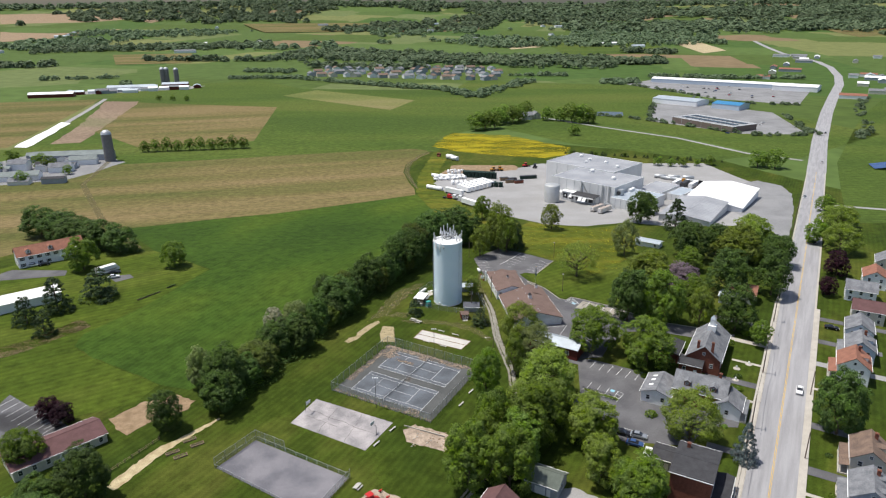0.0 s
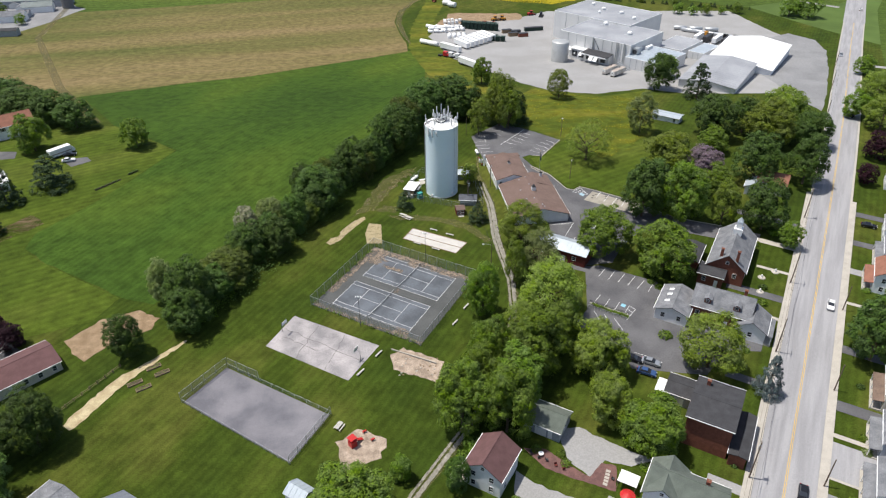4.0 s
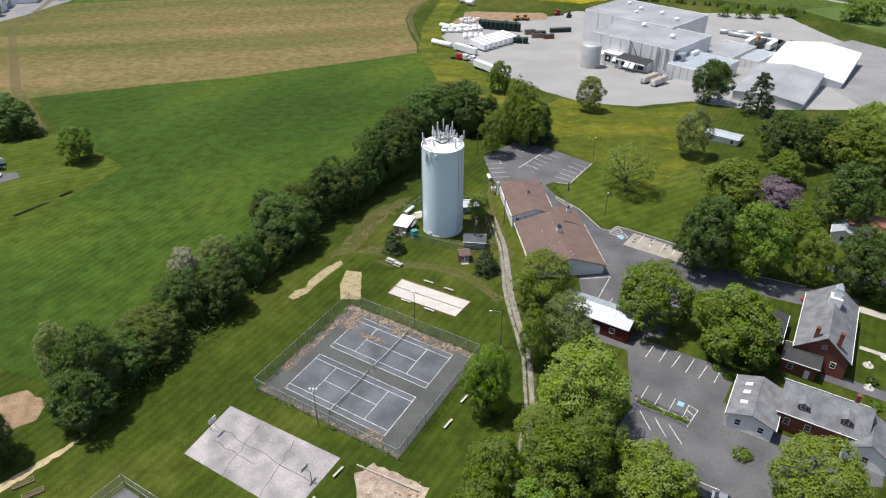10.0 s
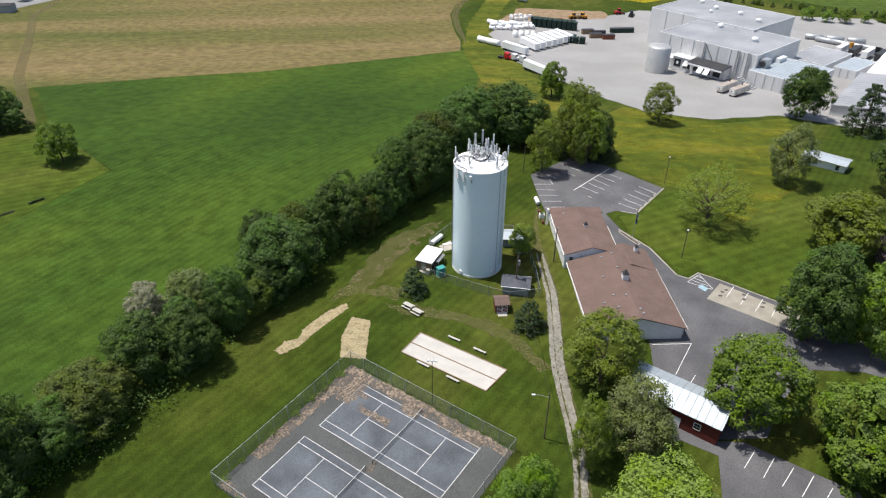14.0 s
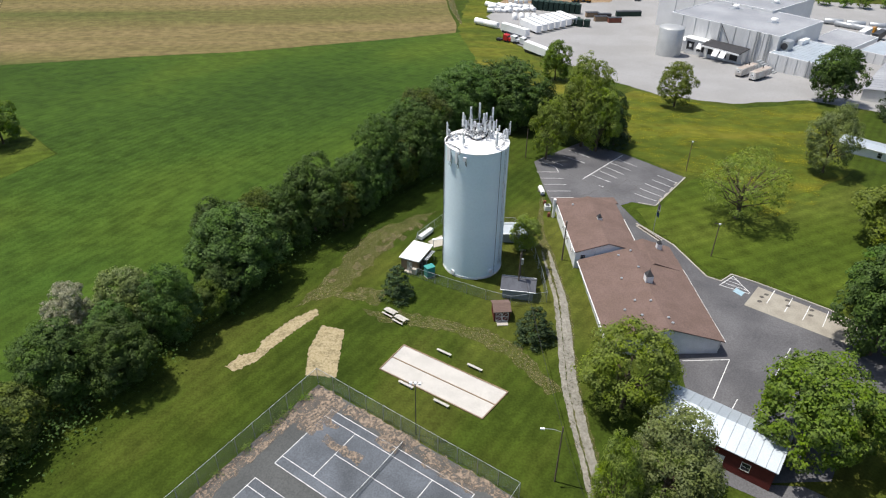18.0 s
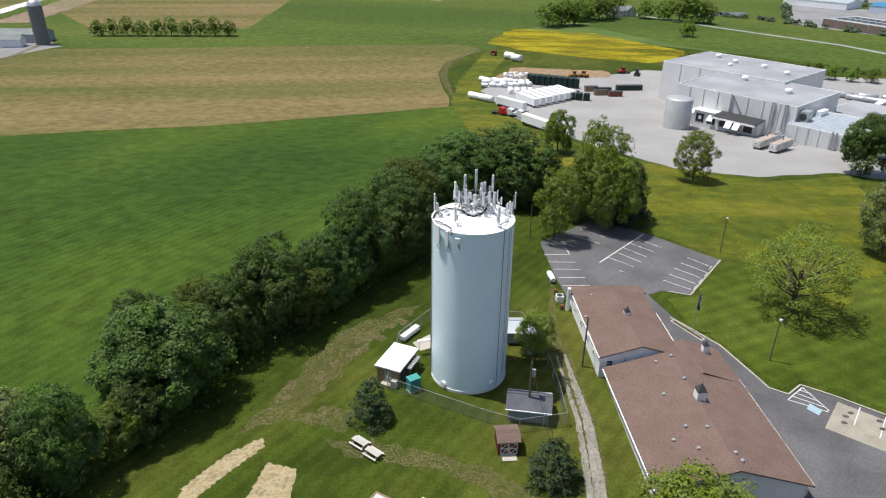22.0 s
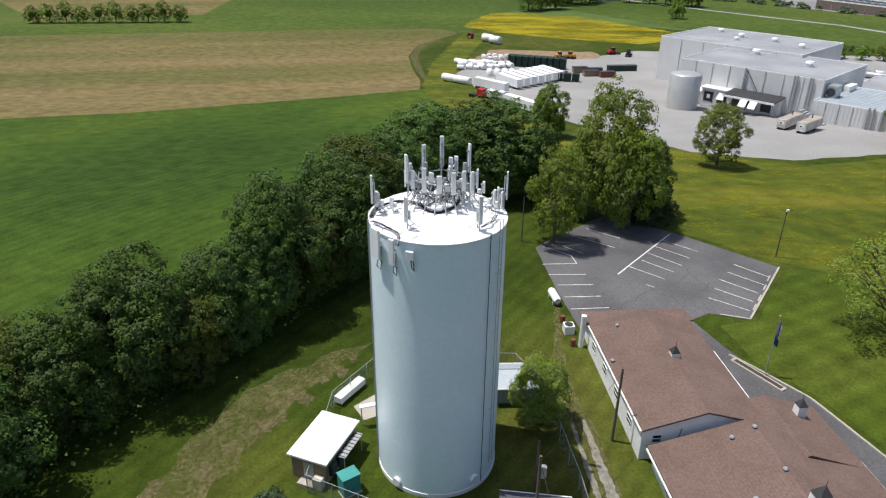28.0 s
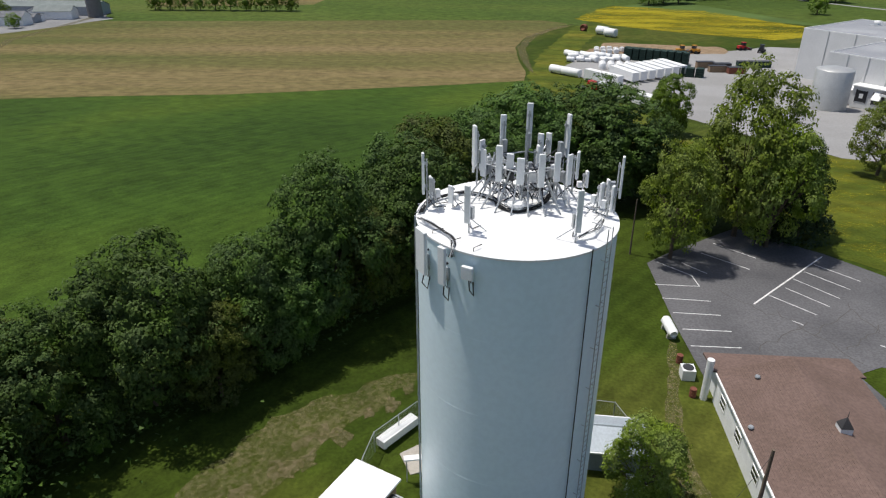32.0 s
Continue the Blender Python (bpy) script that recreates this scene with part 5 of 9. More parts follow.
    for k in range(9):
        a = radians(200 + k * 22)
        x, y = cx + 1.6 * math.cos(a), cy + 1.5 * math.sin(a)
        part("equipment_box", moved(box(-0.2, 0.2, -0.14, 0.14, 0, 0.6), x, y, zt + 0.15), (GALV, PANEL, DARKMETAL)[k % 3], platform, "small equipment box")
    # groups round the rim
    for ang, ln, face, r, zoff in ((-125, 2.0, -110, 3.8, 0.75), (178, 1.3, -150, 4.6, 0.55), (-176, 2.3, -165, 4.9, 1.0), (-179, 1.0, -120, 3.5, 0.5), (-45.5, 2.2, -70, 4.45, 0.7), (9, 1.3, -30, 4.3, 0.6),
                                   (3, 1.4, -20, 4.8, 0.5), (11, 2.3, -5, 5.3, 0.95), (17, 1.3, 15, 4.8, 0.5), (46, 1.0, 20, 5.1, 0.4)):
        a = radians(ang)
        antenna(r * math.cos(a), r * math.sin(a), TH_ + zoff, ln, face)
        for o in (-35, 35):
            b = radians(ang + o)
            leg = tube((r * math.cos(a), r * math.sin(a), TH_ + zoff + 0.3), (r * math.cos(a) - 0.95 * math.cos(b), r * math.sin(a) - 0.95 * math.sin(b), TH_ + 0.18), 0.026, 0.026, 5)
            part("tripod_leg", leg, GALV, t, "steel tripod leg")
    # panels hung on the shell below the rim
    for ang, z, ln, w in ((-141, -2.0, 2.4, 0.95), (-124, -1.95, 2.05, 0.45), (-109, -1.2, 0.7, 0.6)):
        a = radians(ang)
        r = TR_ + 0.25
        antenna(r * math.cos(a), r * math.sin(a), TH_ + z, ln, ang, w, 0.2, 0, False)
        bm = tube((TR_ * math.cos(a), TR_ * math.sin(a), TH_ + z + ln * 0.5), (r * math.cos(a), r * math.sin(a), TH_ + z + ln * 0.5), 0.06, 0.06, 8)
        part("shell_bracket", bm, DARKMETAL, t, "dark bracket")
        bm = path_tube([(r * math.cos(a), r * math.sin(a), TH_ + z), ((r + 0.25) * math.cos(a + 0.03), (r + 0.25) * math.sin(a + 0.03), TH_ + z - 0.5), (r * math.cos(a + 0.05), r * math.sin(a + 0.05), TH_ + z - 0.9), (TR_ * math.cos(a + 0.02), TR_ * math.sin(a + 0.02), TH_ + z - 0.3)], 0.035, 5)
        part("cable_loop", bm, RUBBER, t, "black cable loop")
    # cables over the roof: a loose V from the rim to the cluster, and loops at the rim
    rnd3 = random.Random(4)

    def loose(pts, r, spread):
        out = [Vector(p) + Vector((rnd3.uniform(-spread, spread), rnd3.uniform(-spread, spread), rnd3.uniform(0, 0.08))) for p in pts]
        fine = []
        for i in range(len(out) - 1):
            p0, p1, p2, p3 = out[max(i - 1, 0)], out[i], out[i + 1], out[min(i + 2, len(out) - 1)]
            for k in range(4):
                f = k / 4
                fine.append(0.5 * (2 * p1 + (p2 - p0) * f + (2 * p0 - 5 * p1 + 4 * p2 - p3) * f * f + (3 * p1 - p0 - 3 * p2 + p3) * f ** 3))
        return path_tube(fine + [out[-1]], r, 5)

    for k in range(15):
        pts = [(-5.1, -0.9, TH_ + 0.12), (-4.8, 0.6, TH_ + 0.18), (-3.2, 2.0, TH_ + 0.26), (-1.6, 1.4, TH_ + 0.30), (-0.8, 0.1, TH_ + 0.32), (0.0, -0.4, TH_ + 0.33), (0.9, 0.4, TH_ + 0.33), (1.5, 1.4, TH_ + 0.4), (1.9, 2.0, zt)]
        part("cable", loose(pts, rnd3.choice((0.026, 0.035)), 0.16), RUBBER if k % 7 else GALV, t, "black cable across the roof")
    for k in range(7):
        pts = [(-4.9, -1.9, TH_ + 0.2), (-4.1, -2.7, TH_ + 0.3), (-3.4, -3.3, TH_ + 0.2), (-2.9, -3.9, TH_ + 0.15), (-2.7, -4.5, TH_ + 0.1), (-2.75, -4.85, TH_ - 0.4)]
        part("cable", loose(pts, 0.025, 0.14), RUBBER if k % 3 else GALV, t, "black cable over the rim")
    for k in range(6):
        pts = [(3.3, -2.9, TH_ + 0.25), (3.9, -2.3, TH_ + 0.4), (4.2, -1.6, TH_ + 0.25), (4.5, -0.9, TH_ + 0.5)]
        part("cable", loose(pts, 0.022, 0.16), RUBBER if k % 2 else GALV, t, "loose cable at the rim")
    for k in range(10):
        a = radians(198 + k * 16)
        foot = (cx + 3.3 * math.cos(a), cy + 3.2 * math.sin(a), TH_ + 0.22)
        part("support_leg", tube(foot, (cx + 1.7 * math.cos(a), cy + 1.6 * math.sin(a), zt + 0.7), 0.05, 0.05, 7), GALV, t, "slanting steel support leg")
    return t


water_tower()


# ---- buildings ----
def gable_roof(w, d, h, rise, over=0.4, thick=0.18, hip=0.0):
    """Two roof slabs with the ridge along x; hip pulls the ridge's ends in."""
    bm = bmesh.new()
    a, b = w / 2 + over, d / 2 + over
    drop = rise * over / (d / 2)
    for s in (-1, 1):
        low = [(-a, s * b, h - drop), (a, s * b, h - drop), (a - hip, 0, h + rise), (-a + hip, 0, h + rise)]
        up = [(x, y, z + thick) for x, y, z in low]
        lo, hi = [bm.verts.new(p) for p in low], [bm.verts.new(p) for p in up]
        bm.faces.new(hi if s < 0 else hi[::-1])
        bm.faces.new(lo[::-1] if s < 0 else lo)
        for i in range(4):
            j = (i + 1) % 4
            q = (lo[i], lo[j], hi[j], hi[i])
            bm.faces.new(q if s < 0 else q[::-1])
    if hip:
        for s in (-1, 1):
            vs = [bm.verts.new(p) for p in ((s * a, -b, h - drop + thick), (s * a, b, h - drop + thick), (s * (a - hip), 0, h + rise + thick))]
            bm.faces.new(vs if s > 0 else vs[::-1])
    return bm


def gable_body(w, d, h, rise, hip=0.0):
    bm = bmesh.new()
    a, b = w / 2, d / 2
    box(-a, a, -b, b, -0.6, h, bm)
    if not hip:
        for s in (-1, 1):
            v = [bm.verts.new(p) for p in ((s * a, -b, h), (s * a, b, h), (s * a, 0, h + rise))]
            bm.faces.new(v if s > 0 else v[::-1])
    return bm


def window(parent, x, y, z, w, h, face, name="window"):
    """A framed pane on a wall; face: heading of the wall's outer side in degrees."""
    m = pose(x, y, z, 0, 0, face - 90)
    fr = bmesh.new()
    for b in ((-w / 2 - 0.08, w / 2 + 0.08, -h / 2 - 0.08, -h / 2), (-w / 2 - 0.08, w / 2 + 0.08, h / 2, h / 2 + 0.08), (-w / 2 - 0.08, -w / 2, -h / 2, h / 2), (w / 2, w / 2 + 0.08, -h / 2, h / 2), (-w / 2, w / 2, -0.025, 0.025)):
        box(b[0], b[1], -0.02, 0.06, b[2], b[3], fr)
    fr.transform(m)
    f = part(name, fr, WHITEPAINT, parent)
    p = box(-w / 2, w / 2, -0.02, 0.03, -h / 2, h / 2)
    p.transform(m)
    part("pane", p, GLASSDARK, f)
    return f


def shutters(parent, x, y, z, w, h, face):
    m = pose(x, y, z, 0, 0, face - 90)
    for s in (-1, 1):
        b = box(s * (w / 2 + 0.28) - 0.18, s * (w / 2 + 0.28) + 0.18, 0, 0.05, -h / 2, h / 2)
        b.transform(m)
        part("shutter", b, DARKMETAL, parent, "dark shutter")


def door(parent, x, y, face, w=0.95, h=2.05, material=None):
    m = pose(x, y, 0, 0, 0, face - 90)
    b = box(-w / 2, w / 2, -0.02, 0.05, 0, h)
    b.transform(m)
    d = part("door", b, material or WHITEPAINT, parent)
    k = tube((w / 2 - 0.12, 0.04, 1.0), (w / 2 - 0.12, 0.12, 1.0), 0.03, 0.03, 6)
    k.transform(m)
    part("handle", k, GALV, d)


def garage_door(parent, x, y, face, w=2.6, h=2.1):
    m = pose(x, y, 0, 0, 0, face - 90)
    for k in range(4):
        b = box(-w / 2, w / 2, -0.02, 0.05, k * h / 4 + 0.01, (k + 1) * h / 4 - 0.01)
        b.transform(m)
        part("door_panel", b, WHITEPAINT, parent, "white garage door panel")


def chimney(parent, x, y, z0, z1, material=None, s=0.75):
    b = box(x - s / 2, x + s / 2, y - s / 2, y + s / 2, z0, z1)
    box(x - s / 2 - 0.06, x + s / 2 + 0.06, y - s / 2 - 0.06, y + s / 2 + 0.06, z1 - 0.18, z1 - 0.02, b)
    c = part("chimney", b, material or BRICKRED, parent, "brick chimney")
    part("flue", tube((x, y, z1), (x, y, z1 + 0.25), 0.14, 0.12, 8), DIRT, c)


def house(x, y, rz, w, d, h, rise, wall, roof, label, storeys=1, hip=0.0, chim=None, dormers=0, porch=None, shut=False, category="house", gdoors=0, name="house", group="", win=True, z=None):
    """A house with its ridge along local x. porch: (side, depth); chim: (x, y) of a chimney; dormers on the -y side."""
    t = empty(name, x, y, rz, z, label, category, group)
    part("wall", gable_body(w, d, h, rise, hip), wall, t)
    part("roof", gable_roof(w, d, h, rise, 0.4, 0.18, hip), roof, t)
    part("ridge_cap", tube((-w / 2 - 0.4 + hip, 0, h + rise + 0.16), (w / 2 + 0.4 - hip, 0, h + rise + 0.16), 0.1, 0.1, 6), roof, t)
    for s in (-1, 1):
        drop = rise * 0.4 / (d / 2)
        part("gutter", box(-w / 2 - 0.4, w / 2 + 0.4, s * (d / 2 + 0.46) - 0.06, s * (d / 2 + 0.46) + 0.06, h - drop + 0.02, h - drop + 0.16), WHITEPAINT, t, "white gutter")
    if win:
        sh = h / storeys
        for st in range(storeys):
            zz = st * sh + sh * 0.55
            n = max(1, int(w / 3.0))
            for i in range(n):
                xx = -w / 2 + (i + 0.5) * w / n
                for s in (-1, 1):
                    if st == 0 and s < 0 and (i == n // 2 or i < gdoors):
                        continue
                    window(t, xx, s * d / 2, zz, 0.9, 1.3, 90 * s)
                    if shut:
                        shutters(t, xx, s * d / 2, zz, 0.9, 1.3, 90 * s)
            n = max(1, int(d / 3.6))
            for i in range(n):
                yy = -d / 2 + (i + 0.5) * d / n
                for s in (-1, 1):
                    window(t, s * w / 2, yy, zz, 0.9, 1.3, 0 if s > 0 else 180)
                    if shut:
                        shutters(t, s * w / 2, yy, zz, 0.9, 1.3, 0 if s > 0 else 180)
        if rise > 2.2 and not hip:
            for s in (-1, 1):
                window(t, s * w / 2, 0, h + rise * 0.4, 0.7, 0.8, 0 if s > 0 else 180)
        door(t, -w / 2 + (max(1, int(w / 3.0)) // 2 + 0.5) * w / max(1, int(w / 3.0)), -d / 2, -90)
    for i in range(gdoors):
        garage_door(t, -w / 2 + (i + 0.5) * w / max(gdoors, 1), -d / 2, -90)
    if chim:
        chimney(t, chim[0], chim[1], h, h + rise + 1.0)
    for i in range(dormers):
        xx = -w / 2 + (i + 0.5) * w / dormers
        b = gable_body(d * 0.32, 1.6, 1.3, 0.5)
        b.transform(pose(xx, -d * 0.24, h + rise * 0.25, 0, 0, 90))
        dm = part("dormer", b, wall, t)
        b = gable_roof(d * 0.34, 1.6, 1.3, 0.5, 0.2, 0.1)
        b.transform(pose(xx, -d * 0.24, h + rise * 0.25, 0, 0, 90))
        part("dormer_roof", b, roof, dm)
        window(t, xx, -d * 0.24 - d * 0.16, h + rise * 0.25 + 0.75, 0.8, 0.8, -90, "dormer_window")
    if porch:
        side, dep = porch
        b = bmesh.new()
        prism(b, [(-w / 2, side * d / 2), (w / 2, side * d / 2), (w / 2, side * (d / 2 + dep)), (-w / 2, side * (d / 2 + dep))][::side], [2.9, 2.9, 2.5, 2.5][::side], [3.05, 3.05, 2.65, 2.65][::side])
        part("porch_roof", b, roof, t)
        part("porch_floor", box(-w / 2, w / 2, min(side * d / 2, side * (d / 2 + dep)), max(side * d / 2, side * (d / 2 + dep)), -0.4, 0.35), CONCRETE, t)
        for k in range(4):
            xx = -w / 2 + 0.15 + k * (w - 0.3) / 3
            part("post", box(xx - 0.08, xx + 0.08, side * (d / 2 + dep - 0.2) - 0.08, side * (d / 2 + dep - 0.2) + 0.08, 0.3, 2.6), WHITEPAINT, t)
    return t


def cupola(parent, x, y, z, s=1.3, h=1.2, roof=None):
    c = part("cupola", box(x - s / 2, x + s / 2, y - s / 2, y + s / 2, z - 0.6, z + h), WHITEPAINT, parent, "white cupola")
    b = bmesh.new()
    v = [b.verts.new((x + i * s * 0.53, y + j * s * 0.53, z + h)) for i, j in ((-1, -1), (1, -1), (1, 1), (-1, 1))]
    k = [b.verts.new((x + i * s * 0.04, y + j * s * 0.04, z + h + s * 0.85)) for i, j in ((-1, -1), (1, -1), (1, 1), (-1, 1))]
    b.faces.new(k)
    b.faces.new(v[::-1])
    for i in range(4):
        b.faces.new((v[i], v[(i + 1) % 4], k[(i + 1) % 4], k[i]))
    part("cupola_roof", b, roof or DARKROOF, c, "dark pointed roof")
    part("finial", tube((x, y, z + h + s * 0.8), (x, y, z + h + s * 0.8 + 0.7), 0.04, 0.01, 6), DARKMETAL, c)
    for i in range(4):
        yy = z + 0.25 + i * h * 0.18
        part("louvre", box(x - s * 0.33, x + s * 0.33, y - s / 2 - 0.03, y - s / 2 + 0.01, yy, yy + 0.08), WHITEPAINT, c)
    return c


def long_building():
    t = empty("community_hall", 60.1, 46.9, 5.5, 1.55, "long single-storey white building under brown shingle roofs", "hall")
    R = 90
    wings = ((0.9, -0.15, 0.0, 21.8, 17.2, 2.55, 2.5, 0.5, R), (-2.8, 20.55, -0.1, 17.5, 11.6, 3.95, 1.7, 0.14, R), (4.4, 11.2, 0.0, 7.4, 10.2, 2.55, 1.75, 0.4, R))
    for x, y, z, ln, wd, h, rise, over, rot in wings:
        b = gable_body(ln, wd, h, rise)
        b.transform(pose(x, y, z, 0, 0, rot))
        part("wall", b, WHITESIDE, t, "white wall")
        b = gable_roof(ln, wd, h, rise, over)
        b.transform(pose(x, y, z, 0, 0, rot))
        r = part("roof", b, BROWNROOF, t, "brown shingle roof")
        for s in (-1, 1):
            for k in range(1, 30):
                f = k / 30
                yy = s * (wd / 2 + over) * (1 - f)
                drop = rise * over / (wd / 2)
                zz = h - drop + (rise + drop) * f + 0.18
                b = box(-ln / 2 - over + 0.02, ln / 2 + over - 0.02, yy - 0.03, yy + 0.03, zz - 0.01, zz + 0.012)
                b.transform(pose(x, y, z, 0, 0, rot))
                part("shingle_course", b, BROWNROOF, r)
    bm = bmesh.new()
    prism(bm, [(-9.0, 29.4), (3.6, 29.4), (3.6, 32.6), (-9.0, 32.6)], [3.85, 3.85, 3.5, 3.5], [4.03, 4.03, 3.68, 3.68])
    part("porch_roof", bm, BROWNROOF, t, "low brown porch roof")
    part("wall", box(-8.4, 3.0, 29.12, 32.2, -0.3, 3.5), WHITESIDE, t)
    cupola(t, 1.2, 1.1, 4.85, 1.2, 1.5)
    cupola(t, -2.5, 20.6, 5.3, 0.85, 0.75)
    cupola(t, 7.0, 13.3, 3.7, 0.85, 1.0)
    for x, y in ((-1.5, 9.6), (0.7, 10.1), (0.7, 5.0), (-2.6, 3.0), (-2.1, -3.3), (0.1, -4.2), (-4.1, -5.0), (-2.0, -7.1), (1.6, -8.6), (1.9, -9.8), (-6.1, 27.6), (-8.3, 22.0)):
        z = 5.12 - abs(x - 0.9) * 2.5 / 8.6 if y < 11 else 5.65 - abs(x + 2.6) * 1.7 / 6
        part("roof_vent", moved(lathe([(0.12, z), (0.12, z + 0.25), (0.24, z + 0.26), (0.17, z + 0.36), (0, z + 0.37)], 10), x, y), GALV, t, "small roof vent")
    part("gutter", box(-8.36, -8.22, -11.4, 11.1, 2.28, 2.43), WHITEPAINT, t, "white gutter")
    part("gutter", box(10.02, 10.16, -11.4, 8.2, 2.28, 2.43), WHITEPAINT, t, "white gutter")
    part("gutter", box(-8.88, -8.74, 11.7, 29.2, 3.78, 3.92), WHITEPAINT, t, "white gutter")
    part("gutter", box(3.14, 3.28, 15.6, 23.4, 3.78, 3.92), WHITEPAINT, t, "white gutter")
    for yy in (-9, -5, -1, 3, 7):
        window(t, -7.7, yy, 1.35, 1.2, 0.9, 180)
        window(t, 9.5, yy - 1.5, 1.35, 1.2, 0.9, 0)
    for yy in (15, 19, 23, 27):
        window(t, -8.6, yy, 2.4, 1.2, 0.9, 180)
    window(t, -7.2, 11.8, 2.9, 0.8, 0.8, -90)
    part("wall_cable", tube((-5.2, 11.76, 2.6), (-5.0, 11.76, 3.9), 0.03, 0.03, 6), DARKMETAL, t)
    door(t, -4.0, -11.05, -90)
    door(t, 9.5, 2.0, 0, 1.8, 2.1)
    part("flue_pipe", tube((-9.3, 29.6, 0), (-9.3, 29.6, 5.0), 0.32, 0.32, 12), WHITEPAINT, t, "white flue pipe")
    return t


long_building()


def metal_building(x, y, rz, w, d, h, rise, wall, roof, label, ribs=1.2, name="shed", category="barn", over=0.3, doors=0, z=None):
    """A shed with a ribbed metal gable roof, each roof sheet's seam a rib."""
    t = empty(name, x, y, rz, z, label, category)
    part("wall", gable_body(w, d, h, rise), wall, t)
    roof_ob = part("roof", gable_roof(w, d, h, rise, over, 0.1), roof, t)
    n = int(w / ribs)
    for i in range(n + 1 if ribs < 5 else 0):
        xx = -w / 2 + i * w / n
        for s in (-1, 1):
            bm = tube((xx, s * (d / 2 + over * 0.9), h + 0.12 - rise * over / d * 2), (xx, 0, h + rise + 0.13), 0.04, 0.04, 4)
            part("seam", bm, roof, roof_ob)
    for i in range(doors):
        xx = -w / 2 + (i + 0.5) * w / doors
        part("sliding_door", box(xx - 1.6, xx + 1.6, -d / 2 - 0.08, -d / 2 + 0.02, 0, min(h - 0.3, 3.2)), DARKMETAL if i % 2 else wall, t)
    return t


# park-side outbuildings
metal_building(65.4, 19.3, -33, 16.3, 7.0, 3.6, 1.3, BARNRED, METALROOF, "dark red building with a pale metal roof beside the car park", name="red_building", category="building")
t = bpy.data.objects["red_building"]
for xx in (-4.5, -1.5, 4.8):
    window(t, xx, -3.5, 1.9, 1.0, 1.2, -90)
door(t, 1.4, -3.5, -90, 1.6)
window(t, 7.25, 0, 1.9, 1.0, 1.2, 0)
metal_building(-30.6, -68.3, -32, 16.8, 11.5, 4.4, 3.2, BARNRED, BARNROOF, "red barn with a blue-grey ribbed metal roof", name="barn", doors=3)
house(-51.2, -66.8, 58, 20, 9.5, 4.0, 1.5, GREYSIDE, GREYROOF, "long low grey outbuilding with a shingle roof", category="outbuilding", name="outbuilding")
house(-47.3, -72.4, 58, 8, 3.8, 2.6, 0.6, GREYSIDE, GREYROOF, "small grey lean-to shed beside the outbuilding", category="shed", name="shed", win=False)
house(-73.9, -24.8, 43, 22, 10.0, 2.8, 1.7, CREAM, PURPLEROOF, "long low building with a reddish-brown roof", category="building", name="outbuilding")

# village houses west of the road
RD = 58.3
house(36.4, -55.6, RD, 8.6, 7.8, 5.2, 2.6, WHITESIDE, PURPLEROOF, "tall white house with a purple-brown roof", 2)
part("terrace_slab", box(-5.0, 4.0, 4.0, 7.2, -0.3, 0.15), CONCRETE, bpy.data.objects["house"])
house(49.6, -43.6, -32, 8.6, 6.4, 3.0, 1.7, GREYSIDE, GREENROOF, "grey garage with a green-grey roof", gdoors=1, category="garage", name="garage")
house(28.6, -69.0, RD, 7.6, 5.6, 2.8, 1.9, WHITESIDE, GREENROOF, "small white shed with a green-grey roof", category="shed", name="shed")
house(24.0, -83.0, -32, 7.0, 6.0, 2.8, 1.8, CREAM, TANROOF, "small shed with a tan roof", category="shed", name="shed")
house(72.5, -65.0, -32, 13.5, 7.5, 5.3, 2.8, WHITESIDE, GREENROOF, "two-storey white house with a green-grey roof", 2, chim=(3, 0.5), porch=(1, 1.8))
house(69.0, -63.0, RD, 8.5, 6.5, 5.3, 2.4, WHITESIDE, GREENROOF, "gabled white wing of a house", 2)
house(62.2, -78.6, -32, 13, 9.0, 5.8, 3.0, BLUESIDE, GREYROOF, "blue-grey two-storey house with dark shutters", 2, shut=True, chim=(1.5, 0))
house(54.6, -73.6, RD, 5.0, 4.5, 3.0, 0.6, BLUESIDE, DARKROOF, "low blue-grey house wing with a dark roof", 1)
house(84.4, -46.8, -32, 9.0, 12.6, 8.0, 0.7, BRICKRED, DARKROOF, "tall red-brick house with a black low roof", 3, chim=(-2.5, 4.5), win=False)
house(89.4, -51.2, RD, 12.5, 3.2, 3.2, 0.3, BRICKRED, DARKROOF, "black-roofed porch of the brick house", 1, category="porch", name="porch", win=False)
house(81.3, -37.0, -32, 5.6, 6.0, 3.0, 0.6, GREYSIDE, DARKROOF, "low garage with a black roof", category="garage", name="garage", gdoors=1)
house(112.6, 12.2, RD, 20.5, 9.8, 4.6, 4.0, BRICKRED, GREYROOF, "large brick hall with a grey shingle roof and cupola", 1, chim=(-9, 2), category="church hall", name="church_hall")
hall = bpy.data.objects["church_hall"]
part("steeple_base", box(2.3, 4.7, -1.2, 1.2, 8.0, 10.0), WHITEPAINT, hall, "white steeple base")
cupola(hall, 3.5, 0, 10.4, 1.5, 1.7, METALROOF)
chimney(hall, -9.6, -2.2, 6.0, 10.2)
house(104.2, 4.6, -32, 6.5, 5.5, 3.4, 0.8, BRICKRED, DARKROOF, "brick entrance wing with a dark low roof", 1, category="house", name="house")
house(101.5, 14.5, RD, 10, 6.0, 3.0, 0.6, BRICKRED, DARKROOF, "low dark-roofed wing of the hall", 1, name="house", win=False)
house(101.0, -10.5, -32, 14, 9.0, 4.6, 3.4, BRICKRED, GREYROOF, "brick house with grey roofs and dormers", 1, chim=(4.5, 1.5), dormers=2)
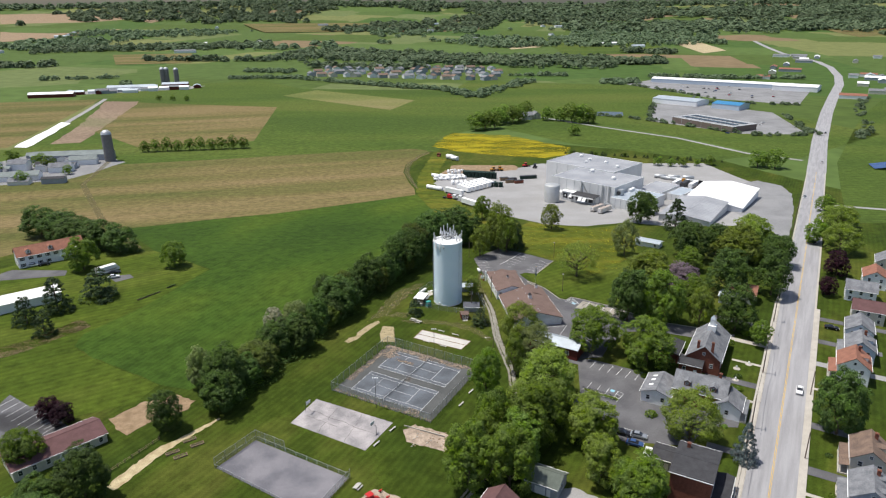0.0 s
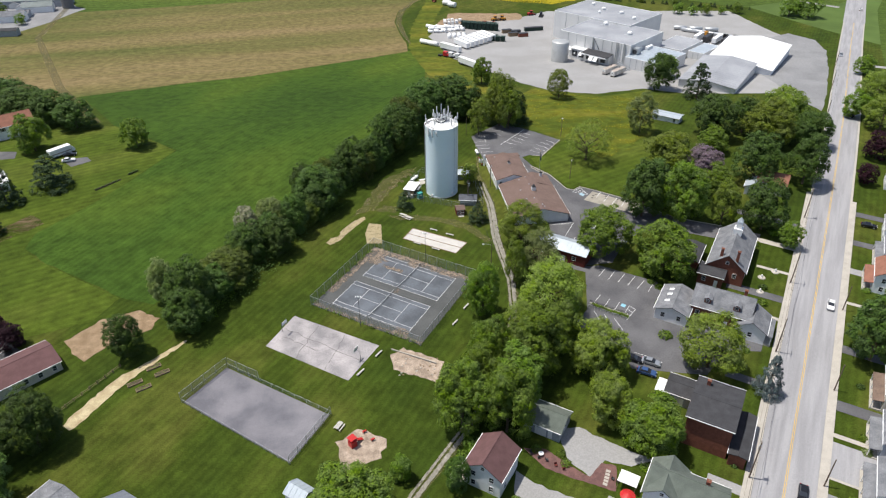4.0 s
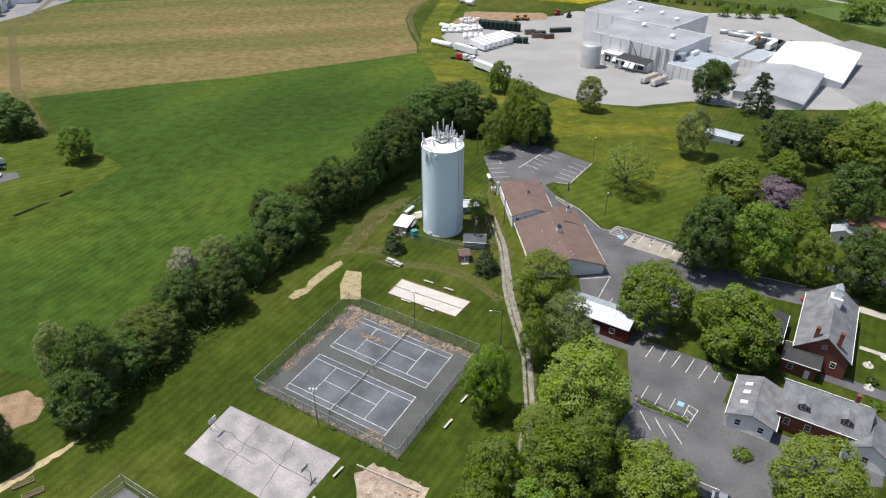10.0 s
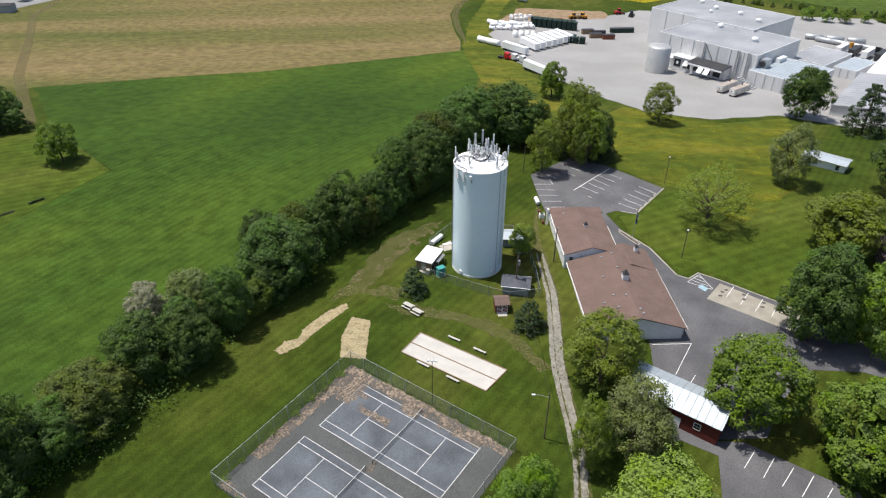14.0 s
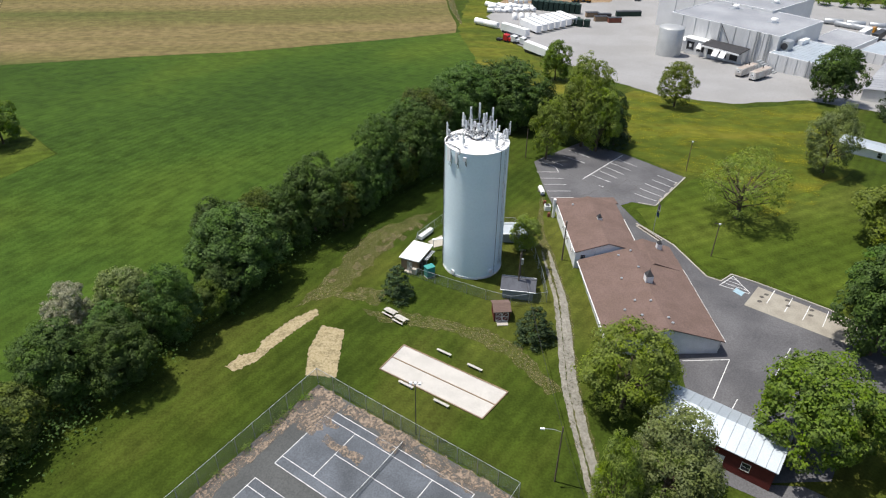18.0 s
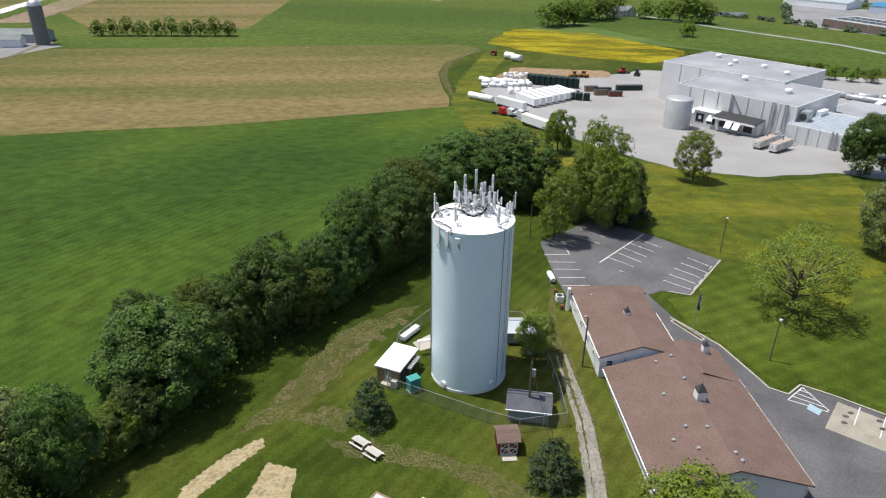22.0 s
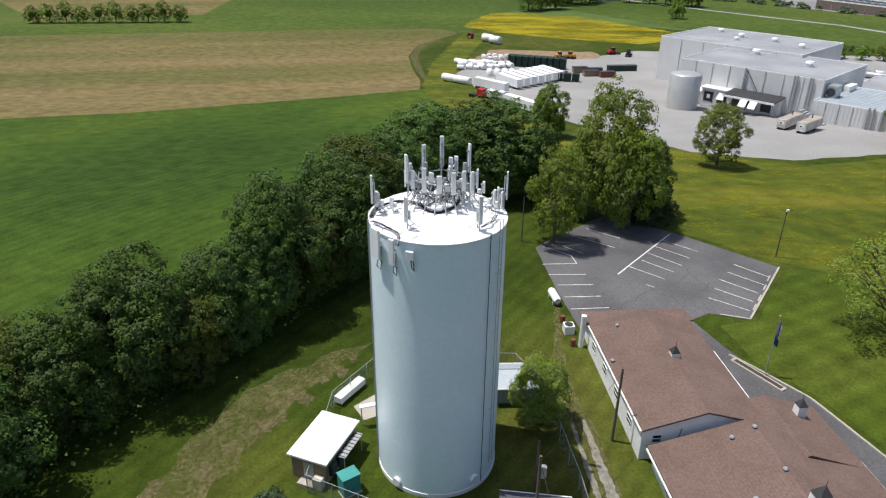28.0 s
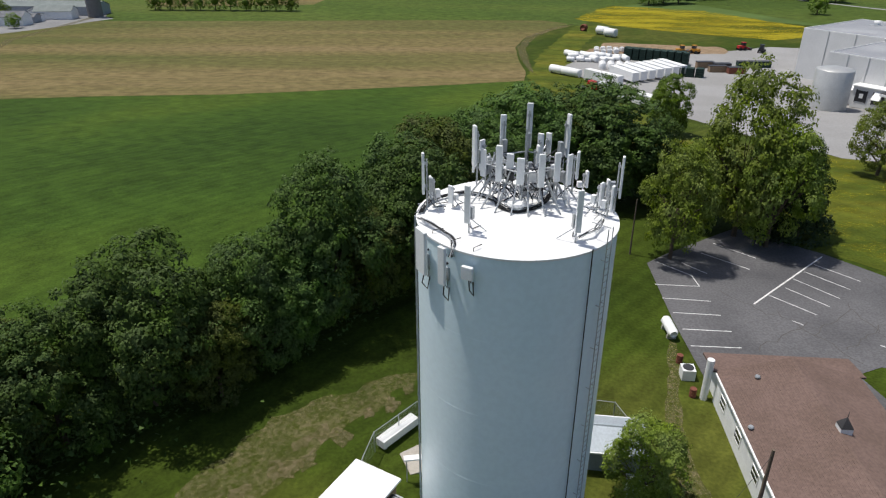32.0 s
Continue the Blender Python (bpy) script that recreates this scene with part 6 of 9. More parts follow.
wing = house(90.0, -7.5, RD, 11, 8.0, 3.2, 1.4, WHITESIDE, GREYROOF, "low white wing with a grey roof and skylights", 1)
for a in (-2.2, 0.8, 3.2):
    sk = part("skylight", prism(bmesh.new(), [(a - 0.45, 1.4), (a + 0.45, 1.4), (a + 0.45, 2.6), (a - 0.45, 2.6)], [4.2, 4.2, 3.75, 3.75], [4.4, 4.4, 3.98, 3.98]), WHITEPAINT, wing, "white-framed skylight")
    part("pane", prism(bmesh.new(), [(a - 0.35, 1.5), (a + 0.35, 1.5), (a + 0.35, 2.5), (a - 0.35, 2.5)], [4.37, 4.37, 4.02, 4.02], [4.39, 4.39, 4.05, 4.05]), PANEL, sk)
house(106.5, -16.5, RD, 8, 7.0, 3.4, 2.2, WHITESIDE, GREYROOF, "white-gabled wing with a grey roof", 1, porch=(-1, 1.6))
house(143.0, 52.5, -32, 9, 7, 4.0, 2.4, CREAM, REDROOF, "house with a reddish-brown roof among trees", 1)
house(136.5, 51.5, RD, 6, 5, 3.0, 1.2, WHITESIDE, METALROOF, "small white house wing with a pale roof", 1)
house(128.0, 114.5, -38, 11, 5.0, 2.4, 0.4, WHITESIDE, METALROOF, "low white mobile home", 1, category="mobile home", name="mobile_home")

# houses east of the road
EAST = [(59, 20, 10, 8, 5.4, 2.8, "CREAM", "TANROOF", 1), (44, 20, 10, 8.5, 5.2, 2.8, "GREYSIDE", "GREYROOF", 2), (30, 19.5, 10, 9, 5.0, 2.6, "WHITESIDE", "GREYROOF", 1), (7, 18, 12, 10, 5.0, 2.6, "WHITESIDE", "GREYROOF", 1),
        (-14, 21, 12, 9, 5.2, 2.8, "WHITESIDE", "GREYROOF", 0), (105, 17, 9.5, 8.5, 5.4, 3.0, "WHITESIDE", "REDROOF", 1), (119, 19, 10, 8, 4.8, 2.6, "BLUESIDE", "GREYROOF", 1)]
MATS = {"CREAM": CREAM, "GREYSIDE": GREYSIDE, "WHITESIDE": WHITESIDE, "BLUESIDE": BLUESIDE, "TANROOF": TANROOF, "GREYROOF": GREYROOF, "REDROOF": REDROOF, "PURPLEROOF": PURPLEROOF, "GREENROOF": GREENROOF}
WORDS = {"CREAM": "cream", "GREYSIDE": "grey", "WHITESIDE": "white", "BLUESIDE": "pale blue", "TANROOF": "tan", "GREYROOF": "grey", "REDROOF": "red-brown", "PURPLEROOF": "dark", "GREENROOF": "green-grey"}
for s, o, w, d, h, rise, wall, roof, dorm in EAST:
    x, y = on_road(s, o)
    house(x, y, RD, w, d, h, rise, MATS[wall], MATS[roof], "%s house with a %s roof facing the main road" % (WORDS[wall], WORDS[roof]), 2, dormers=dorm, porch=(1, 2.2), chim=(2.5, -1), group="houses along the road")
MORE = [(133, 19, "WHITESIDE", "GREYROOF"), (150, 22, "CREAM", "PURPLEROOF"), (168, 20, "WHITESIDE", "GREYROOF"), (52, 40, "BRICK", "TANROOF"), (30, 44, "WHITESIDE", "GREYROOF"), (108, 42, "WHITESIDE", "PURPLEROOF"),
        (75, 38, "CREAM", "GREYROOF"), (185, 25, "WHITESIDE", "REDROOF"), (205, 30, "CREAM", "GREYROOF"), (130, 45, "BLUESIDE", "GREYROOF"), (-35, 22, "CREAM", "GREYROOF")]
for s, o, wall, roof in MORE:
    x, y = on_road(s, o)
    house(x, y, RD if s % 2 else RD + 90, 10, 8, 4.6, 2.5, MATS.get(wall, BRICKRED), MATS[roof], "%s house with a %s roof east of the road" % (WORDS.get(wall, "brick"), WORDS[roof]), 2, group="houses along the road")

# works: two tall blocks, low wings and a white warehouse
def block(x, y, rz, w, d, h, wall, roof, label, name="factory_block", z=None, parapet=0.25, bays=7, category="factory"):
    t = empty(name, x, y, rz, z, label, category)
    part("wall", box(-w / 2, w / 2, -d / 2, d / 2, -5.0, h), wall, t)
    part("roof", box(-w / 2 + 0.15, w / 2 - 0.15, -d / 2 + 0.15, d / 2 - 0.15, h, h + 0.05), roof, t)
    for a in ((-w / 2, w / 2, -d / 2, -d / 2 + 0.2), (-w / 2, w / 2, d / 2 - 0.2, d / 2), (-w / 2, -w / 2 + 0.2, -d / 2 + 0.2, d / 2 - 0.2), (w / 2 - 0.2, w / 2, -d / 2 + 0.2, d / 2 - 0.2)):
        part("parapet", box(*a, h - 0.05, h + parapet), WHITEPAINT, t, "pale roof edge")
    for k in range(1, bays):
        xx = -w / 2 + k * w / bays
        part("downpipe", box(xx - 0.12, xx + 0.12, -d / 2 - 0.12, -d / 2, 0, h), GALV, t, "grey downpipe")
    return t


rz_w = -46
b1 = block(135.0, 232.2, rz_w, 44.5, 35, 11.0, INDWALL, INDROOF, "grey clad factory block with a flat grey roof", z=-5.2, bays=8)
b2 = block(142.6, 270.4, rz_w, 52, 37, 12.0, INDWALL, INDROOF, "taller grey factory block behind", z=-5.4, bays=6)


def roof_fan(parent, x, y, z, s=1.0):
    f = part("roof_fan", moved(lathe([(0.9 * s, 0), (0.9 * s, 0.8 * s), (1.25 * s, 0.9 * s), (1.0 * s, 1.4 * s), (0, 1.55 * s)], 14), x, y, z), WHITEPAINT, parent, "white roof fan")
    part("kerb_flashing", box(x - 1.9 * s, x + 1.9 * s, y - 1.9 * s, y + 1.9 * s, z - 0.05, z + 0.06), GALV, f, "grey flashing round the fan")


for x, y in ((-9.5, 9), (11, 0.5)):
    roof_fan(b1, x, y, 11.06, 1.15)
for x, y, k in ((-16, 9, 1.0), (-5, 3, 1.0), (8, 2, 1.0), (20, -4, 1.0), (-3, -5, 0.8)):
    roof_fan(b2, x, y, 12.06, k)
# wall seams and the loading dock
for k in range(44):
    xx = -22 + k
    part("cladding_rib", box(xx - 0.03, xx + 0.03, -17.525, -17.49, -1.0, 10.9), INDWALL, b1)
for k in range(36):
    yy = -17 + k
    part("cladding_rib", box(22.24, 22.275, yy - 0.03, yy + 0.03, 2, 10.9), INDWALL, b1)
dock = part("dock_house", box(-11.5, 12.5, -21.5, -17.6, -1.5, 4.2), INDWALL, b1, "projecting loading dock house")
part("dock_roof", box(-12, -3.2, -22.0, -17.6, 4.2, 4.45), WHITEPAINT, dock, "pale dock roof")
part("dock_canopy", prism(bmesh.new(), [(-3.0, -25.0), (12.8, -25.0), (12.8, -17.6), (-3.0, -17.6)], [3.7, 3.7, 4.5, 4.5], [4.0, 4.0, 4.8, 4.8]), DARKROOF, dock, "dark canopy over the loading dock")
part("canopy_fascia", box(-3.0, 12.8, -25.15, -25.0, 3.4, 4.0), WHITEPAINT, dock, "white canopy edge")
for xx in (-2.6, 2.4, 7.4, 12.4):
    part("canopy_post", tube((xx, -24.8, -1), (xx, -24.8, 3.6), 0.1, 0.1, 8), GALV, dock)
for xx in (-9.0, -4.6, 0.2, 4.8, 9.2):
    part("dock_door", box(xx - 1.3, xx + 1.3, -21.6, -21.45, 0.2, 3.2), DARKMETAL, dock, "dark dock door")
    for e in (-1.5, 1.35):
        part("dock_bumper", box(xx + e, xx + e + 0.15, -21.7, -21.45, 0.0, 3.4), DARKMETAL, dock)
part("dock_sign", box(-9.5, -8.5, -21.68, -21.6, 1.2, 2.4), WHITEPAINT, dock, "white panel in the dock door")
for xx, yy in ((-4.6, -21.6), (4.0, -25.2), (6.9, -25.2)):
    part("awning", moved(prism(bmesh.new(), [(-1.1, -1.7), (1.1, -1.7), (1.1, 0), (-1.1, 0)], [1.6, 1.6, 3.5, 3.5], [1.7, 1.7, 3.6, 3.6]), xx, yy, 0), WHITEPAINT, dock, "white dock awning")
part("awning", moved(prism(bmesh.new(), [(-1.6, -2.4), (1.6, -2.4), (1.6, 0), (-1.6, 0)], [2.4, 2.4, 3.3, 3.3], [2.5, 2.5, 3.4, 3.4]), -14, -17.6, 0), WHITEPAINT, b1, "white awning over a side door")
for xx in (-0.4, 14.2, 15.0, 18.6, 19.3):
    part("duct", tube((xx, -18.0, -1), (xx, -18.0, 11.4), 0.28, 0.28, 10), GALV, b1, "steel duct up the wall")
part("brace_pipe", path_tube([(0.2, -17.9, 10.6), (4.2, -17.9, 5.0)], 0.12), DARKMETAL, b1, "dark slanting pipe")
part("air_unit", box(22.5, 25.3, -15.5, -11.5, 6.0, 9.6), GALV, b1, "round-fan cooling unit")
part("fan_grille", moved(tube((0, 0, 0), (0, -0.25, 0), 1.2, 1.2, 20), 23.9, -15.5, 7.8), DARKMETAL, b1, "dark round fan grille")
part("air_unit", box(23.5, 25.2, -4, 2, 6.3, 7.9), WHITEPAINT, b1, "white roof air unit")
b3 = block(151.5, 203.0, rz_w, 21, 27, 6.2, INDWALL, METALROOF, "low wing of the factory with a pale ribbed roof", bays=6, z=-5.2)
for k in range(14):
    part("roof_rib", box(-10.3, 10.3, -13 + k * 1.95, -12.9 + k * 1.95, 6.25, 6.33), METALROOF, b3)
for k in range(20):
    part("cladding_rib", box(-10 + k - 0.03, -10 + k + 0.03, -13.56, -13.49, -1.0, 6.1), INDWALL, b3)
for xx in (4.0, 5.2, 7.5):
    part("duct", tube((xx, -14.0, -1), (xx, -14.0, 7.0), 0.3, 0.3, 10), GALV, b3, "steel duct up the wall")
for k in range(9):
    part("ramp_step", box(-12.5 + k * 0.9, -11.7 + k * 0.9, -17.5, -14.5, -1.0, 3.6 - k * 0.38), GALV, b3, "steel stair at the loading bay")
block(174.5, 232.0, rz_w, 16, 26, 5.0, INDWALL, INDROOF, "low service wing of the factory", bays=4, z=-6.5)
block(186.0, 224.0, rz_w, 9, 20, 4.0, INDWALL, METALROOF, "narrow service shed with a pale roof", "service_shed", bays=3, z=-6.5)
metal_building(205.5, 210.5, 31 + 23, 52, 33, 5.0, 2.4, WHITESIDE, WHITEPAINT, "white warehouse with a bright white roof", 3.2, "warehouse", "warehouse", 0.5)
metal_building(173.5, 173.5, 54, 44, 26, 4.6, 1.6, INDWALL, INDROOF, "long grey warehouse with a dull grey roof", 2.6, "warehouse", "warehouse", 0.4)


# ---- park: courts, fences, benches ----
CU, CV = Vector((0.857, -0.515)), Vector((0.515, 0.857))


def court_pt(u, v):
    p = Vector((-0.2, 0.1)) + CU * u + CV * v
    return (p.x, p.y)


def court_rect(u0, u1, v0, v1):
    return [court_pt(u0, v0), court_pt(u1, v0), court_pt(u1, v1), court_pt(u0, v1)]


def fence(pts, h, label, name="fence", spacing=3.0, closed=True, wire=None, gap=()):
    """Chain-link fence along pts: posts, top rail and wire, one of each to a bay."""
    x0, y0 = pts[0]
    t = empty(name, x0, y0, 0, g(y0), label, "fence")
    base = Vector((x0, y0, g(y0)))
    n = len(pts) if closed else len(pts) - 1
    for i in range(n):
        if i in gap:
            continue
        a, b = Vector(pts[i]), Vector(pts[(i + 1) % len(pts)])
        k = max(1, round((b - a).length / spacing))
        for j in range(k):
            p, q = a.lerp(b, j / k), a.lerp(b, (j + 1) / k)
            pz, qz = g(p.y), g(q.y)
            P, Q = Vector((p.x, p.y, pz)) - base, Vector((q.x, q.y, qz)) - base
            up = Vector((0, 0, h))
            part("post", tube(P - Vector((0, 0, 0.2)), P + up + Vector((0, 0, 0.05)), 0.045, 0.045, 6), GALV, t)
            bm = bmesh.new()
            side = (Q - P).cross(Vector((0, 0, 1))).normalized() * 0.012
            prism_v = [bm.verts.new(c) for c in (P + side, Q + side, Q + up + side, P + up + side)]
            bm.faces.new(prism_v)
            part("wire_panel", bm, wire or WIRE, t)
            part("top_rail", tube(P + up, Q + up, 0.03, 0.03, 6), GALV, t)
        e = b if not closed and i == n - 1 else None
        if e is not None:
            E = Vector((e.x, e.y, g(e.y))) - base
            part("post", tube(E - Vector((0, 0, 0.2)), E + Vector((0, 0, h)), 0.045, 0.045, 6), GALV, t)
    return t


sheet("tennis_court", court_rect(-4.5, 28.8, -3.0, 27.4), COURT, 0.07, "dark worn asphalt tennis court", category="court")
RUBBLE = patch_mat("court_rubble", (0.34, 0.26, 0.195), (0.15, 0.130, 0.110), 0.55, 0.52, soft=0.12)
for k, (u0, u1, v0, v1, s) in enumerate(((-4.4, 1.5, 20, 27.3, 1), (1.5, 14, 25.4, 27.3, 2), (14, 28.6, 25.6, 27.3, 3), (-4.4, -2.4, 4, 20, 4), (-1, 3, 22.4, 23.4, 5), (-4.4, 12, -2.9, -1.8, 6), (12, 28.6, -2.9, -2.0, 7), (9.0, 12, 24, 26, 8), (3, 9.5, 20.0, 21.2, 9), (16, 24, 24.6, 26.0, 10), (12, 13, 11.6, 13.4, 11), (20, 24, -2.0, 0.2, 12))):
    sheet("bare_patch", wobble(court_rect(u0, u1, v0, v1), 0.35, 0.8, s), RUBBLE, 0.096 + 0.001 * k, "crumbled brown edge of the court", category="soil")
PLAY = surf("court_playing_area", (0.132, 0.146, 0.168), 0.85, 0.22, 0.16, 30, 0.05, tint=(0.078, 0.086, 0.098), detail=9)
for u, v in ((0, 0), (0.4, 13.95)):
    sheet("playing_area", court_rect(u, u + 23.77, v, v + 10.97), PLAY, 0.088, "grey-blue playing area", category="court")
    lines = [(0, 0, 23.77, 0), (0, 10.97, 23.77, 10.97), (0, 0, 0, 10.97), (23.77, 0, 23.77, 10.97), (0, 1.37, 23.77, 1.37), (0, 9.6, 23.77, 9.6), (5.48, 1.37, 5.48, 9.6), (18.29, 1.37, 18.29, 9.6), (5.48, 5.485, 18.29, 5.485)]
    for a, b, c, d in lines:
        sheet("court_line", line(court_pt(u + a, v + b), court_pt(u + c, v + d), 0.09), PAINT, 0.094, "white court line", category="line")
    n = empty("tennis_net", *court_pt(u + 11.885, v + 5.485), -31, None, "sagging tennis net on two posts", "net")
    for s in (-1, 1):
        part("post", tube((0, s * 6.4, 0), (0, s * 6.4, 1.12), 0.05, 0.05, 8), DARKMETAL, n)
    bm = bmesh.new()
    vs = []
    for k in range(13):
        y = -6.4 + k * 12.8 / 12
        z = 0.95 - 0.22 * (1 - (y / 6.4) ** 2)
        vs.append((bm.verts.new((0, y, 0.1)), bm.verts.new((0, y, z))))
    for a, b in zip(vs, vs[1:]):
        bm.faces.new((a[0], b[0], b[1], a[1]))
    part("mesh", bm, NETMESH, n)
    part("tape", path_tube([(0, -6.4 + k * 1.0667, 0.96 - 0.22 * (1 - ((-6.4 + k * 1.0667) / 6.4) ** 2)) for k in range(13)], 0.035, 5), WHITEPAINT, n, "white net tape")
fence(court_rect(-4.7, 29.0, -3.2, 27.6), 3.0, "tall grey chain-link fence round the tennis courts", "court_fence")
for k in range(26):
    rnd = random.Random(k)
    u, v = (-4.3 + rnd.uniform(-0.2, 0.3), rnd.uniform(-2, 26)) if k % 2 else (rnd.uniform(-3, 28), -3.0 + rnd.uniform(-0.2, 0.2))
    c = np.random.default_rng(k).normal(size=(60, 3)) * np.array([0.35, 0.35, 0.25]) + np.array([0, 0, 0.3])
    me = quads_mesh("weed", c, np.tile([0.2, 0.1, 1.0], (60, 1)), np.full(60, 0.10), LEAF_MID, np.random.default_rng(k))
    ob = new("weed", me)
    ob.location = (*court_pt(u, v), g(court_pt(u, v)[1]))
    tagged(ob, "green weeds growing along the court fence", "weed", "fence weeds", "stuff")

BB = [(-9.8, -4.5), (12.7, -16.9), (5.8, -28.3), (-15.4, -15.6)]
sheet("basketball_court", BB, OLDCOURT, 0.07, "pale worn asphalt basketball court with cracks", category="court")
CRACK = surf("crack_tar", (0.10, 0.095, 0.09), 0.9, 0.2, 2, 8)
for k, (a, b) in enumerate((((-12, -9), (8.5, -22)), ((-3, -8.5), (-7.5, -20)), ((4, -12.5), (0, -24.5)), ((-11.5, -12.5), (-2.5, -17.8)))):
    mid = [(a[0] + (b[0] - a[0]) * f + random.Random(k * 9 + i).uniform(-0.3, 0.3), a[1] + (b[1] - a[1]) * f + random.Random(k * 7 + i).uniform(-0.3, 0.3)) for i, f in enumerate(np.linspace(0, 1, 12))]
    sheet("crack", band(mid, 0.1), CRACK, 0.076 + 0.001 * k, "dark crack in the asphalt", category="crack")


def hoop(x, y, rz):
    t = empty("basketball_hoop", x, y, rz, None, "basketball hoop with a white backboard on a dark post", "hoop")
    part("post", tube((0, 0, -0.2), (0, 0, 2.9), 0.07, 0.06, 8), DARKMETAL, t)
    part("arm", tube((0, 0, 2.8), (1.1, 0, 3.2), 0.05, 0.05, 8), DARKMETAL, t)
    part("backboard", box(1.1, 1.15, -0.9, 0.9, 2.85, 3.9), WHITEPAINT, t, "white backboard")
    bm = bmesh.new()
    path_tube([(1.15 + 0.25 + 0.225 * math.cos(a), 0.225 * math.sin(a), 3.05) for a in np.linspace(0, math.tau, 13)], 0.018, 5, bm)
    part("rim", bm, REDPAINT, t, "orange-red rim")


hoop(-12.0, -10.4, -30)
hoop(8.4, -22.0, 150)

RK = [(-23.5, -22.5), (2.35, -38.4), (-4.75, -50.8), (-31.0, -33.0)]
sheet("roller_court", RK, RINK, 0.07, "smooth grey asphalt court", category="court")
fence([(-23.4, -22.2), (2.7, -38.3), (-4.7, -51.2), (-31.4, -33.0)], 1.2, "low chain-link fence round the grey court", "court_fence", 3.4)
fence([(-23.4, -22.2), (-15, -27.2)], 3.0, "tall end panel of chain-link fence", "fence", 3.0, False)
fence([(-31.4, -33.0), (-23.4, -22.2)], 3.0, "tall end panel of chain-link fence", "fence", 3.0, False)
fence([(2.7, -38.3), (-4.7, -51.2)], 2.6, "tall end panel of chain-link fence", "fence", 3.0, False)

# shuffleboard strip with its border and seats
SP = [(21.68, 35.06), (37.84, 26.32), (34.16, 21.05), (18.61, 29.63)]
PALE = surf("shuffleboard_concrete", (0.53, 0.505, 0.47), 0.9, 0.12, 0.5, 16, 0.05)
sheet("bocce_court", SP, PALE, 0.09, "pale bocce court surface", category="court")
for a, b in zip(SP, SP[1:] + SP[:1]):
    sheet("border_board", line(a, b, 0.16), TIMBER, 0.2, "low timber border board", category="border", thick=0.15)
sheet("divider_board", line((20.15, 32.3), (36.0, 23.7), 0.14), TIMBER, 0.2, "low timber divider board", category="border", thick=0.15)


def bench(x, y, rz, length=2.6, label="pale weathered wooden bench"):
    t = empty("bench", x, y, rz, None, label + " on the park grass", "bench", "park benches")
    for k in range(2):
        part("slat", box(-length / 2, length / 2, -0.2 + k * 0.21, -0.01 + k * 0.21, 0.42, 0.47), PALE, t)
    for s in (-1, 1):
        part("leg", box(s * length * 0.38 - 0.05, s * length * 0.38 + 0.05, -0.18, 0.18, -0.1, 0.42), GALV, t)


def picnic_table(x, y, rz):
    t = empty("picnic_table", x, y, rz, None, "pale picnic table with bench seats on the grass", "picnic table", "picnic tables")
    for k in range(5):
        part("top_board", box(-1.1, 1.1, -0.4 + k * 0.162, -0.26 + k * 0.162, 0.72, 0.76), PALE, t)
    for s in (-1, 1):
        part("seat_board", box(-1.1, 1.1, s * 0.75 - 0.13, s * 0.75 + 0.13, 0.42, 0.46), PALE, t)
        part("frame", box(s * 0.8 - 0.04, s * 0.8 + 0.04, -0.8, 0.8, 0.36, 0.42), GALV, t)
        for q in (-1, 1):
            part("leg", tube((s * 0.8, q * 0.7, -0.05), (s * 0.8, q * 0.25, 0.72), 0.03, 0.03, 6), GALV, t)


for x, y, r in ((28.1, 33.6, -30), (32.9, 30.7, -30), (22.9, 26.5, -30), (28.3, 23.3, -30), (35.3, -3.4, 55), (32.0, -9.6, 55), (12.7, -20.0, 55), (8.6, -26.0, 55)):
    bench(x, y, r)
picnic_table(18.6, 42.4, -35)
picnic_table(20.5, 40.7, -35)
picnic_table(4.8, -42.0, 60)

# light poles
def light_pole(x, y, h, label, heads=3, wood=False, rz=0, arm=0.0):
    t = empty("light_pole", x, y, rz, None, label, "light pole")
    part("pole", tube((0, 0, -0.3), (0, 0, h), 0.11 if wood else 0.07, 0.08 if wood else 0.05, 8), WOODPOLE if wood else DARKMETAL, t)
    if arm:
        part("arm", path_tube([(0, 0, h - 0.9), (-arm * 0.5, 0, h - 0.5), (-arm, 0, h - 0.45)], 0.035), GALV, t)
        part("lamp", box(-arm - 0.5, -arm + 0.05, -0.12, 0.12, h - 0.55, h - 0.4), PANEL, t, "grey lamp head")
    for k in range(heads):
        o = (k - (heads - 1) / 2) * 0.6
        part("lamp", box(o - 0.16, o + 0.16, -0.3, 0.02, h - 0.15, h + 0.12), PANEL, t, "grey floodlight")
    if heads:
        part("crossbar", tube((-0.9, 0, h), (0.9, 0, h), 0.035, 0.035, 6), DARKMETAL, t)
    return t


light_pole(25.2, 17.8, 9.7, "dark court light pole with floodlights", 3)
light_pole(7.8, -9.7, 9.8, "dark court light pole with floodlights", 3)
light_pole(76.7, 63.5, 7.2, "wooden lamp pole on the grass", 1, True)
light_pole(80.6, 99.5, 7.5, "wooden lamp pole beside the car park", 1, True)
light_pole(43.6, 103.6, 7.5, "wooden lamp pole beside the car park", 0, True)
light_pole(43.5, 11.6, 10.0, "wooden pole with a street lamp beside the track", 0, True, 0, 2.2)
light_pole(97.5, 47.0, 7.5, "wooden lamp pole at the bays", 1, True)


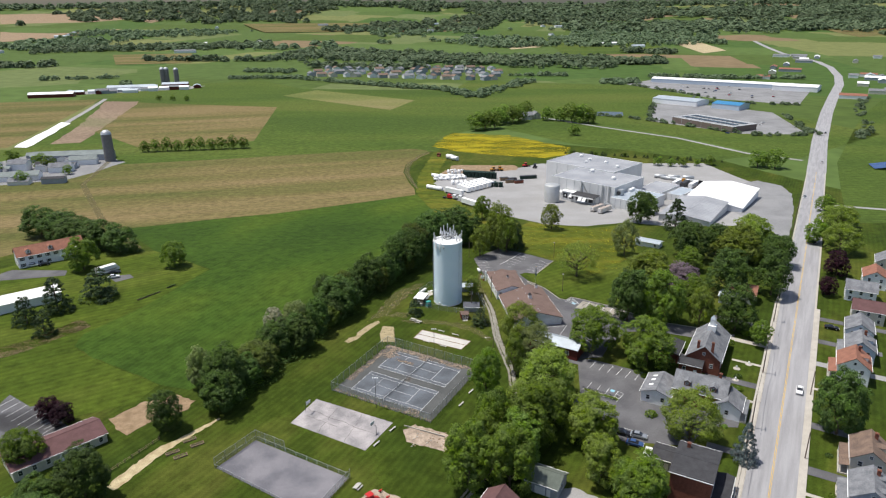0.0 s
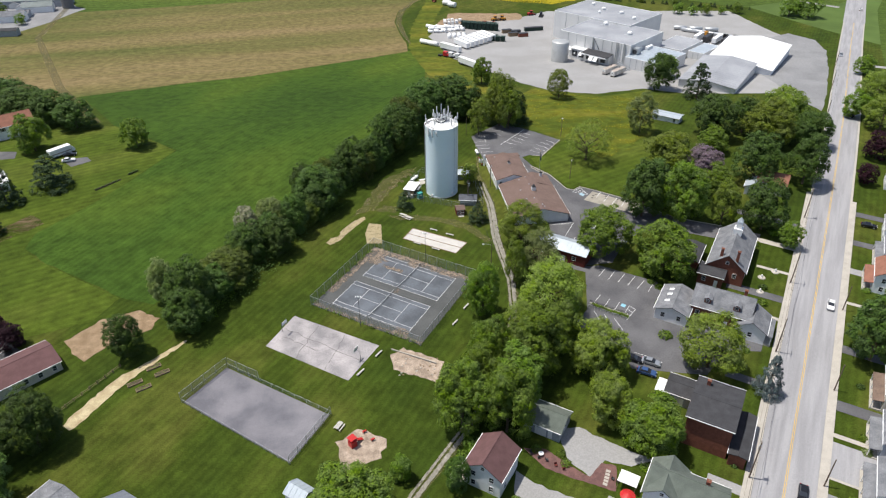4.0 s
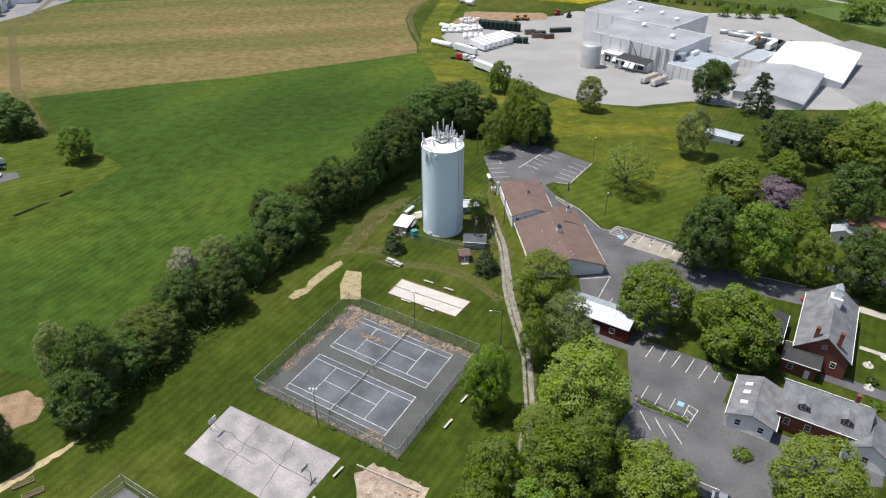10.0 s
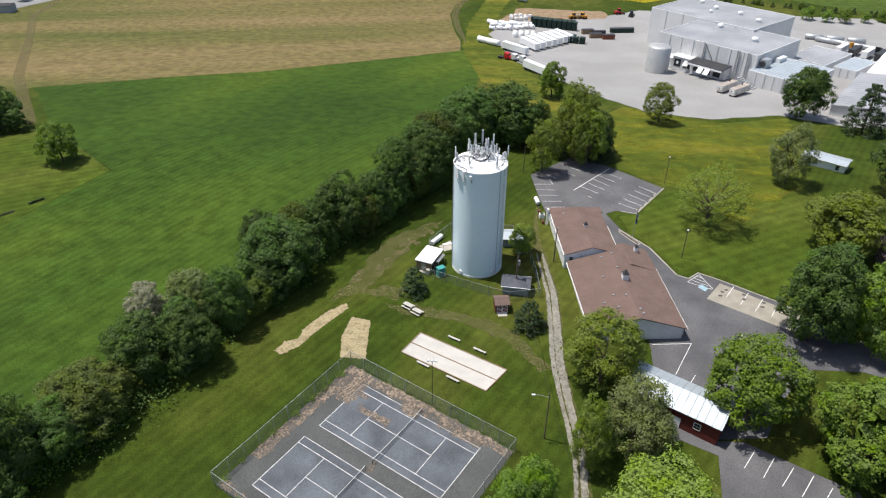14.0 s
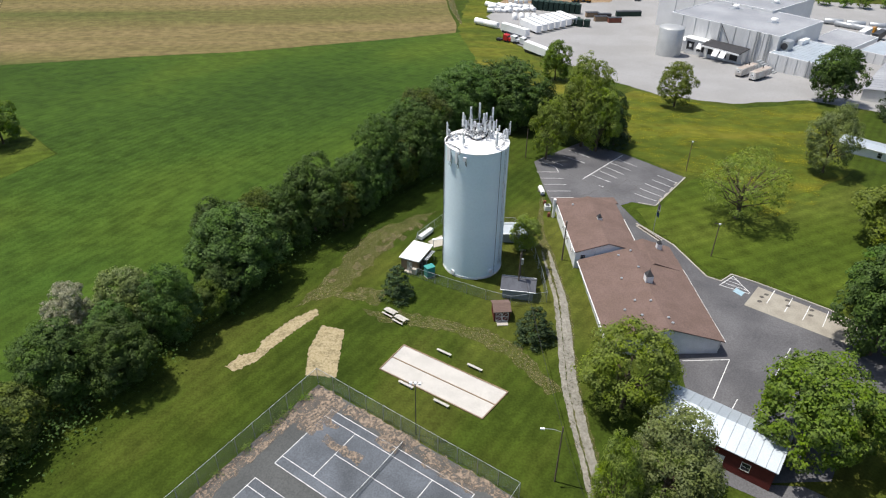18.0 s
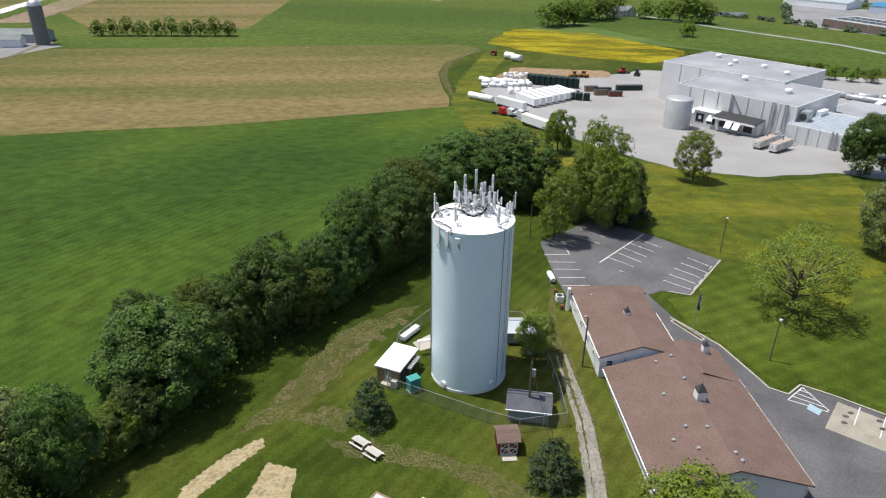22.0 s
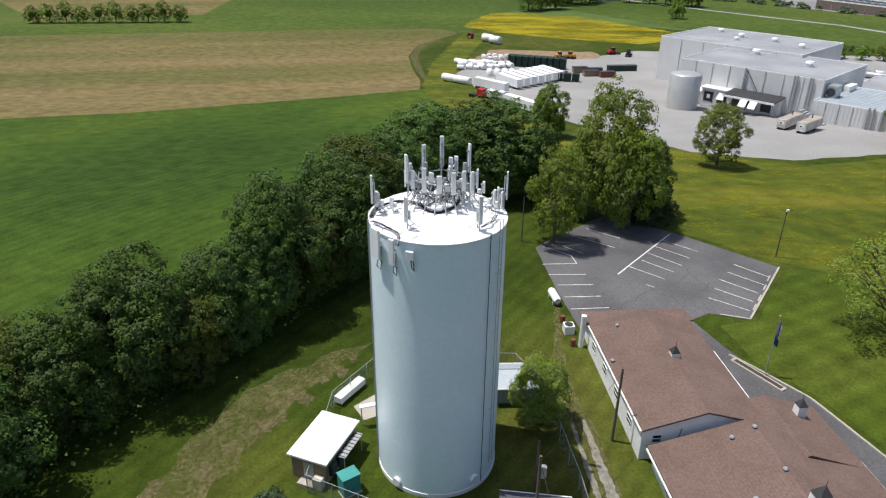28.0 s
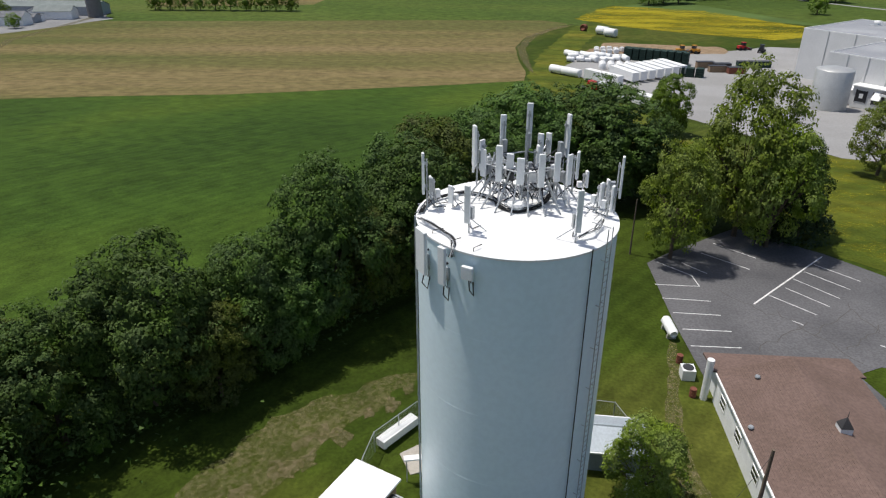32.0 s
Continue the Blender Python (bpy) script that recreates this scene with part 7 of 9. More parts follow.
def utility_pole(x, y, h, rz, label, crossarm=True, transformer=False):
    t = empty("utility_pole", x, y, rz, None, label, "utility pole", "utility poles")
    part("pole", tube((0, 0, -0.4), (0, 0, h), 0.16, 0.11, 8), WOODPOLE, t)
    if crossarm:
        part("crossarm", box(-1.2, 1.2, -0.06, 0.06, h - 0.7, h - 0.55), WOODPOLE, t)
        for k in range(4):
            xx = -1.1 + k * 0.733
            part("insulator", tube((xx, 0, h - 0.55), (xx, 0, h - 0.35), 0.05, 0.04, 6), GALV, t)
    if transformer:
        part("transformer", tube((0.35, 0, h - 2.2), (0.35, 0, h - 1.2), 0.26, 0.26, 12), GALV, t, "grey pole transformer")
    return Vector((x, y, g(y) + h - 0.5))


def cable(a, b, sag, r=0.02, label="thin black overhead cable"):
    pts = [Vector(a).lerp(Vector(b), k / 10) - Vector((0, 0, sag * 4 * (k / 10) * (1 - k / 10))) for k in range(11)]
    bm, rings = bmesh.new(), []
    for p in pts:
        rings.append([bm.verts.new(p + Vector(o) * r) for o in ((1, 0, 0), (0, 1, 0), (-1, 0, 0), (0, -1, 0.3))])
    for q, w in zip(rings, rings[1:]):
        for k in range(4):
            bm.faces.new((q[k], q[(k + 1) % 4], w[(k + 1) % 4], w[k]))
    ob = part("overhead_cable", bm, RUBBER, None)
    tagged(ob, label, "cable", "overhead cables")


pA = utility_pole(39.9, 49.3, 8.5, 20, "weathered utility pole with a transformer beside the shed", False, True)
pB = utility_pole(48.5, 60.2, 8.5, 10, "weathered utility pole beside the long building", False)
pC = Vector((43.5, 11.6, g(11.6) + 9.6))
cable(pA, pC, 0.8)
cable(pA + Vector((0.2, 0, -0.8)), pC + Vector((0.2, 0, -0.6)), 0.9)
cable(pA, pB, 0.5)
cable(pC, (47, -4, g(-4) + 8), 0.6)
utility_pole(40.4, 53.4, 6.2, 0, "slim wooden pole in the tower's shadow", False)

# tower compound
def shelter():
    t = empty("equipment_shelter", 21.6, 57.2, 70, None, "dark equipment shelter with a flat white roof", "shelter")
    part("wall", box(-2.85, 2.85, -1.7, 1.7, -0.2, 2.5), TIMBER, t, "brown-grey wall")
    part("roof", box(-3.1, 3.1, -1.98, 1.98, 2.5, 2.68), WHITEPAINT, t, "flat white roof")
    for k in range(4):
        part("air_unit", box(-2.3 + k * 1.25, -1.45 + k * 1.25, -2.1, -1.7, 0.7, 1.8), DARKMETAL, t, "wall air unit")
    part("door", box(-2.9, -2.83, -0.5, 0.5, 0.0, 2.05), GALV, t)
    part("step", box(-3.7, -2.85, -0.8, 0.8, -0.2, 0.25), CONCRETE, t, "concrete step")
    part("side_unit", box(-3.6, -2.9, -1.6, -0.75, 0.0, 1.1), CREAM, t, "beige unit at the end wall")
    rack = part("cable_rack", box(-1.2, 2.2, -2.75, -2.05, 2.0, 2.08), GALV, t, "grey steel cable rack along the wall")
    for k in range(8):
        part("rack_bar", box(-1.1 + k * 0.44, -1.05 + k * 0.44, -2.75, -2.05, 2.08, 2.13), DARKMETAL, rack)
    for xx in (-1.1, 2.1):
        part("rack_post", tube((xx, -2.6, -0.2), (xx, -2.6, 2.0), 0.05, 0.05, 6), GALV, t)


shelter()
t = empty("cabinet", 24.3, 53.5, 35, None, "teal metal equipment cabinet beside the shelter", "cabinet")
part("body", box(-0.8, 0.8, -0.6, 0.6, 0.1, 2.0), TEAL, t)
part("lid", box(-0.86, 0.86, -0.66, 0.66, 2.0, 2.08), TEAL, t)
part("plinth", box(-0.9, 0.9, -0.7, 0.7, -0.2, 0.1), CONCRETE, t)
t = empty("cable_bridge", 24.6, 61.7, 18, None, "white cable bridge from shelter to tower", "cable bridge")
part("tray", box(-0.4, 2.2, -0.25, 0.25, 2.3, 2.42), WHITEPAINT, t)
for xx in (-0.2, 1.9):
    part("leg", tube((xx, 0, -0.1), (xx, 0, 2.3), 0.05, 0.05, 6), GALV, t)
t = empty("pipe_housing", 22.6, 66.2, 59, None, "long white covered duct beside the shelter", "duct")
part("cover", box(-2.0, 2.0, -0.45, 0.45, 0.3, 1.0), WHITEPAINT, t)
for xx in (-1.6, 1.6):
    part("leg", box(xx - 0.1, xx + 0.1, -0.3, 0.3, -0.1, 0.3), GALV, t)
sheet("concrete_pad", [(23.2, 64.3), (25.7, 66.7), (26.6, 63.4), (24.5, 62.3)], CONCRETE, 0.12, "pale concrete pad", category="pad", thick=0.15)
fence([(20.7, 53.2), (27.8, 50.2), (34.4, 47.4), (38.6, 46.0), (44.8, 47.6), (44.3, 54), (42.6, 66), (40, 71), (25.5, 71), (21.2, 64.2)], 2.1, "chain-link fence round the water tower compound", "compound_fence", 3.0)
house(40.0, 49.6, -6, 5.2, 3.4, 2.1, 0.9, GREYSIDE, SLATE, "grey shed with a dark slate-grey roof inside the compound", category="shed", name="shed", win=False)


def brown_shed():
    t = empty("garden_shed", 36.9, 43.4, 8, None, "small dark brown shed with white-trimmed double doors", "shed")
    part("wall", gable_body(2.6, 2.9, 2.0, 0.6), BARNRED, t, "dark red-brown wall")
    part("roof", gable_roof(2.6, 2.9, 2.0, 0.6, 0.2, 0.1), BROWNROOF, t)
    for s in (-1, 1):
        d = part("door", box(s * 0.55 - 0.5, s * 0.55 + 0.5, -1.5, -1.45, 0.1, 1.85), BARNRED, t)
        for a in ((-0.5, -0.42, 0.1, 1.85), (0.42, 0.5, 0.1, 1.85), (-0.42, 0.42, 0.1, 0.2), (-0.42, 0.42, 0.93, 1.02), (-0.42, 0.42, 1.75, 1.85)):
            part("trim", box(s * 0.55 + a[0], s * 0.55 + a[1], -1.53, -1.5, a[2], a[3]), WHITEPAINT, d, "white trim board")
        for z0 in (0.2, 1.02):
            part("trim", path_tube([(s * 0.55 - 0.42, -1.52, z0), (s * 0.55 + 0.42, -1.52, z0 + 0.73)], 0.035, 4), WHITEPAINT, d)
    part("ramp", box(-0.9, 0.9, -2.6, -1.5, -0.1, 0.06), CONCRETE, t, "concrete ramp")


brown_shed()
t = empty("meter_cabinet", 41.2, 63.2, 0, None, "white metal meter cabinet beside the tower", "cabinet")
part("body", box(-0.6, 0.6, -0.5, 0.5, 0.1, 1.5), WHITEPAINT, t)
part("lid", box(-0.7, 0.7, -0.6, 0.6, 1.5, 1.58), WHITEPAINT, t)
part("plinth", box(-0.7, 0.7, -0.6, 0.6, -0.2, 0.1), CONCRETE, t)
house(39.5, 67.0, 3, 4.2, 3.4, 2.2, 0.7, GREYSIDE, METALROOF, "small grey pump house with a pale roof", category="shed", name="pump_house", win=False)

# propane tank, air unit and barrels
t = empty("propane_tank", 46.2, 85.6, 100, None, "white propane tank on concrete feet", "tank")
part("tank", lathe([(0, -1.6), (0.35, -1.5), (0.52, -1.2), (0.52, 1.2), (0.35, 1.5), (0, 1.6)], 16), WHITEPAINT, t, "", True).matrix_local = pose(0, 0, 0.85, 0, 90, 0)
for xx in (-0.9, 0.9):
    part("foot", box(xx - 0.15, xx + 0.15, -0.45, 0.45, -0.1, 0.45), CONCRETE, t)
t = empty("air_conditioner", 47.0, 78.4, 5, None, "pale air-conditioning unit beside the white wall", "air conditioner")
part("case", box(-0.6, 0.6, -0.6, 0.6, 0, 1.1), PANEL, t)
part("fan_grille", moved(lathe([(0.0, 1.12), (0.5, 1.12), (0.5, 1.16), (0, 1.17)], 16), 0, 0), DARKMETAL, t)
for x, y in ((47.1, 75.6), (46.6, 80.6)):
    t = empty("barrel", x, y, 0, None, "rusty red-brown barrel beside the wall", "barrel", "barrels")
    part("drum", lathe([(0, 0), (0.3, 0), (0.3, 0.3), (0.32, 0.32), (0.3, 0.34), (0.3, 0.6), (0.32, 0.62), (0.3, 0.64), (0.3, 0.9), (0, 0.9)], 14), BRICKRED, t)

# bay lines, kerbs and flag
def stripes(pairs, label="white parking bay line", width=0.12, lift=0.085):
    for a, b in pairs:
        sheet("bay_line", line(a, b, width), PAINT, lift, label, category="line")


stripes([((46.7, 101.9), (50.4, 98.9)), ((50.4, 98.9), (50.9, 96.3)), ((50.9, 96.3), (45.9, 95.9)), ((46.4, 92.8), (51.6, 93.0)), ((47.2, 89.8), (52.1, 90.1)), ((47.7, 86.6), (52.6, 87.0)), ((48.1, 83.6), (53.0, 84.1)), ((49.7, 102.2), (52.3, 99.7)),
         ((58.2, 95.6), (62.2, 92.0)), ((60.5, 97.7), (64.1, 94.1)), ((62.0, 100.2), (65.8, 96.2)), ((63.8, 102.4), (67.7, 98.6)), ((65.6, 104.6), (69.6, 100.9)), ((59.3, 90.3), (60.2, 89.6)),
         ((73.5, 96.7), (77.0, 93.0)), ((71.7, 94.3), (75.3, 90.8)), ((69.8, 92.1), (73.6, 88.4)), ((68.3, 89.5), (72.1, 86.1)), ((66.6, 87.0), (70.7, 83.9)), ((52.5, 105.5), (57.5, 101.8)), ((54.5, 109.0), (59.0, 105.2))])
stripes([((56.1, 93.2), (67.3, 107.2))], "broad white line between two rows of bays", 0.2)
for k, (a, b) in enumerate((((58.0, 92.0), (63.8, 83.4)), ((60.5, 87.8), (66.5, 94.0)), ((53.0, 95.5), (57.6, 91.0)), ((66.0, 95.2), (68.3, 86.0)), ((62.8, 85.6), (68.8, 91.4)), ((70.5, 101.5), (75.0, 95.6)), ((54.5, 84.0), (61.0, 90.2)))):
    mid = [(a[0] + (b[0] - a[0]) * f + random.Random(k * 5 + i).uniform(-0.35, 0.35), a[1] + (b[1] - a[1]) * f + random.Random(k * 3 + i).uniform(-0.35, 0.35)) for i, f in enumerate(np.linspace(0, 1, 10))]
    sheet("crack", band(mid, 0.09), CRACK, 0.078 + 0.001 * k, "dark crack in the car park asphalt", category="crack")
stripes([((76.3, 11.4), (73.6, 7.9)), ((78.9, 10.2), (76.0, 6.4)), ((81.2, 8.5), (78.3, 5.0)), ((83.7, 7.2), (80.6, 3.4)), ((85.7, 5.2), (82.8, 1.8)), ((88.4, 4.4), (85.4, 0.4)),
         ((72.1, -0.2), (69.1, -4.3)), ((74.2, -2.1), (71.1, -6.4)), ((76.5, -3.6), (73.4, -7.9)), ((68.8, -6.7), (69.6, -11.3)), ((71.2, -8.3), (72.0, -12.9)), ((73.4, -10.0), (74.4, -14.5)),
         ((78.6, -5.3), (75.5, -9.6)), ((79.9, -6.7), (76.6, -10.6)), ((78.6, -5.3), (79.9, -6.7)), ((77.8, -6.4), (78.7, -8.0)), ((76.9, -7.6), (77.8, -9.2)), ((75.0, -22.5), (78.0, -24.2))])
stripes([((75.9, 54.6), (80.4, 52.4)), ((75.9, 54.6), (79.0, 57.4)), ((79.0, 57.4), (80.6, 52.6)),
         ((76.8, 55.4), (80.2, 53.4)), ((77.6, 56.1), (79.9, 54.6)), ((78.4, 56.8), (79.7, 56.0)), ((85.2, 53.7), (82.6, 50.0)), ((87.6, 51.8), (84.8, 47.8)), ((89.8, 49.8), (87.1, 45.9)), ((92.4, 48.5), (89.7, 44.3)), ((64.8, 34.7), (72.2, 35.5)), ((72.2, 35.5), (67.5, 27.2)),
         ((82.6, 38.8), (76.5, 30.2)), ((71.0, 27.3), (69.7, 25.4))])
fence([(67.6, -5.0), (76.4, -10.8)], 0.9, "low dark guard fence between parking rows", "guard_fence", 1.8, False)
sheet("blue_bay_mark", rect(77.1, -5.0, 1.2, 1.2, 55), surf("blue_bay_paint", (0.25, 0.5, 0.62), 0.7, 0.1), 0.09, "pale blue square painted on a bay", category="marking")
KERB = [(64.6, 74.2), (66.2, 72.3), (70.4, 66.8), (72.8, 60.6), (74.2, 56.9), (76.4, 55.7), (78.9, 57.9), (82.6, 55.8), (92.6, 49.0), (99.5, 41.7), (106, 36.2), (118, 31)]
for a, b in zip(KERB, KERB[1:]):
    sheet("kerb", line(a, b, 0.22), CONCRETE, 0.2, "pale concrete kerb along the drive", category="kerb", thick=0.25)
for a, b in zip([(79.6, 96.0), (70.0, 81.8)], [(70.0, 81.8), (66.6, 82.8)]):
    sheet("kerb", line(a, b, 0.25), CONCRETE, 0.18, "worn kerb of the car park", category="kerb", thick=0.25)
for x, y in ((71.6, 84.6), (73.2, 87.0), (75.0, 89.8), (76.6, 92.4)):
    ob = part("wheel_stop", moved(box(-0.9, 0.9, -0.1, 0.1, 0, 0.14), 0, 0), CONCRETE)
    ob.matrix_world = pose(x, y, g(y) + 0.08, 0, 0, 57 if y > 80 else -35)
    tagged(ob, "low concrete wheel stop at a parking bay", "wheel stop", "wheel stops")
sheet("bed_edging", line((64.75, 73.4), (68.25, 68.05), 0.85), CONCRETE, 0.17, "pale concrete edging of a planting bed", category="edging", thick=0.15)
sheet("flower_bed", line((64.9, 73.15), (68.1, 68.3), 0.5), BEDSOIL, 0.19, "narrow bed of dark soil with a pale edging", category="bed", thick=0.1)
t = empty("flagpole", 67.2, 70.6, 0, None, "tall flagpole with two flags hanging slack", "flagpole")
part("pole", tube((0, 0, 0), (0, 0, 7.5), 0.06, 0.04, 8), GALV, t)
part("ball", lathe([(0, 7.5), (0.1, 7.58), (0.1, 7.66), (0, 7.74)], 8), YPAINT, t)
for z0, z1, mats in ((5.4, 7.2, (BARNRED, WHITEPAINT)), (4.2, 5.4, (BLUECAR, BLUECAR))):
    for k in range(6):
        a = 0.05 + k * 0.07
        bm = bmesh.new()
        top = z1 - k * 0.14
        vs = [(a, 0.12 * math.sin(k * 1.7), top), (a + 0.075, 0.12 * math.sin((k + 1) * 1.7), top - 0.14), (a + 0.075, 0.12 * math.sin((k + 1) * 1.7), z0 - 0.14 * (k + 1) * 0.6), (a, 0.12 * math.sin(k * 1.7), z0 - 0.14 * k * 0.6)]
        lo = [bm.verts.new(v) for v in vs]
        hi = [bm.verts.new((v[0], v[1] + 0.02, v[2])) for v in vs]
        bm.faces.new(lo)
        bm.faces.new(hi[::-1])
        for i in range(4):
            bm.faces.new((lo[i], hi[i], hi[(i + 1) % 4], lo[(i + 1) % 4]))
        part("flag_fold", bm, mats[k % 2], t)

# playground, pavilion, beds
t = empty("play_slide", 8.0, -47.0, 40, None, "red plastic playground slide on bare soil", "slide")
part("tower", box(-0.7, 0.7, -0.7, 0.7, 0, 1.5), REDPAINT, t)
part("slide", prism(bmesh.new(), [(0.7, -0.4), (2.6, -0.4), (2.6, 0.4), (0.7, 0.4)], [1.2, 0.1, 0.1, 1.2], [1.4, 0.25, 0.25, 1.4]), REDPAINT, t)
part("canopy", prism(bmesh.new(), [(-0.8, -0.8), (0.8, -0.8), (0.8, 0.8), (-0.8, 0.8)], 2.3, 2.45), REDPAINT, t)
for a in (-0.65, 0.65):
    for b in (-0.65, 0.65):
        part("post", tube((a, b, 0), (a, b, 2.35), 0.05, 0.05, 6), DARKMETAL, t)
for x, y in ((10.3, -43.8), (12.2, -46.0)):
    t = empty("spring_rider", x, y, 30, None, "small dark spring rider on the playground", "spring rider")
    part("spring", lathe([(0.12, 0), (0.16, 0.1), (0.12, 0.2), (0.16, 0.3), (0.1, 0.4)], 8), DARKMETAL, t)
    part("seat", box(-0.45, 0.45, -0.15, 0.15, 0.4, 0.75), REDPAINT, t)
metal_building(-1.4, -59.4, -35, 4.4, 3.6, 2.4, 1.1, WHITESIDE, METALROOF, "small open pavilion with a pale metal roof", 1.0, "pavilion", "pavilion")
for x, y in ((-43.8, -26.6), (-41.0, -21.6), (-41.3, -28.2), (-38.4, -23.6)):
    t = empty("raised_bed", x, y, 32, None, "raised timber garden bed filled with soil", "raised bed", "raised beds")
    part("soil", box(-1.6, 1.6, -0.5, 0.5, 0, 0.2), BARK, t, "dark soil")
    rr = np.random.default_rng(int(x * -3))
    me = quads_mesh("planting", np.column_stack([rr.uniform(-1.5, 1.5, 90), rr.uniform(-0.45, 0.45, 90), rr.uniform(0.2, 0.45, 90)]), np.tile([0.1, 0.1, 1.0], (90, 1)), rr.uniform(0.05, 0.1, 90), LEAF_MID, rr)
    ob = new("planting", me)
    ob.parent = t
    for s in (-1, 1):
        part("board", box(-1.7, 1.7, s * 0.56 - 0.05, s * 0.56 + 0.05, -0.1, 0.35), TIMBER, t)
        part("board", box(s * 1.66 - 0.05, s * 1.66 + 0.05, -0.5, 0.5, -0.1, 0.35), TIMBER, t)
t = empty("rail_fence", -58, -35, 0, None, "low wooden rail fence along the path", "fence")
for k in range(9):
    f = k / 8
    x, y = 9.0 * f, 14.0 * f
    z = g(-35 + y) - g(-35)
    part("post", box(x - 0.08, x + 0.08, y - 0.08, y + 0.08, z - 0.1, z + 1.1), TIMBER, t)
    if k < 8:
        for h in (0.45, 0.9):
            part("rail", tube((x, y, z + h), (x + 1.125, y + 1.75, z + h), 0.045, 0.045, 5), TIMBER, t)

t = empty("low_wall", 17.2, -19.2, -27, None, "low broken white wall along the sand lot", "wall")
for k in range(7):
    part("wall_block", box(-1.6 + k * 1.75, 0.05 + k * 1.75, -0.12, 0.12, -0.1, 0.35), CONCRETE, t)
rnd = random.Random(77)
for k in range(26):
    x, y = 17.5 + rnd.random() * 9.5, -21.5 - rnd.random() * 6
    t = empty("stone", x, y, rnd.uniform(0, 180), None, "grey-brown stone lying on the sand lot", "stone", "sand lot stones")
    b = box(-0.22, 0.22, -0.16, 0.16, -0.05, 0.2)
    bmesh.ops.bevel(b, geom=b.edges[:], offset=0.06, segments=1, affect="EDGES")
    part("rock", b, (CONCRETE, TIMBER)[k % 2], t)


# ---- works yard, roadside and distance ----
def trailer(x, y, rz, length=13.5, label="white box trailer parked in the works yard", material=None):
    t = empty("trailer", x, y, rz, None, label, "trailer", "parked trailers")
    part("box", box(-length / 2, length / 2, -1.25, 1.25, 1.1, 3.9), material or WHITEPAINT, t)
    part("chassis", box(-length / 2 + 0.4, length / 2 - 0.4, -0.5, 0.5, 0.8, 1.1), DARKMETAL, t)
    for xx in (-length / 2 + 1.2, -length / 2 + 2.5):
        for s in (-1, 1):
            part("wheel", tube((xx, s * 0.75, 0.5), (xx, s * 1.15, 0.5), 0.5, 0.5, 12), RUBBER, t)
    part("landing_leg", box(length / 2 - 3, length / 2 - 2.8, -0.8, 0.8, 0, 0.9), DARKMETAL, t)


GRUBBY = surf("grubby_trailer_paint", (0.68, 0.67, 0.65), 0.6, 0.2, 0.5, 8, tint=(0.50, 0.46, 0.42))
TRAILERTOP = surf("dusty_trailer_roof", (0.42, 0.37, 0.33), 0.85, 0.2, 0.6, 8, tint=(0.34, 0.28, 0.24))


def dock_trailer(x, y, rz, length=10.5, label="grubby white box trailer with a dusty roof at the dock"):
    t = empty("trailer", x, y, rz, None, label, "trailer", "dock trailers")
    h = length / 2
    bm = box(-h, h, -1.25, 1.25, 0.9, 3.3)
    bmesh.ops.bevel(bm, geom=bm.edges[:], offset=0.12, segments=2, affect="EDGES")
    body = part("box", bm, GRUBBY, t)
    part("roof", box(-h + 0.14, h - 0.14, -1.12, 1.12, 3.29, 3.33), TRAILERTOP, t, "dusty tan roof")
    part("rear_panel", box(-h - 0.04, -h + 0.02, -0.65, 0.55, 1.9, 2.75), WHITEPAINT, body, "white rear panel")
    part("rear_opening", box(-h - 0.06, -h, -0.2, 0.35, 2.1, 2.5), DARKMETAL, body, "dark rear opening")
    for k in range(9):
        xx = -h + 0.8 + k * (length - 1.6) / 8
        for e in (-1, 1):
            part("side_rib", box(xx - 0.04, xx + 0.04, e * 1.265 - 0.02, e * 1.265 + 0.02, 1.05, 3.15), GRUBBY, body)
    part("stack", tube((1.5, 0.3, 3.2), (1.5, 0.3, 4.3), 0.14, 0.14, 10), DARKMETAL, t, "dark stack")
    part("chassis", box(-h + 0.4, h - 0.4, -0.5, 0.5, 0.7, 0.9), DARKMETAL, t)
    for xx in (-h + 1.2, -h + 2.5):
        for e in (-1, 1):
            part("wheel", tube((xx, e * 0.75, 0.5), (xx, e * 1.15, 0.5), 0.5, 0.5, 12), RUBBER, t)
    for e in (-0.7, 0.7):
        part("landing_leg", box(h - 3, h - 2.85, e - 0.08, e + 0.08, 0, 0.95), DARKMETAL, t)


def tractor_unit(x, y, rz, paint, label="white lorry cab in the works yard"):
    t = empty("lorry", x, y, rz, None, label, "lorry")
    part("cab", prism(bmesh.new(), [(0.4, -1.2), (2.4, -1.2), (2.4, 1.2), (0.4, 1.2)], 0.9, [3.2, 2.9, 2.9, 3.2]), paint, t)
    part("bonnet", box(2.4, 3.6, -0.9, 0.9, 0.9, 1.9), paint, t)
    part("windscreen", box(2.38, 2.44, -1.0, 1.0, 2.0, 2.75), GLASSDARK, t)
    part("chassis", box(-3.2, 3.2, -0.5, 0.5, 0.7, 0.95), DARKMETAL, t)
    for xx in (-2.4, -1.2, 2.8):
        for s in (-1, 1):
            part("wheel", tube((xx, s * 0.7, 0.5), (xx, s * 1.2, 0.5), 0.5, 0.5, 12), RUBBER, t)


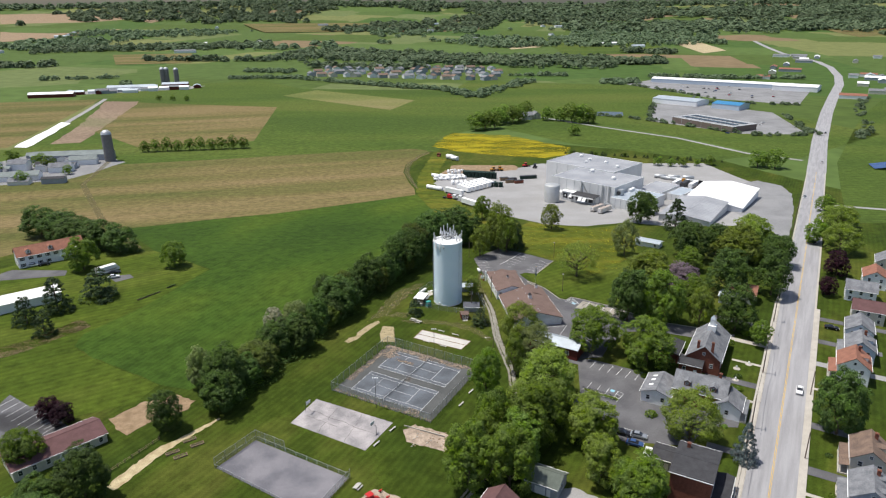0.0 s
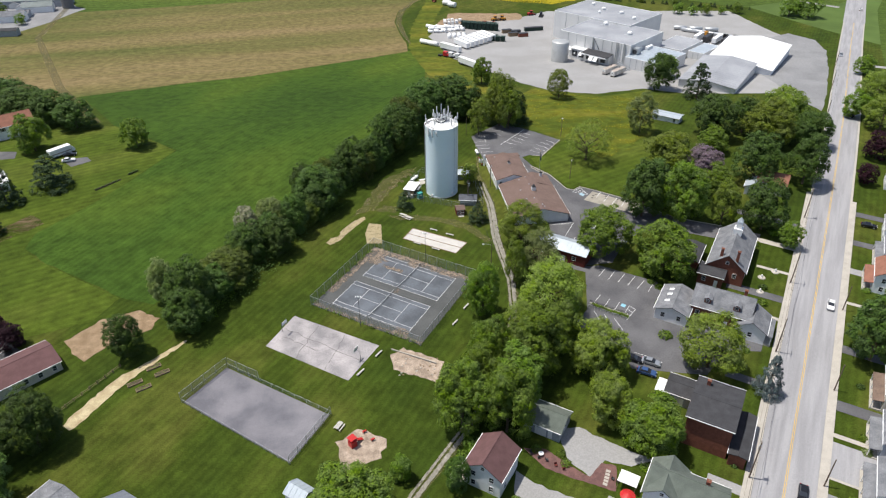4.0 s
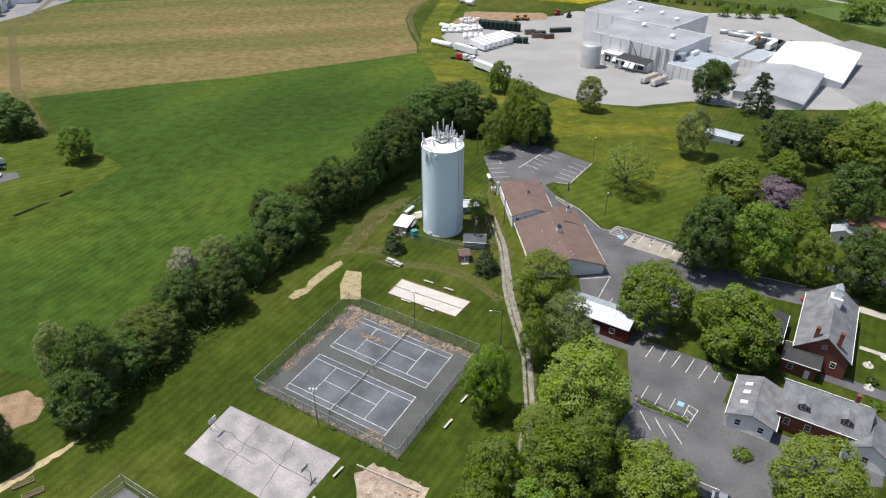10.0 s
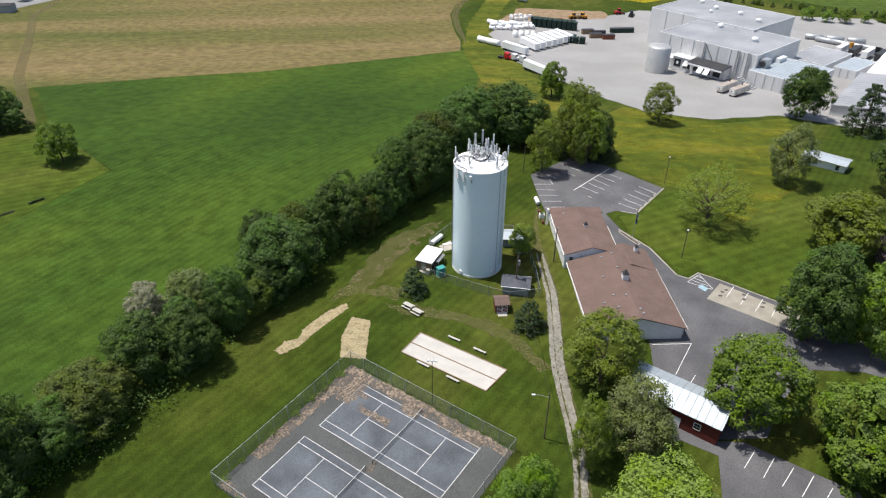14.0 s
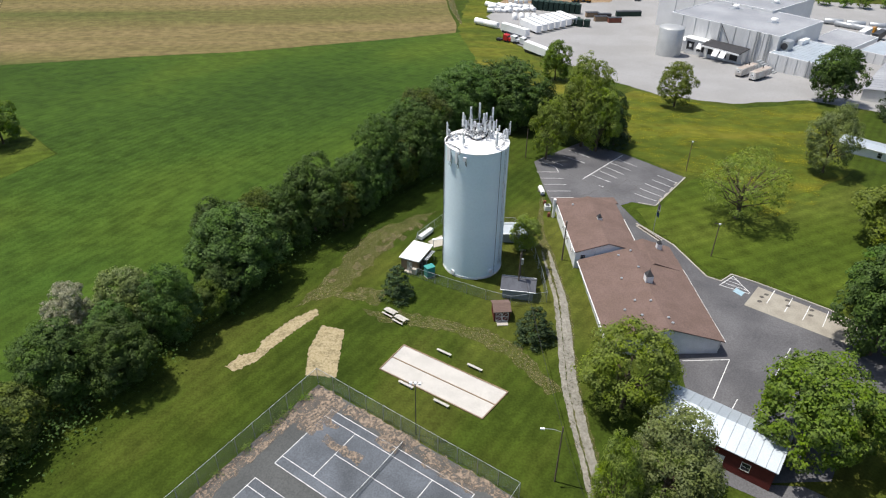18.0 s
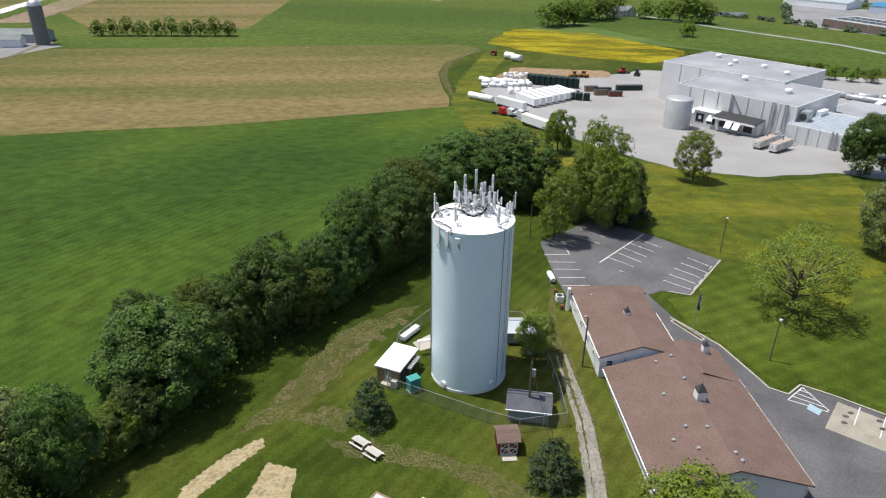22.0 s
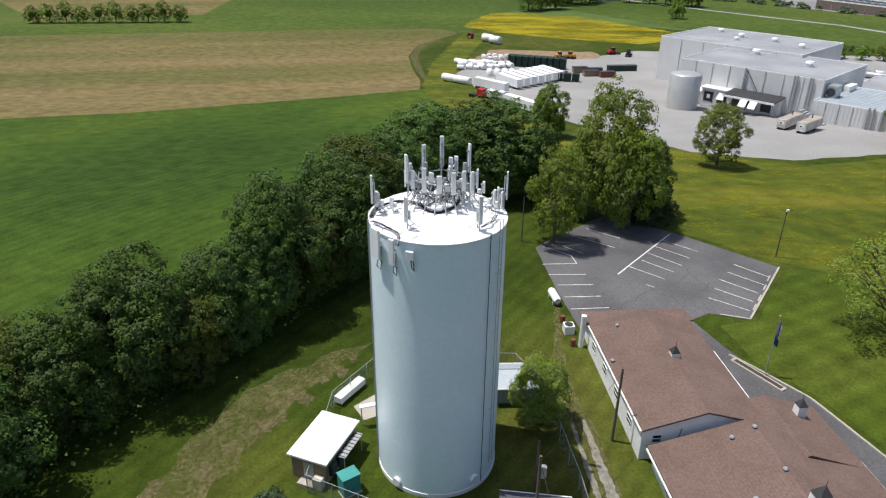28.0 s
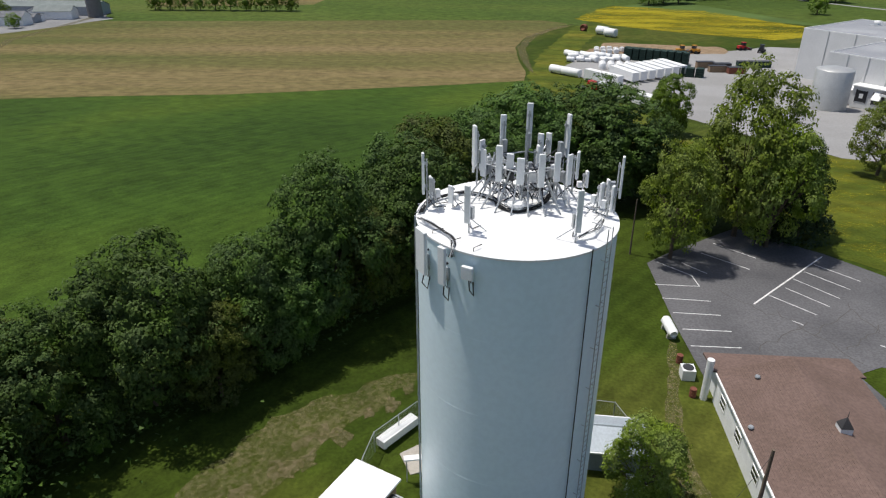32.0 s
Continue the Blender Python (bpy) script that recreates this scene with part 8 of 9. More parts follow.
def lying_tank(x, y, rz, r, length, material, label, name="tank", z=0.0, group="stored tanks"):
    t = empty(name, x, y, rz, None, label, "tank", group)
    b = lathe([(0, -length / 2), (r * 0.8, -length / 2), (r, -length / 2 + 0.2), (r, length / 2 - 0.2), (r * 0.8, length / 2), (0, length / 2)], 16)
    b.transform(pose(0, 0, r + 0.1, 0, 90, 0))
    part("shell", b, material, t, "", True)
    for xx in (-length * 0.3, length * 0.3):
        part("cradle", box(xx - 0.15, xx + 0.15, -r * 0.8, r * 0.8, -0.1, r * 0.5), DARKMETAL, t)


for k in range(7):
    trailer(53 + k * 2.9, 257 + k * 3.0, -60, 13.5)
trailer(46, 248.5, -45, 14.5)
trailer(53.5, 212.5, -53, 14.5)
tractor_unit(44.2, 234.5, -35, WHITECAR)
for x, y, r, ln in ((31.5, 265.5, 1.4, 7), (36, 261.5, 1.4, 7.5), (50, 368.5, 1.9, 6), (53.5, 362, 1.9, 6), (36, 304, 1.2, 7), (42, 303, 1.1, 7), (48, 303, 1.1, 8)):
    lying_tank(x, y, -40, r, ln, WHITEPAINT, "long white cylinder lying in the works yard")
lying_tank(41.3, 379, 60, 1.6, 2.6, BRICKRED, "brown round bale beside the yard", "bale", group="bales")
for k in range(9):
    x, y = 46 + (k % 5) * 2.6, 320 - (k // 5) * 6 + (k % 3)
    t = empty("bulk_bag", x, y, k * 13, None, "white bulk bag stacked in the works yard", "bulk bag", "bulk bags")
    b = box(-1.0, 1.0, -1.0, 1.0, 0, 1.9)
    bmesh.ops.bevel(b, geom=b.edges[:], offset=0.3, segments=2, affect="EDGES")
    part("bag", b, WHITEPAINT, t)
for k in range(8):
    x, y = 47 + (k % 4) * 3.0, 282 - (k // 4) * 3.5
    t = empty("water_tank", x, y, 0, None, "white upright plastic tank in the yard", "tank", "upright tanks")
    part("shell", lathe([(1.15, 0), (1.2, 0.1), (1.2, 2.0), (0.9, 2.4), (0.3, 2.5), (0.3, 2.65), (0, 2.65)], 14), WHITEPAINT, t, "", True)
for i in range(9):
    for j in range(2):
        x, y = 58 + i * 2.5 - j * 0.6, 302 - i * 0.9 + j * 3.2
        t = empty("crate_stack", x, y, -20, None, "tall stack of dark green crates", "crates", "crate stacks")
        for k in range(5):
            part("crate", box(-1.1, 1.1, -1.3, 1.3, k * 0.9, k * 0.9 + 0.8), CRATEGREEN, t)
for x, y in ((73, 270), (76, 269), (79, 268.5), (75, 273)):
    t = empty("crate_stack", x, y, -20, None, "stack of dark green crates", "crates", "crate stacks")
    for k in range(4):
        part("crate", box(-1.2, 1.2, -1.4, 1.4, k * 0.8, k * 0.8 + 0.7), CRATEGREEN, t)


def machine(x, y, rz, paint, label):
    t = empty("loader", x, y, rz, None, label, "machine")
    part("body", box(-2.0, 1.0, -1.0, 1.0, 0.9, 2.0), paint, t)
    part("cab", box(-0.4, 1.0, -0.8, 0.8, 2.0, 3.2), GLASSDARK, t)
    part("roof", box(-0.5, 1.1, -0.9, 0.9, 3.2, 3.35), paint, t)
    part("arm", prism(bmesh.new(), [(1.0, -0.8), (3.0, -0.8), (3.0, 0.8), (1.0, 0.8)], [1.2, 0.4, 0.4, 1.2], [1.6, 0.8, 0.8, 1.6]), paint, t)
    part("bucket", box(3.0, 3.8, -1.3, 1.3, 0.1, 1.0), DARKMETAL, t)
    for xx in (-1.4, 0.7):
        for s in (-1, 1):
            part("wheel", tube((xx, s * 0.8, 0.7), (xx, s * 1.25, 0.7), 0.7, 0.7, 14), RUBBER, t)


machine(80, 321, 20, ORANGE, "orange wheel loader in the works yard")
machine(85.4, 322, 140, ORANGE, "orange wheel loader in the works yard")
machine(106.5, 334, 20, REDPAINT, "red farm machine in the works yard")
machine(113, 329, 70, BLACKPAINT, "dark machine in the works yard")
for x, y, m in ((89.5, 286.5, DARKMETAL), (99, 293, CRATEGREEN), (105, 294, CRATEGREEN), (87, 281, TIMBER), (84, 289, TIMBER), (93, 279, BRICKRED)):
    t = empty("skip", x, y, 10, None, "dark skip of scrap in the works yard", "skip", "skips")
    part("body", prism(bmesh.new(), [(-3, -1.2), (3, -1.2), (3, 1.2), (-3, 1.2)], 0, 2.2), m, t)
    part("rim", box(-3.1, 3.1, -1.3, 1.3, 2.2, 2.35), DARKMETAL, t)
dock_trailer(124.6, 192.0, 42, 10.5)
dock_trailer(127.6, 187.2, 42, 10.5)
t = empty("silo_tank", 104.3, 221.0, 0, None, "large pale steel storage tank beside the factory", "tank")
part("shell", lathe([(4.7, -1), (4.7, 10.6), (4.6, 10.7), (2.3, 11.2), (0, 11.4)], 48), surf("tank_cladding", (0.56, 0.56, 0.55), 0.42, 0.1, 0.4, 12, metal=0.45), t, "", True)
for k in range(3):
    lying_tank(196 + k * 9, 288 - k * 3, -16, 1.3, 8, GALV, "long steel tanker trailer beside the works", "tanker")
for k in range(34):
    f = k / 33
    x, y = 150 + 112 * f, 384 - 46 * f
    s = 0.75 + 0.5 * ((k * 37) % 11) / 11
    if k % 6 != 4:
        tree(x + ((k * 53) % 7 - 3) * 0.5, y + ((k * 29) % 5 - 2) * 0.8, 1.7 * s, 3.1 * s, ("conifer", "pine", "mid")[(k * 5) % 3], "in the hedge behind the works", "works hedge")


rnd = random.Random(21)
for k in range(16):
    x, y = 36 + (k % 8) * 2.9 + rnd.uniform(-0.6, 0.6), 292 + (k // 8) * 7 + (k % 8) * 0.8 + rnd.uniform(-0.8, 0.8)
    lying_tank(x, y, rnd.uniform(-60, 20), rnd.uniform(0.7, 1.2), rnd.uniform(2.5, 5), WHITEPAINT, "white plastic-wrapped roll stored in the works yard", "wrapped_roll", group="wrapped rolls")
for k in range(14):
    x, y = 58 + (k % 7) * 3.4 + rnd.uniform(-1, 1), 308 + (k // 7) * 6 + rnd.uniform(-1.5, 1.5)
    t = empty("pallet_stack", x, y, rnd.uniform(0, 90), None, "stack of %s in the works yard" % ("weathered timber pallets", "rusty steel parts")[k % 2], "pallets", "yard stacks")
    for q in range(rnd.randint(2, 5)):
        part("pallet", box(-1.2, 1.2, -1.0, 1.0, q * 0.35, q * 0.35 + 0.26), (TIMBER, BRICKRED)[k % 2], t)
for x, y, r, p in ((41, 236.5, -35, REDPAINT), (47.6, 231.5, -35, WHITECAR), (207, 270, 130, ORANGE), (214, 262, 40, BLACKPAINT), (219, 259, 45, BLACKPAINT)):
    tractor_unit(x, y, r, p, "lorry cab parked in the works yard")
for k in range(4):
    lying_tank(200 + k * 5, 281 - k * 4.5, 138, 1.2, 12, GALV, "long silver tanker trailer parked behind the works", "tanker")
for k in range(6):
    trailer(198 + k * 4.2, 262 - k * 3.6, 48, 11, "flat trailer parked behind the works", DARKMETAL if k % 2 else None)


def car(x, y, rz, paint, label, z=None, far=False):
    """A saloon: lower body, glasshouse, wheels and lamps, facing local +x."""
    t = empty("car", x, y, rz, (g(y) if z is None else z) + 0.1, label, "car")
    b = bmesh.new()
    prof = [(-2.25, 0.35), (-2.3, 0.75), (-2.15, 0.92), (-1.5, 0.98), (0.75, 0.98), (2.0, 0.82), (2.25, 0.6), (2.2, 0.3)]
    lo = [b.verts.new((px, -0.88, pz)) for px, pz in prof]
    hi = [b.verts.new((px, 0.88, pz)) for px, pz in prof]
    b.faces.new(lo)
    b.faces.new(hi[::-1])
    for i in range(len(prof)):
        j = (i + 1) % len(prof)
        b.faces.new((lo[j], lo[i], hi[i], hi[j]))
    bmesh.ops.bevel(b, geom=b.edges[:], offset=0.06, segments=1, affect="EDGES")
    part("body", b, paint, t)
    part("glasshouse", prism(bmesh.new(), [(-1.75, -0.78), (0.95, -0.78), (0.95, 0.78), (-1.75, 0.78)], 0.95, 0.96), GLASSDARK, t)
    b = bmesh.new()
    v0 = [b.verts.new(p) for p in ((-1.75, -0.78, 0.96), (0.95, -0.78, 0.96), (0.95, 0.78, 0.96), (-1.75, 0.78, 0.96))]
    v1 = [b.verts.new(p) for p in ((-1.15, -0.6, 1.42), (0.2, -0.6, 1.42), (0.2, 0.6, 1.42), (-1.15, 0.6, 1.42))]
    for i in range(4):
        b.faces.new((v0[i], v0[(i + 1) % 4], v1[(i + 1) % 4], v1[i]))
    b.faces.new(v1)
    part("window", b, GLASSDARK, t)
    part("roof_panel", box(-1.15, 0.2, -0.6, 0.6, 1.42, 1.46), paint, t)
    for xx in (-1.4, 1.4):
        for s in (-1, 1):
            w = part("wheel", tube((xx, s * 0.66, 0.32), (xx, s * 0.9, 0.32), 0.32, 0.32, 14), RUBBER, t)
            if far:
                continue
            part("rim", tube((xx, s * 0.9, 0.32), (xx, s * 0.915, 0.32), 0.19, 0.19, 10), GALV, w)
    for s in () if far else (-1, 1):
        part("headlight", box(2.18, 2.27, s * 0.6 - 0.16, s * 0.6 + 0.16, 0.56, 0.7), PANEL, t)
        part("tail_light", box(-2.32, -2.24, s * 0.62 - 0.16, s * 0.62 + 0.16, 0.66, 0.82), REDPAINT, t)


for x, y, r, p, lab in ((74.0, -25.2, -28, BLACKPAINT, "black car parked in the lower car park"), (77.9, -26.6, -28, SILVERCAR, "silver car parked in the lower car park"), (75.9, -29.8, -28, BLUECAR, "blue car parked in the lower car park"),
                        (131.6, -8.4, 238.3, WHITECAR, "white car on the main road"), (96.6, -63.8, 238.3, BLACKPAINT, "black car on the main road"), (116.6, 25.9, 20, REDPAINT, "red car on a drive among trees"),
                        (99.8, -74.2, -32, WHITECAR, "white car on a side drive"), (-106, 93, 20, BLACKPAINT, "dark car beside a motor home"), (-104.5, 88, 20, WHITECAR, "white car beside a motor home"),
                        (-145, 104, 30, WHITECAR, "white car outside a white house"), (-141, 105, 30, BLACKPAINT, "dark car outside a white house"), (163, 28, 330, BLACKPAINT, "dark car beside a house"),
                        (205, 112, 238, BLACKPAINT, "dark car on the main road"), (262, 218, 238, SILVERCAR, "silver car on the main road"), (340, 330, 58, WHITECAR, "white car on the main road"), (420, 460, 58, BLACKPAINT, "dark car on the main road")):
    car(x, y, r, p, lab)

# roadside poles and their wires
tops = []
for s, o in ((-40, -6.6), (22, -6.6), (63, -6.6), (94, -6.6), (132, -6.6), (170, -6.6), (215, -6.6), (262, -6.6), (310, -6.6)):
    x, y = on_road(s, o)
    tops.append(utility_pole(x, y, 10.5, RD, "wooden utility pole with a crossarm beside the road", True, s in (22, 132)))
for a, b in zip(tops, tops[1:]):
    for k in (-1.0, 0.0, 1.0):
        d = Vector((RN.x * k, RN.y * k, 0))
        cable(a + d, b + d, 0.9, 0.018)
    cable(a - Vector((0, 0, 2.5)), b - Vector((0, 0, 2.5)), 1.0, 0.04)
for s, o in ((56, 6.7), (27, 6.7), (88, 6.7)):
    x, y = on_road(s, o)
    utility_pole(x, y, 8.0, RD, "slim wooden pole beside the pavement", False)

# driveways, walks and small yard things along the road
for s, o0, o1, w, m in ((3, -30, -7.5, 3, GRAVEL), (18, -14, -7.5, 2.5, GRAVEL), (50, -16, -7.5, 2.5, ASPHALT), (76, -14, -7.5, 1.2, CONCRETE), (85, -22, -7.5, 3, ASPHALT), (98, -16, -7.5, 1.2, CONCRETE), (112, -24, -7.5, 2.4, CONCRETE), (126, -26, -7.5, 3, ASPHALT),
                        (12, 7.5, 26, 3, GRAVEL), (51.5, 7.5, 30, 3.4, ASPHALT), (21, 7.5, 34, 9, YARD), (37, 7.5, 14, 1.3, CONCRETE), (30, 7.5, 15, 1.2, CONCRETE), (42, 7.5, 16, 1.2, CONCRETE), (72, 7.5, 30, 3, ASPHALT), (92, 7.5, 14, 1.2, CONCRETE), (108, 7.5, 28, 3, GRAVEL), (124, 7.5, 26, 3, ASPHALT), (142, 7.5, 28, 3, ASPHALT)):
    sheet("driveway", line(on_road(s, o0), on_road(s, o1), w), m, 0.11, "narrow driveway from the road", category="driveway")


def bush(x, y, r, material, label, n=260):
    rnd = np.random.default_rng(int(abs(x * 7 + y * 3)) + 1)
    d = rnd.normal(size=(n, 3))
    d /= np.linalg.norm(d, axis=1)[:, None]
    d[:, 2] = np.abs(d[:, 2])
    c = d * r * rnd.uniform(0.75, 1.05, (n, 1)) * np.array([1, 1, 0.8])
    nr = d + rnd.normal(size=d.shape) * 0.4
    nr /= np.linalg.norm(nr, axis=1)[:, None]
    ob = new("bush", quads_mesh("bush", c, nr, rnd.uniform(0.1, 0.2, n) * max(0.6, r), material, rnd))
    ob.location = (x, y, g(y))
    tagged(ob, label, "bush", "yard bushes")


for s, o, r, k in ((2, -10, 1.2, 0), (8, -11, 1.4, 1), (24, -9.5, 1.2, 1), (26, -10.5, 1.0, 2), (29, -9.4, 1.1, 0), (31, -11, 0.9, 2), (34, -10, 1.0, 0), (60, -13, 1.0, 0), (64, -15, 1.3, 0), (70, -18, 1.6, 0), (81, -12, 1.4, 0), (88, -13, 1.3, 1), (104, -20, 1.6, 0), (109, -18, 1.5, 0),
                   (118, -14, 2.0, 0), (122, -22, 1.8, 1), (40, 14, 1.2, 2), (44, 13, 1.0, 0), (18, 12, 1.0, 0), (26, 12, 1.0, 0), (100, 12, 1.2, 0), (113, 12, 1.2, 0), (60, 12, 1.0, 1), (-8, 13, 1.4, 0)):
    x, y = on_road(s, o)
    bush(x, y, r, (LEAF_MID, LEAF_DARK, YPAINT)[k] if k < 2 else LEAF_PALE, ("green garden bush", "dark green garden bush", "yellow-green garden bush")[k] + " in a front yard")
for x, y, r in ((84.4, -17.2, 1.8), (63.5, -57, 1.0), (51.5, -51.5, 1.1), (68, -56, 1.3), (70.5, -57, 1.2), (52, -54, 1.2), (46.5, -50, 1.2), (31, -51, 1.6), (29, -54, 1.8), (33, -48, 2.0), (89, 2, 1.3), (91, -1, 1.5), (87.5, 4.5, 1.2), (-13, -71, 1.8), (-9.5, -75, 0.7)):
    bush(x, y, r, LEAF_MID, "green shrub beside a yard")
t = empty("gazebo", 63.0, -60.0, -32, None, "white-topped canopy on posts over a terrace", "canopy")
part("canopy_top", prism(bmesh.new(), [(-1.9, -1.5), (1.9, -1.5), (1.9, 1.5), (-1.9, 1.5)], 2.5, 2.65), WHITEPAINT, t)
for a in (-1.7, 1.7):
    for b in (-1.3, 1.3):
        part("post", tube((a, b, -0.1), (a, b, 2.5), 0.05, 0.05, 6), TIMBER, t)
t = empty("parasol", 61.9, -63.4, 0, None, "red parasol on the terrace", "parasol")
part("canopy", lathe([(0, 2.7), (0.9, 2.45), (1.5, 2.1), (1.48, 2.06), (0.9, 2.4), (0, 2.6)], 12), REDPAINT, t)
part("pole", tube((0, 0, 0), (0, 0, 2.7), 0.03, 0.03, 6), TIMBER, t)
t = empty("carport", 77.6, -35.8, -32, None, "white carport canopy beside the brick house", "canopy")
part("canopy_top", prism(bmesh.new(), [(-1.4, -2.2), (1.4, -2.2), (1.4, 2.2), (-1.4, 2.2)], 2.3, 2.45), WHITEPAINT, t)
for a in (-1.2, 1.2):
    for b in (-2, 2):
        part("post", tube((a, b, -0.1), (a, b, 2.3), 0.05, 0.05, 6), GALV, t)

def patio_chair(x, y, rz, material):
    t = empty("patio_chair", x, y, rz, None, "small garden chair on the paved terrace", "chair", "patio chairs")
    part("seat", box(-0.28, 0.28, -0.28, 0.28, 0.4, 0.46), material, t)
    part("backrest", box(-0.28, 0.28, 0.24, 0.3, 0.46, 0.95), material, t)
    for a in (-0.24, 0.24):
        for b in (-0.24, 0.24):
            part("leg", tube((a, b, 0), (a, b, 0.42), 0.025, 0.025, 5), material, t)


for x, y, r, m in ((45.2, -51.0, 20, DARKMETAL), (46.6, -52.2, 200, DARKMETAL), (48.2, -53.0, 100, DARKMETAL), (49.8, -54.4, 10, BARNRED), (51.2, -55.3, 190, BARNRED), (60.6, -58.2, 50, DARKMETAL), (61.4, -58.8, 140, DARKMETAL)):
    patio_chair(x, y, r, m)
t = empty("patio_table", 47.2, -51.6, 0, None, "round white garden table on the terrace", "table")
part("tabletop", lathe([(0, 0.7), (0.55, 0.7), (0.55, 0.74), (0, 0.75)], 16), WHITEPAINT, t)
part("stem", tube((0, 0, 0), (0, 0, 0.7), 0.05, 0.05, 6), WHITEPAINT, t)
for k in range(5):
    x, y = 60.2 - k * 0.35, -56.2 - k * 0.75
    t = empty("stepping_slab", x, y, 60, None, "pale stepping slab across the terrace", "slab", "stepping slabs")
    part("slab", box(-0.3, 0.3, -0.45, 0.45, 0.0, 0.12), CONCRETE, t)
for s, o, k in ((93, -14, 0), (97.5, -11, 1), (86, -13.5, 2)):
    x, y = on_road(s, o)
    t = empty("garden_ornament", x, y, 40 * k, None, "pale stone garden ornament in a small bed", "ornament", "yard ornaments")
    part("plinth", lathe([(0, 0), (1.1, 0), (1.0, 0.12), (0, 0.14)], 12), CONCRETE, t, "round gravel bed")
    part("stone", lathe([(0, 0.1), (0.32, 0.1), (0.2, 0.35), (0.28, 0.7), (0.18, 1.0), (0, 1.15)], 10), WHITEPAINT, t, "white stone figure base")
for (x0, y0), (x1, y1), m, lab in (((-86.4, 64.9), (-80.3, 72.4), BEDSOIL, "narrow planted bed on the lawn"), ((-78.8, 75.8), (-76.6, 78.9), BEDSOIL, "short planted bed on the lawn")):
    rz = math.degrees(math.atan2(y1 - y0, x1 - x0))
    ln = math.hypot(x1 - x0, y1 - y0)
    t = empty("flower_bed", (x0 + x1) / 2, (y0 + y1) / 2, rz, None, lab, "flower bed")
    part("soil", box(-ln / 2, ln / 2, -0.55, 0.55, -0.05, 0.15), m, t)
    rr = np.random.default_rng(int(ln))
    n = 700
    c = np.column_stack([rr.uniform(-ln / 2, ln / 2, n), rr.uniform(-0.5, 0.5, n), rr.uniform(0.15, 0.6, n)])
    me = quads_mesh("planting", c, np.tile([0.1, 0.2, 1.0], (n, 1)), rr.uniform(0.08, 0.16, n), LEAF_DARK, rr)
    ob = new("planting", me)
    ob.parent = t
undergrowth("hedge_row", [(-119, 115), (-104.6, 121)], 1.2, 1.6, 900, LEAF_DARK, "low ragged hedge along the lawn", 12)
sheet("parking_pad", [(-108.4, 90.0), (-99.3, 91.5), (-96.4, 88.0), (-101.8, 83.3)], ASPHALT, 0.07, "grey parking pad beside the motor home", category="pad")

# west side: white apartments, motor home and metal sheds
house(-142, 113, 38, 26, 9, 5.4, 3.0, WHITESIDE, REDROOF, "long white apartment house with a red-brown roof and shutters", 2, shut=True, dormers=3)
house(-170, 92, 38, 20, 9, 5.4, 3.0, WHITESIDE, REDROOF, "white apartment house with a red-brown roof", 2, shut=True)
metal_building(-128, 64, 35, 24, 10, 3.4, 1.2, WHITESIDE, WHITEPAINT, "long white metal shed with a white roof", 2.0, "metal_shed", "shed")
t = empty("motor_home", -109.5, 94.0, 50, None, "white motor home parked on the grass", "motor home")
part("body", box(-4.5, 3.6, -1.2, 1.2, 0.6, 3.3), WHITEPAINT, t)
part("cab", prism(bmesh.new(), [(3.6, -1.1), (4.9, -1.1), (4.9, 1.1), (3.6, 1.1)], 0.6, [3.0, 1.7, 1.7, 3.0]), WHITEPAINT, t)
part("stripe", box(-4.5, 3.6, -1.22, -1.2, 1.4, 1.7), TIMBER, t)
for xx in (-2.5, 3.4):
    for s in (-1, 1):
        part("wheel", tube((xx, s * 0.9, 0.45), (xx, s * 1.2, 0.45), 0.45, 0.45, 12), RUBBER, t)
sheet("parking_strip", [(-152, 100), (-128, 98), (-126, 92), (-160, 86)], ASPHALT, 0.07, "grey parking strip outside the white house", category="car park")
sheet("parking_bays", [(-100.3, 2.5), (-76.1, -14.7), (-78.3, -20.6), (-102, -12)], ASPHALT, 0.07, "grey parking bays", category="car park")
for k in range(8):
    stripes([((-98 + k * 2.7, 0.5 - k * 1.9), (-101 + k * 2.7, -5 - k * 1.9))], lift=0.09)


# ---- distance: farms, housing, shops and woods ----
def silo(x, y, r, h, label):
    t = empty("silo", x, y, 0, None, label, "silo", "farm silos")
    part("shell", lathe([(r, -1), (r, h)], 24), surf("silo_concrete", (0.22, 0.21, 0.21), 0.85, 0.15, 0.5, 10) if "silo_concrete" not in bpy.data.materials else bpy.data.materials["silo_concrete"], t, "", True)
    part("dome", lathe([(r * 1.03, h), (r * 0.85, h + r * 0.5), (r * 0.45, h + r * 0.8), (0, h + r * 0.9)], 24), GALV, t, "", True)


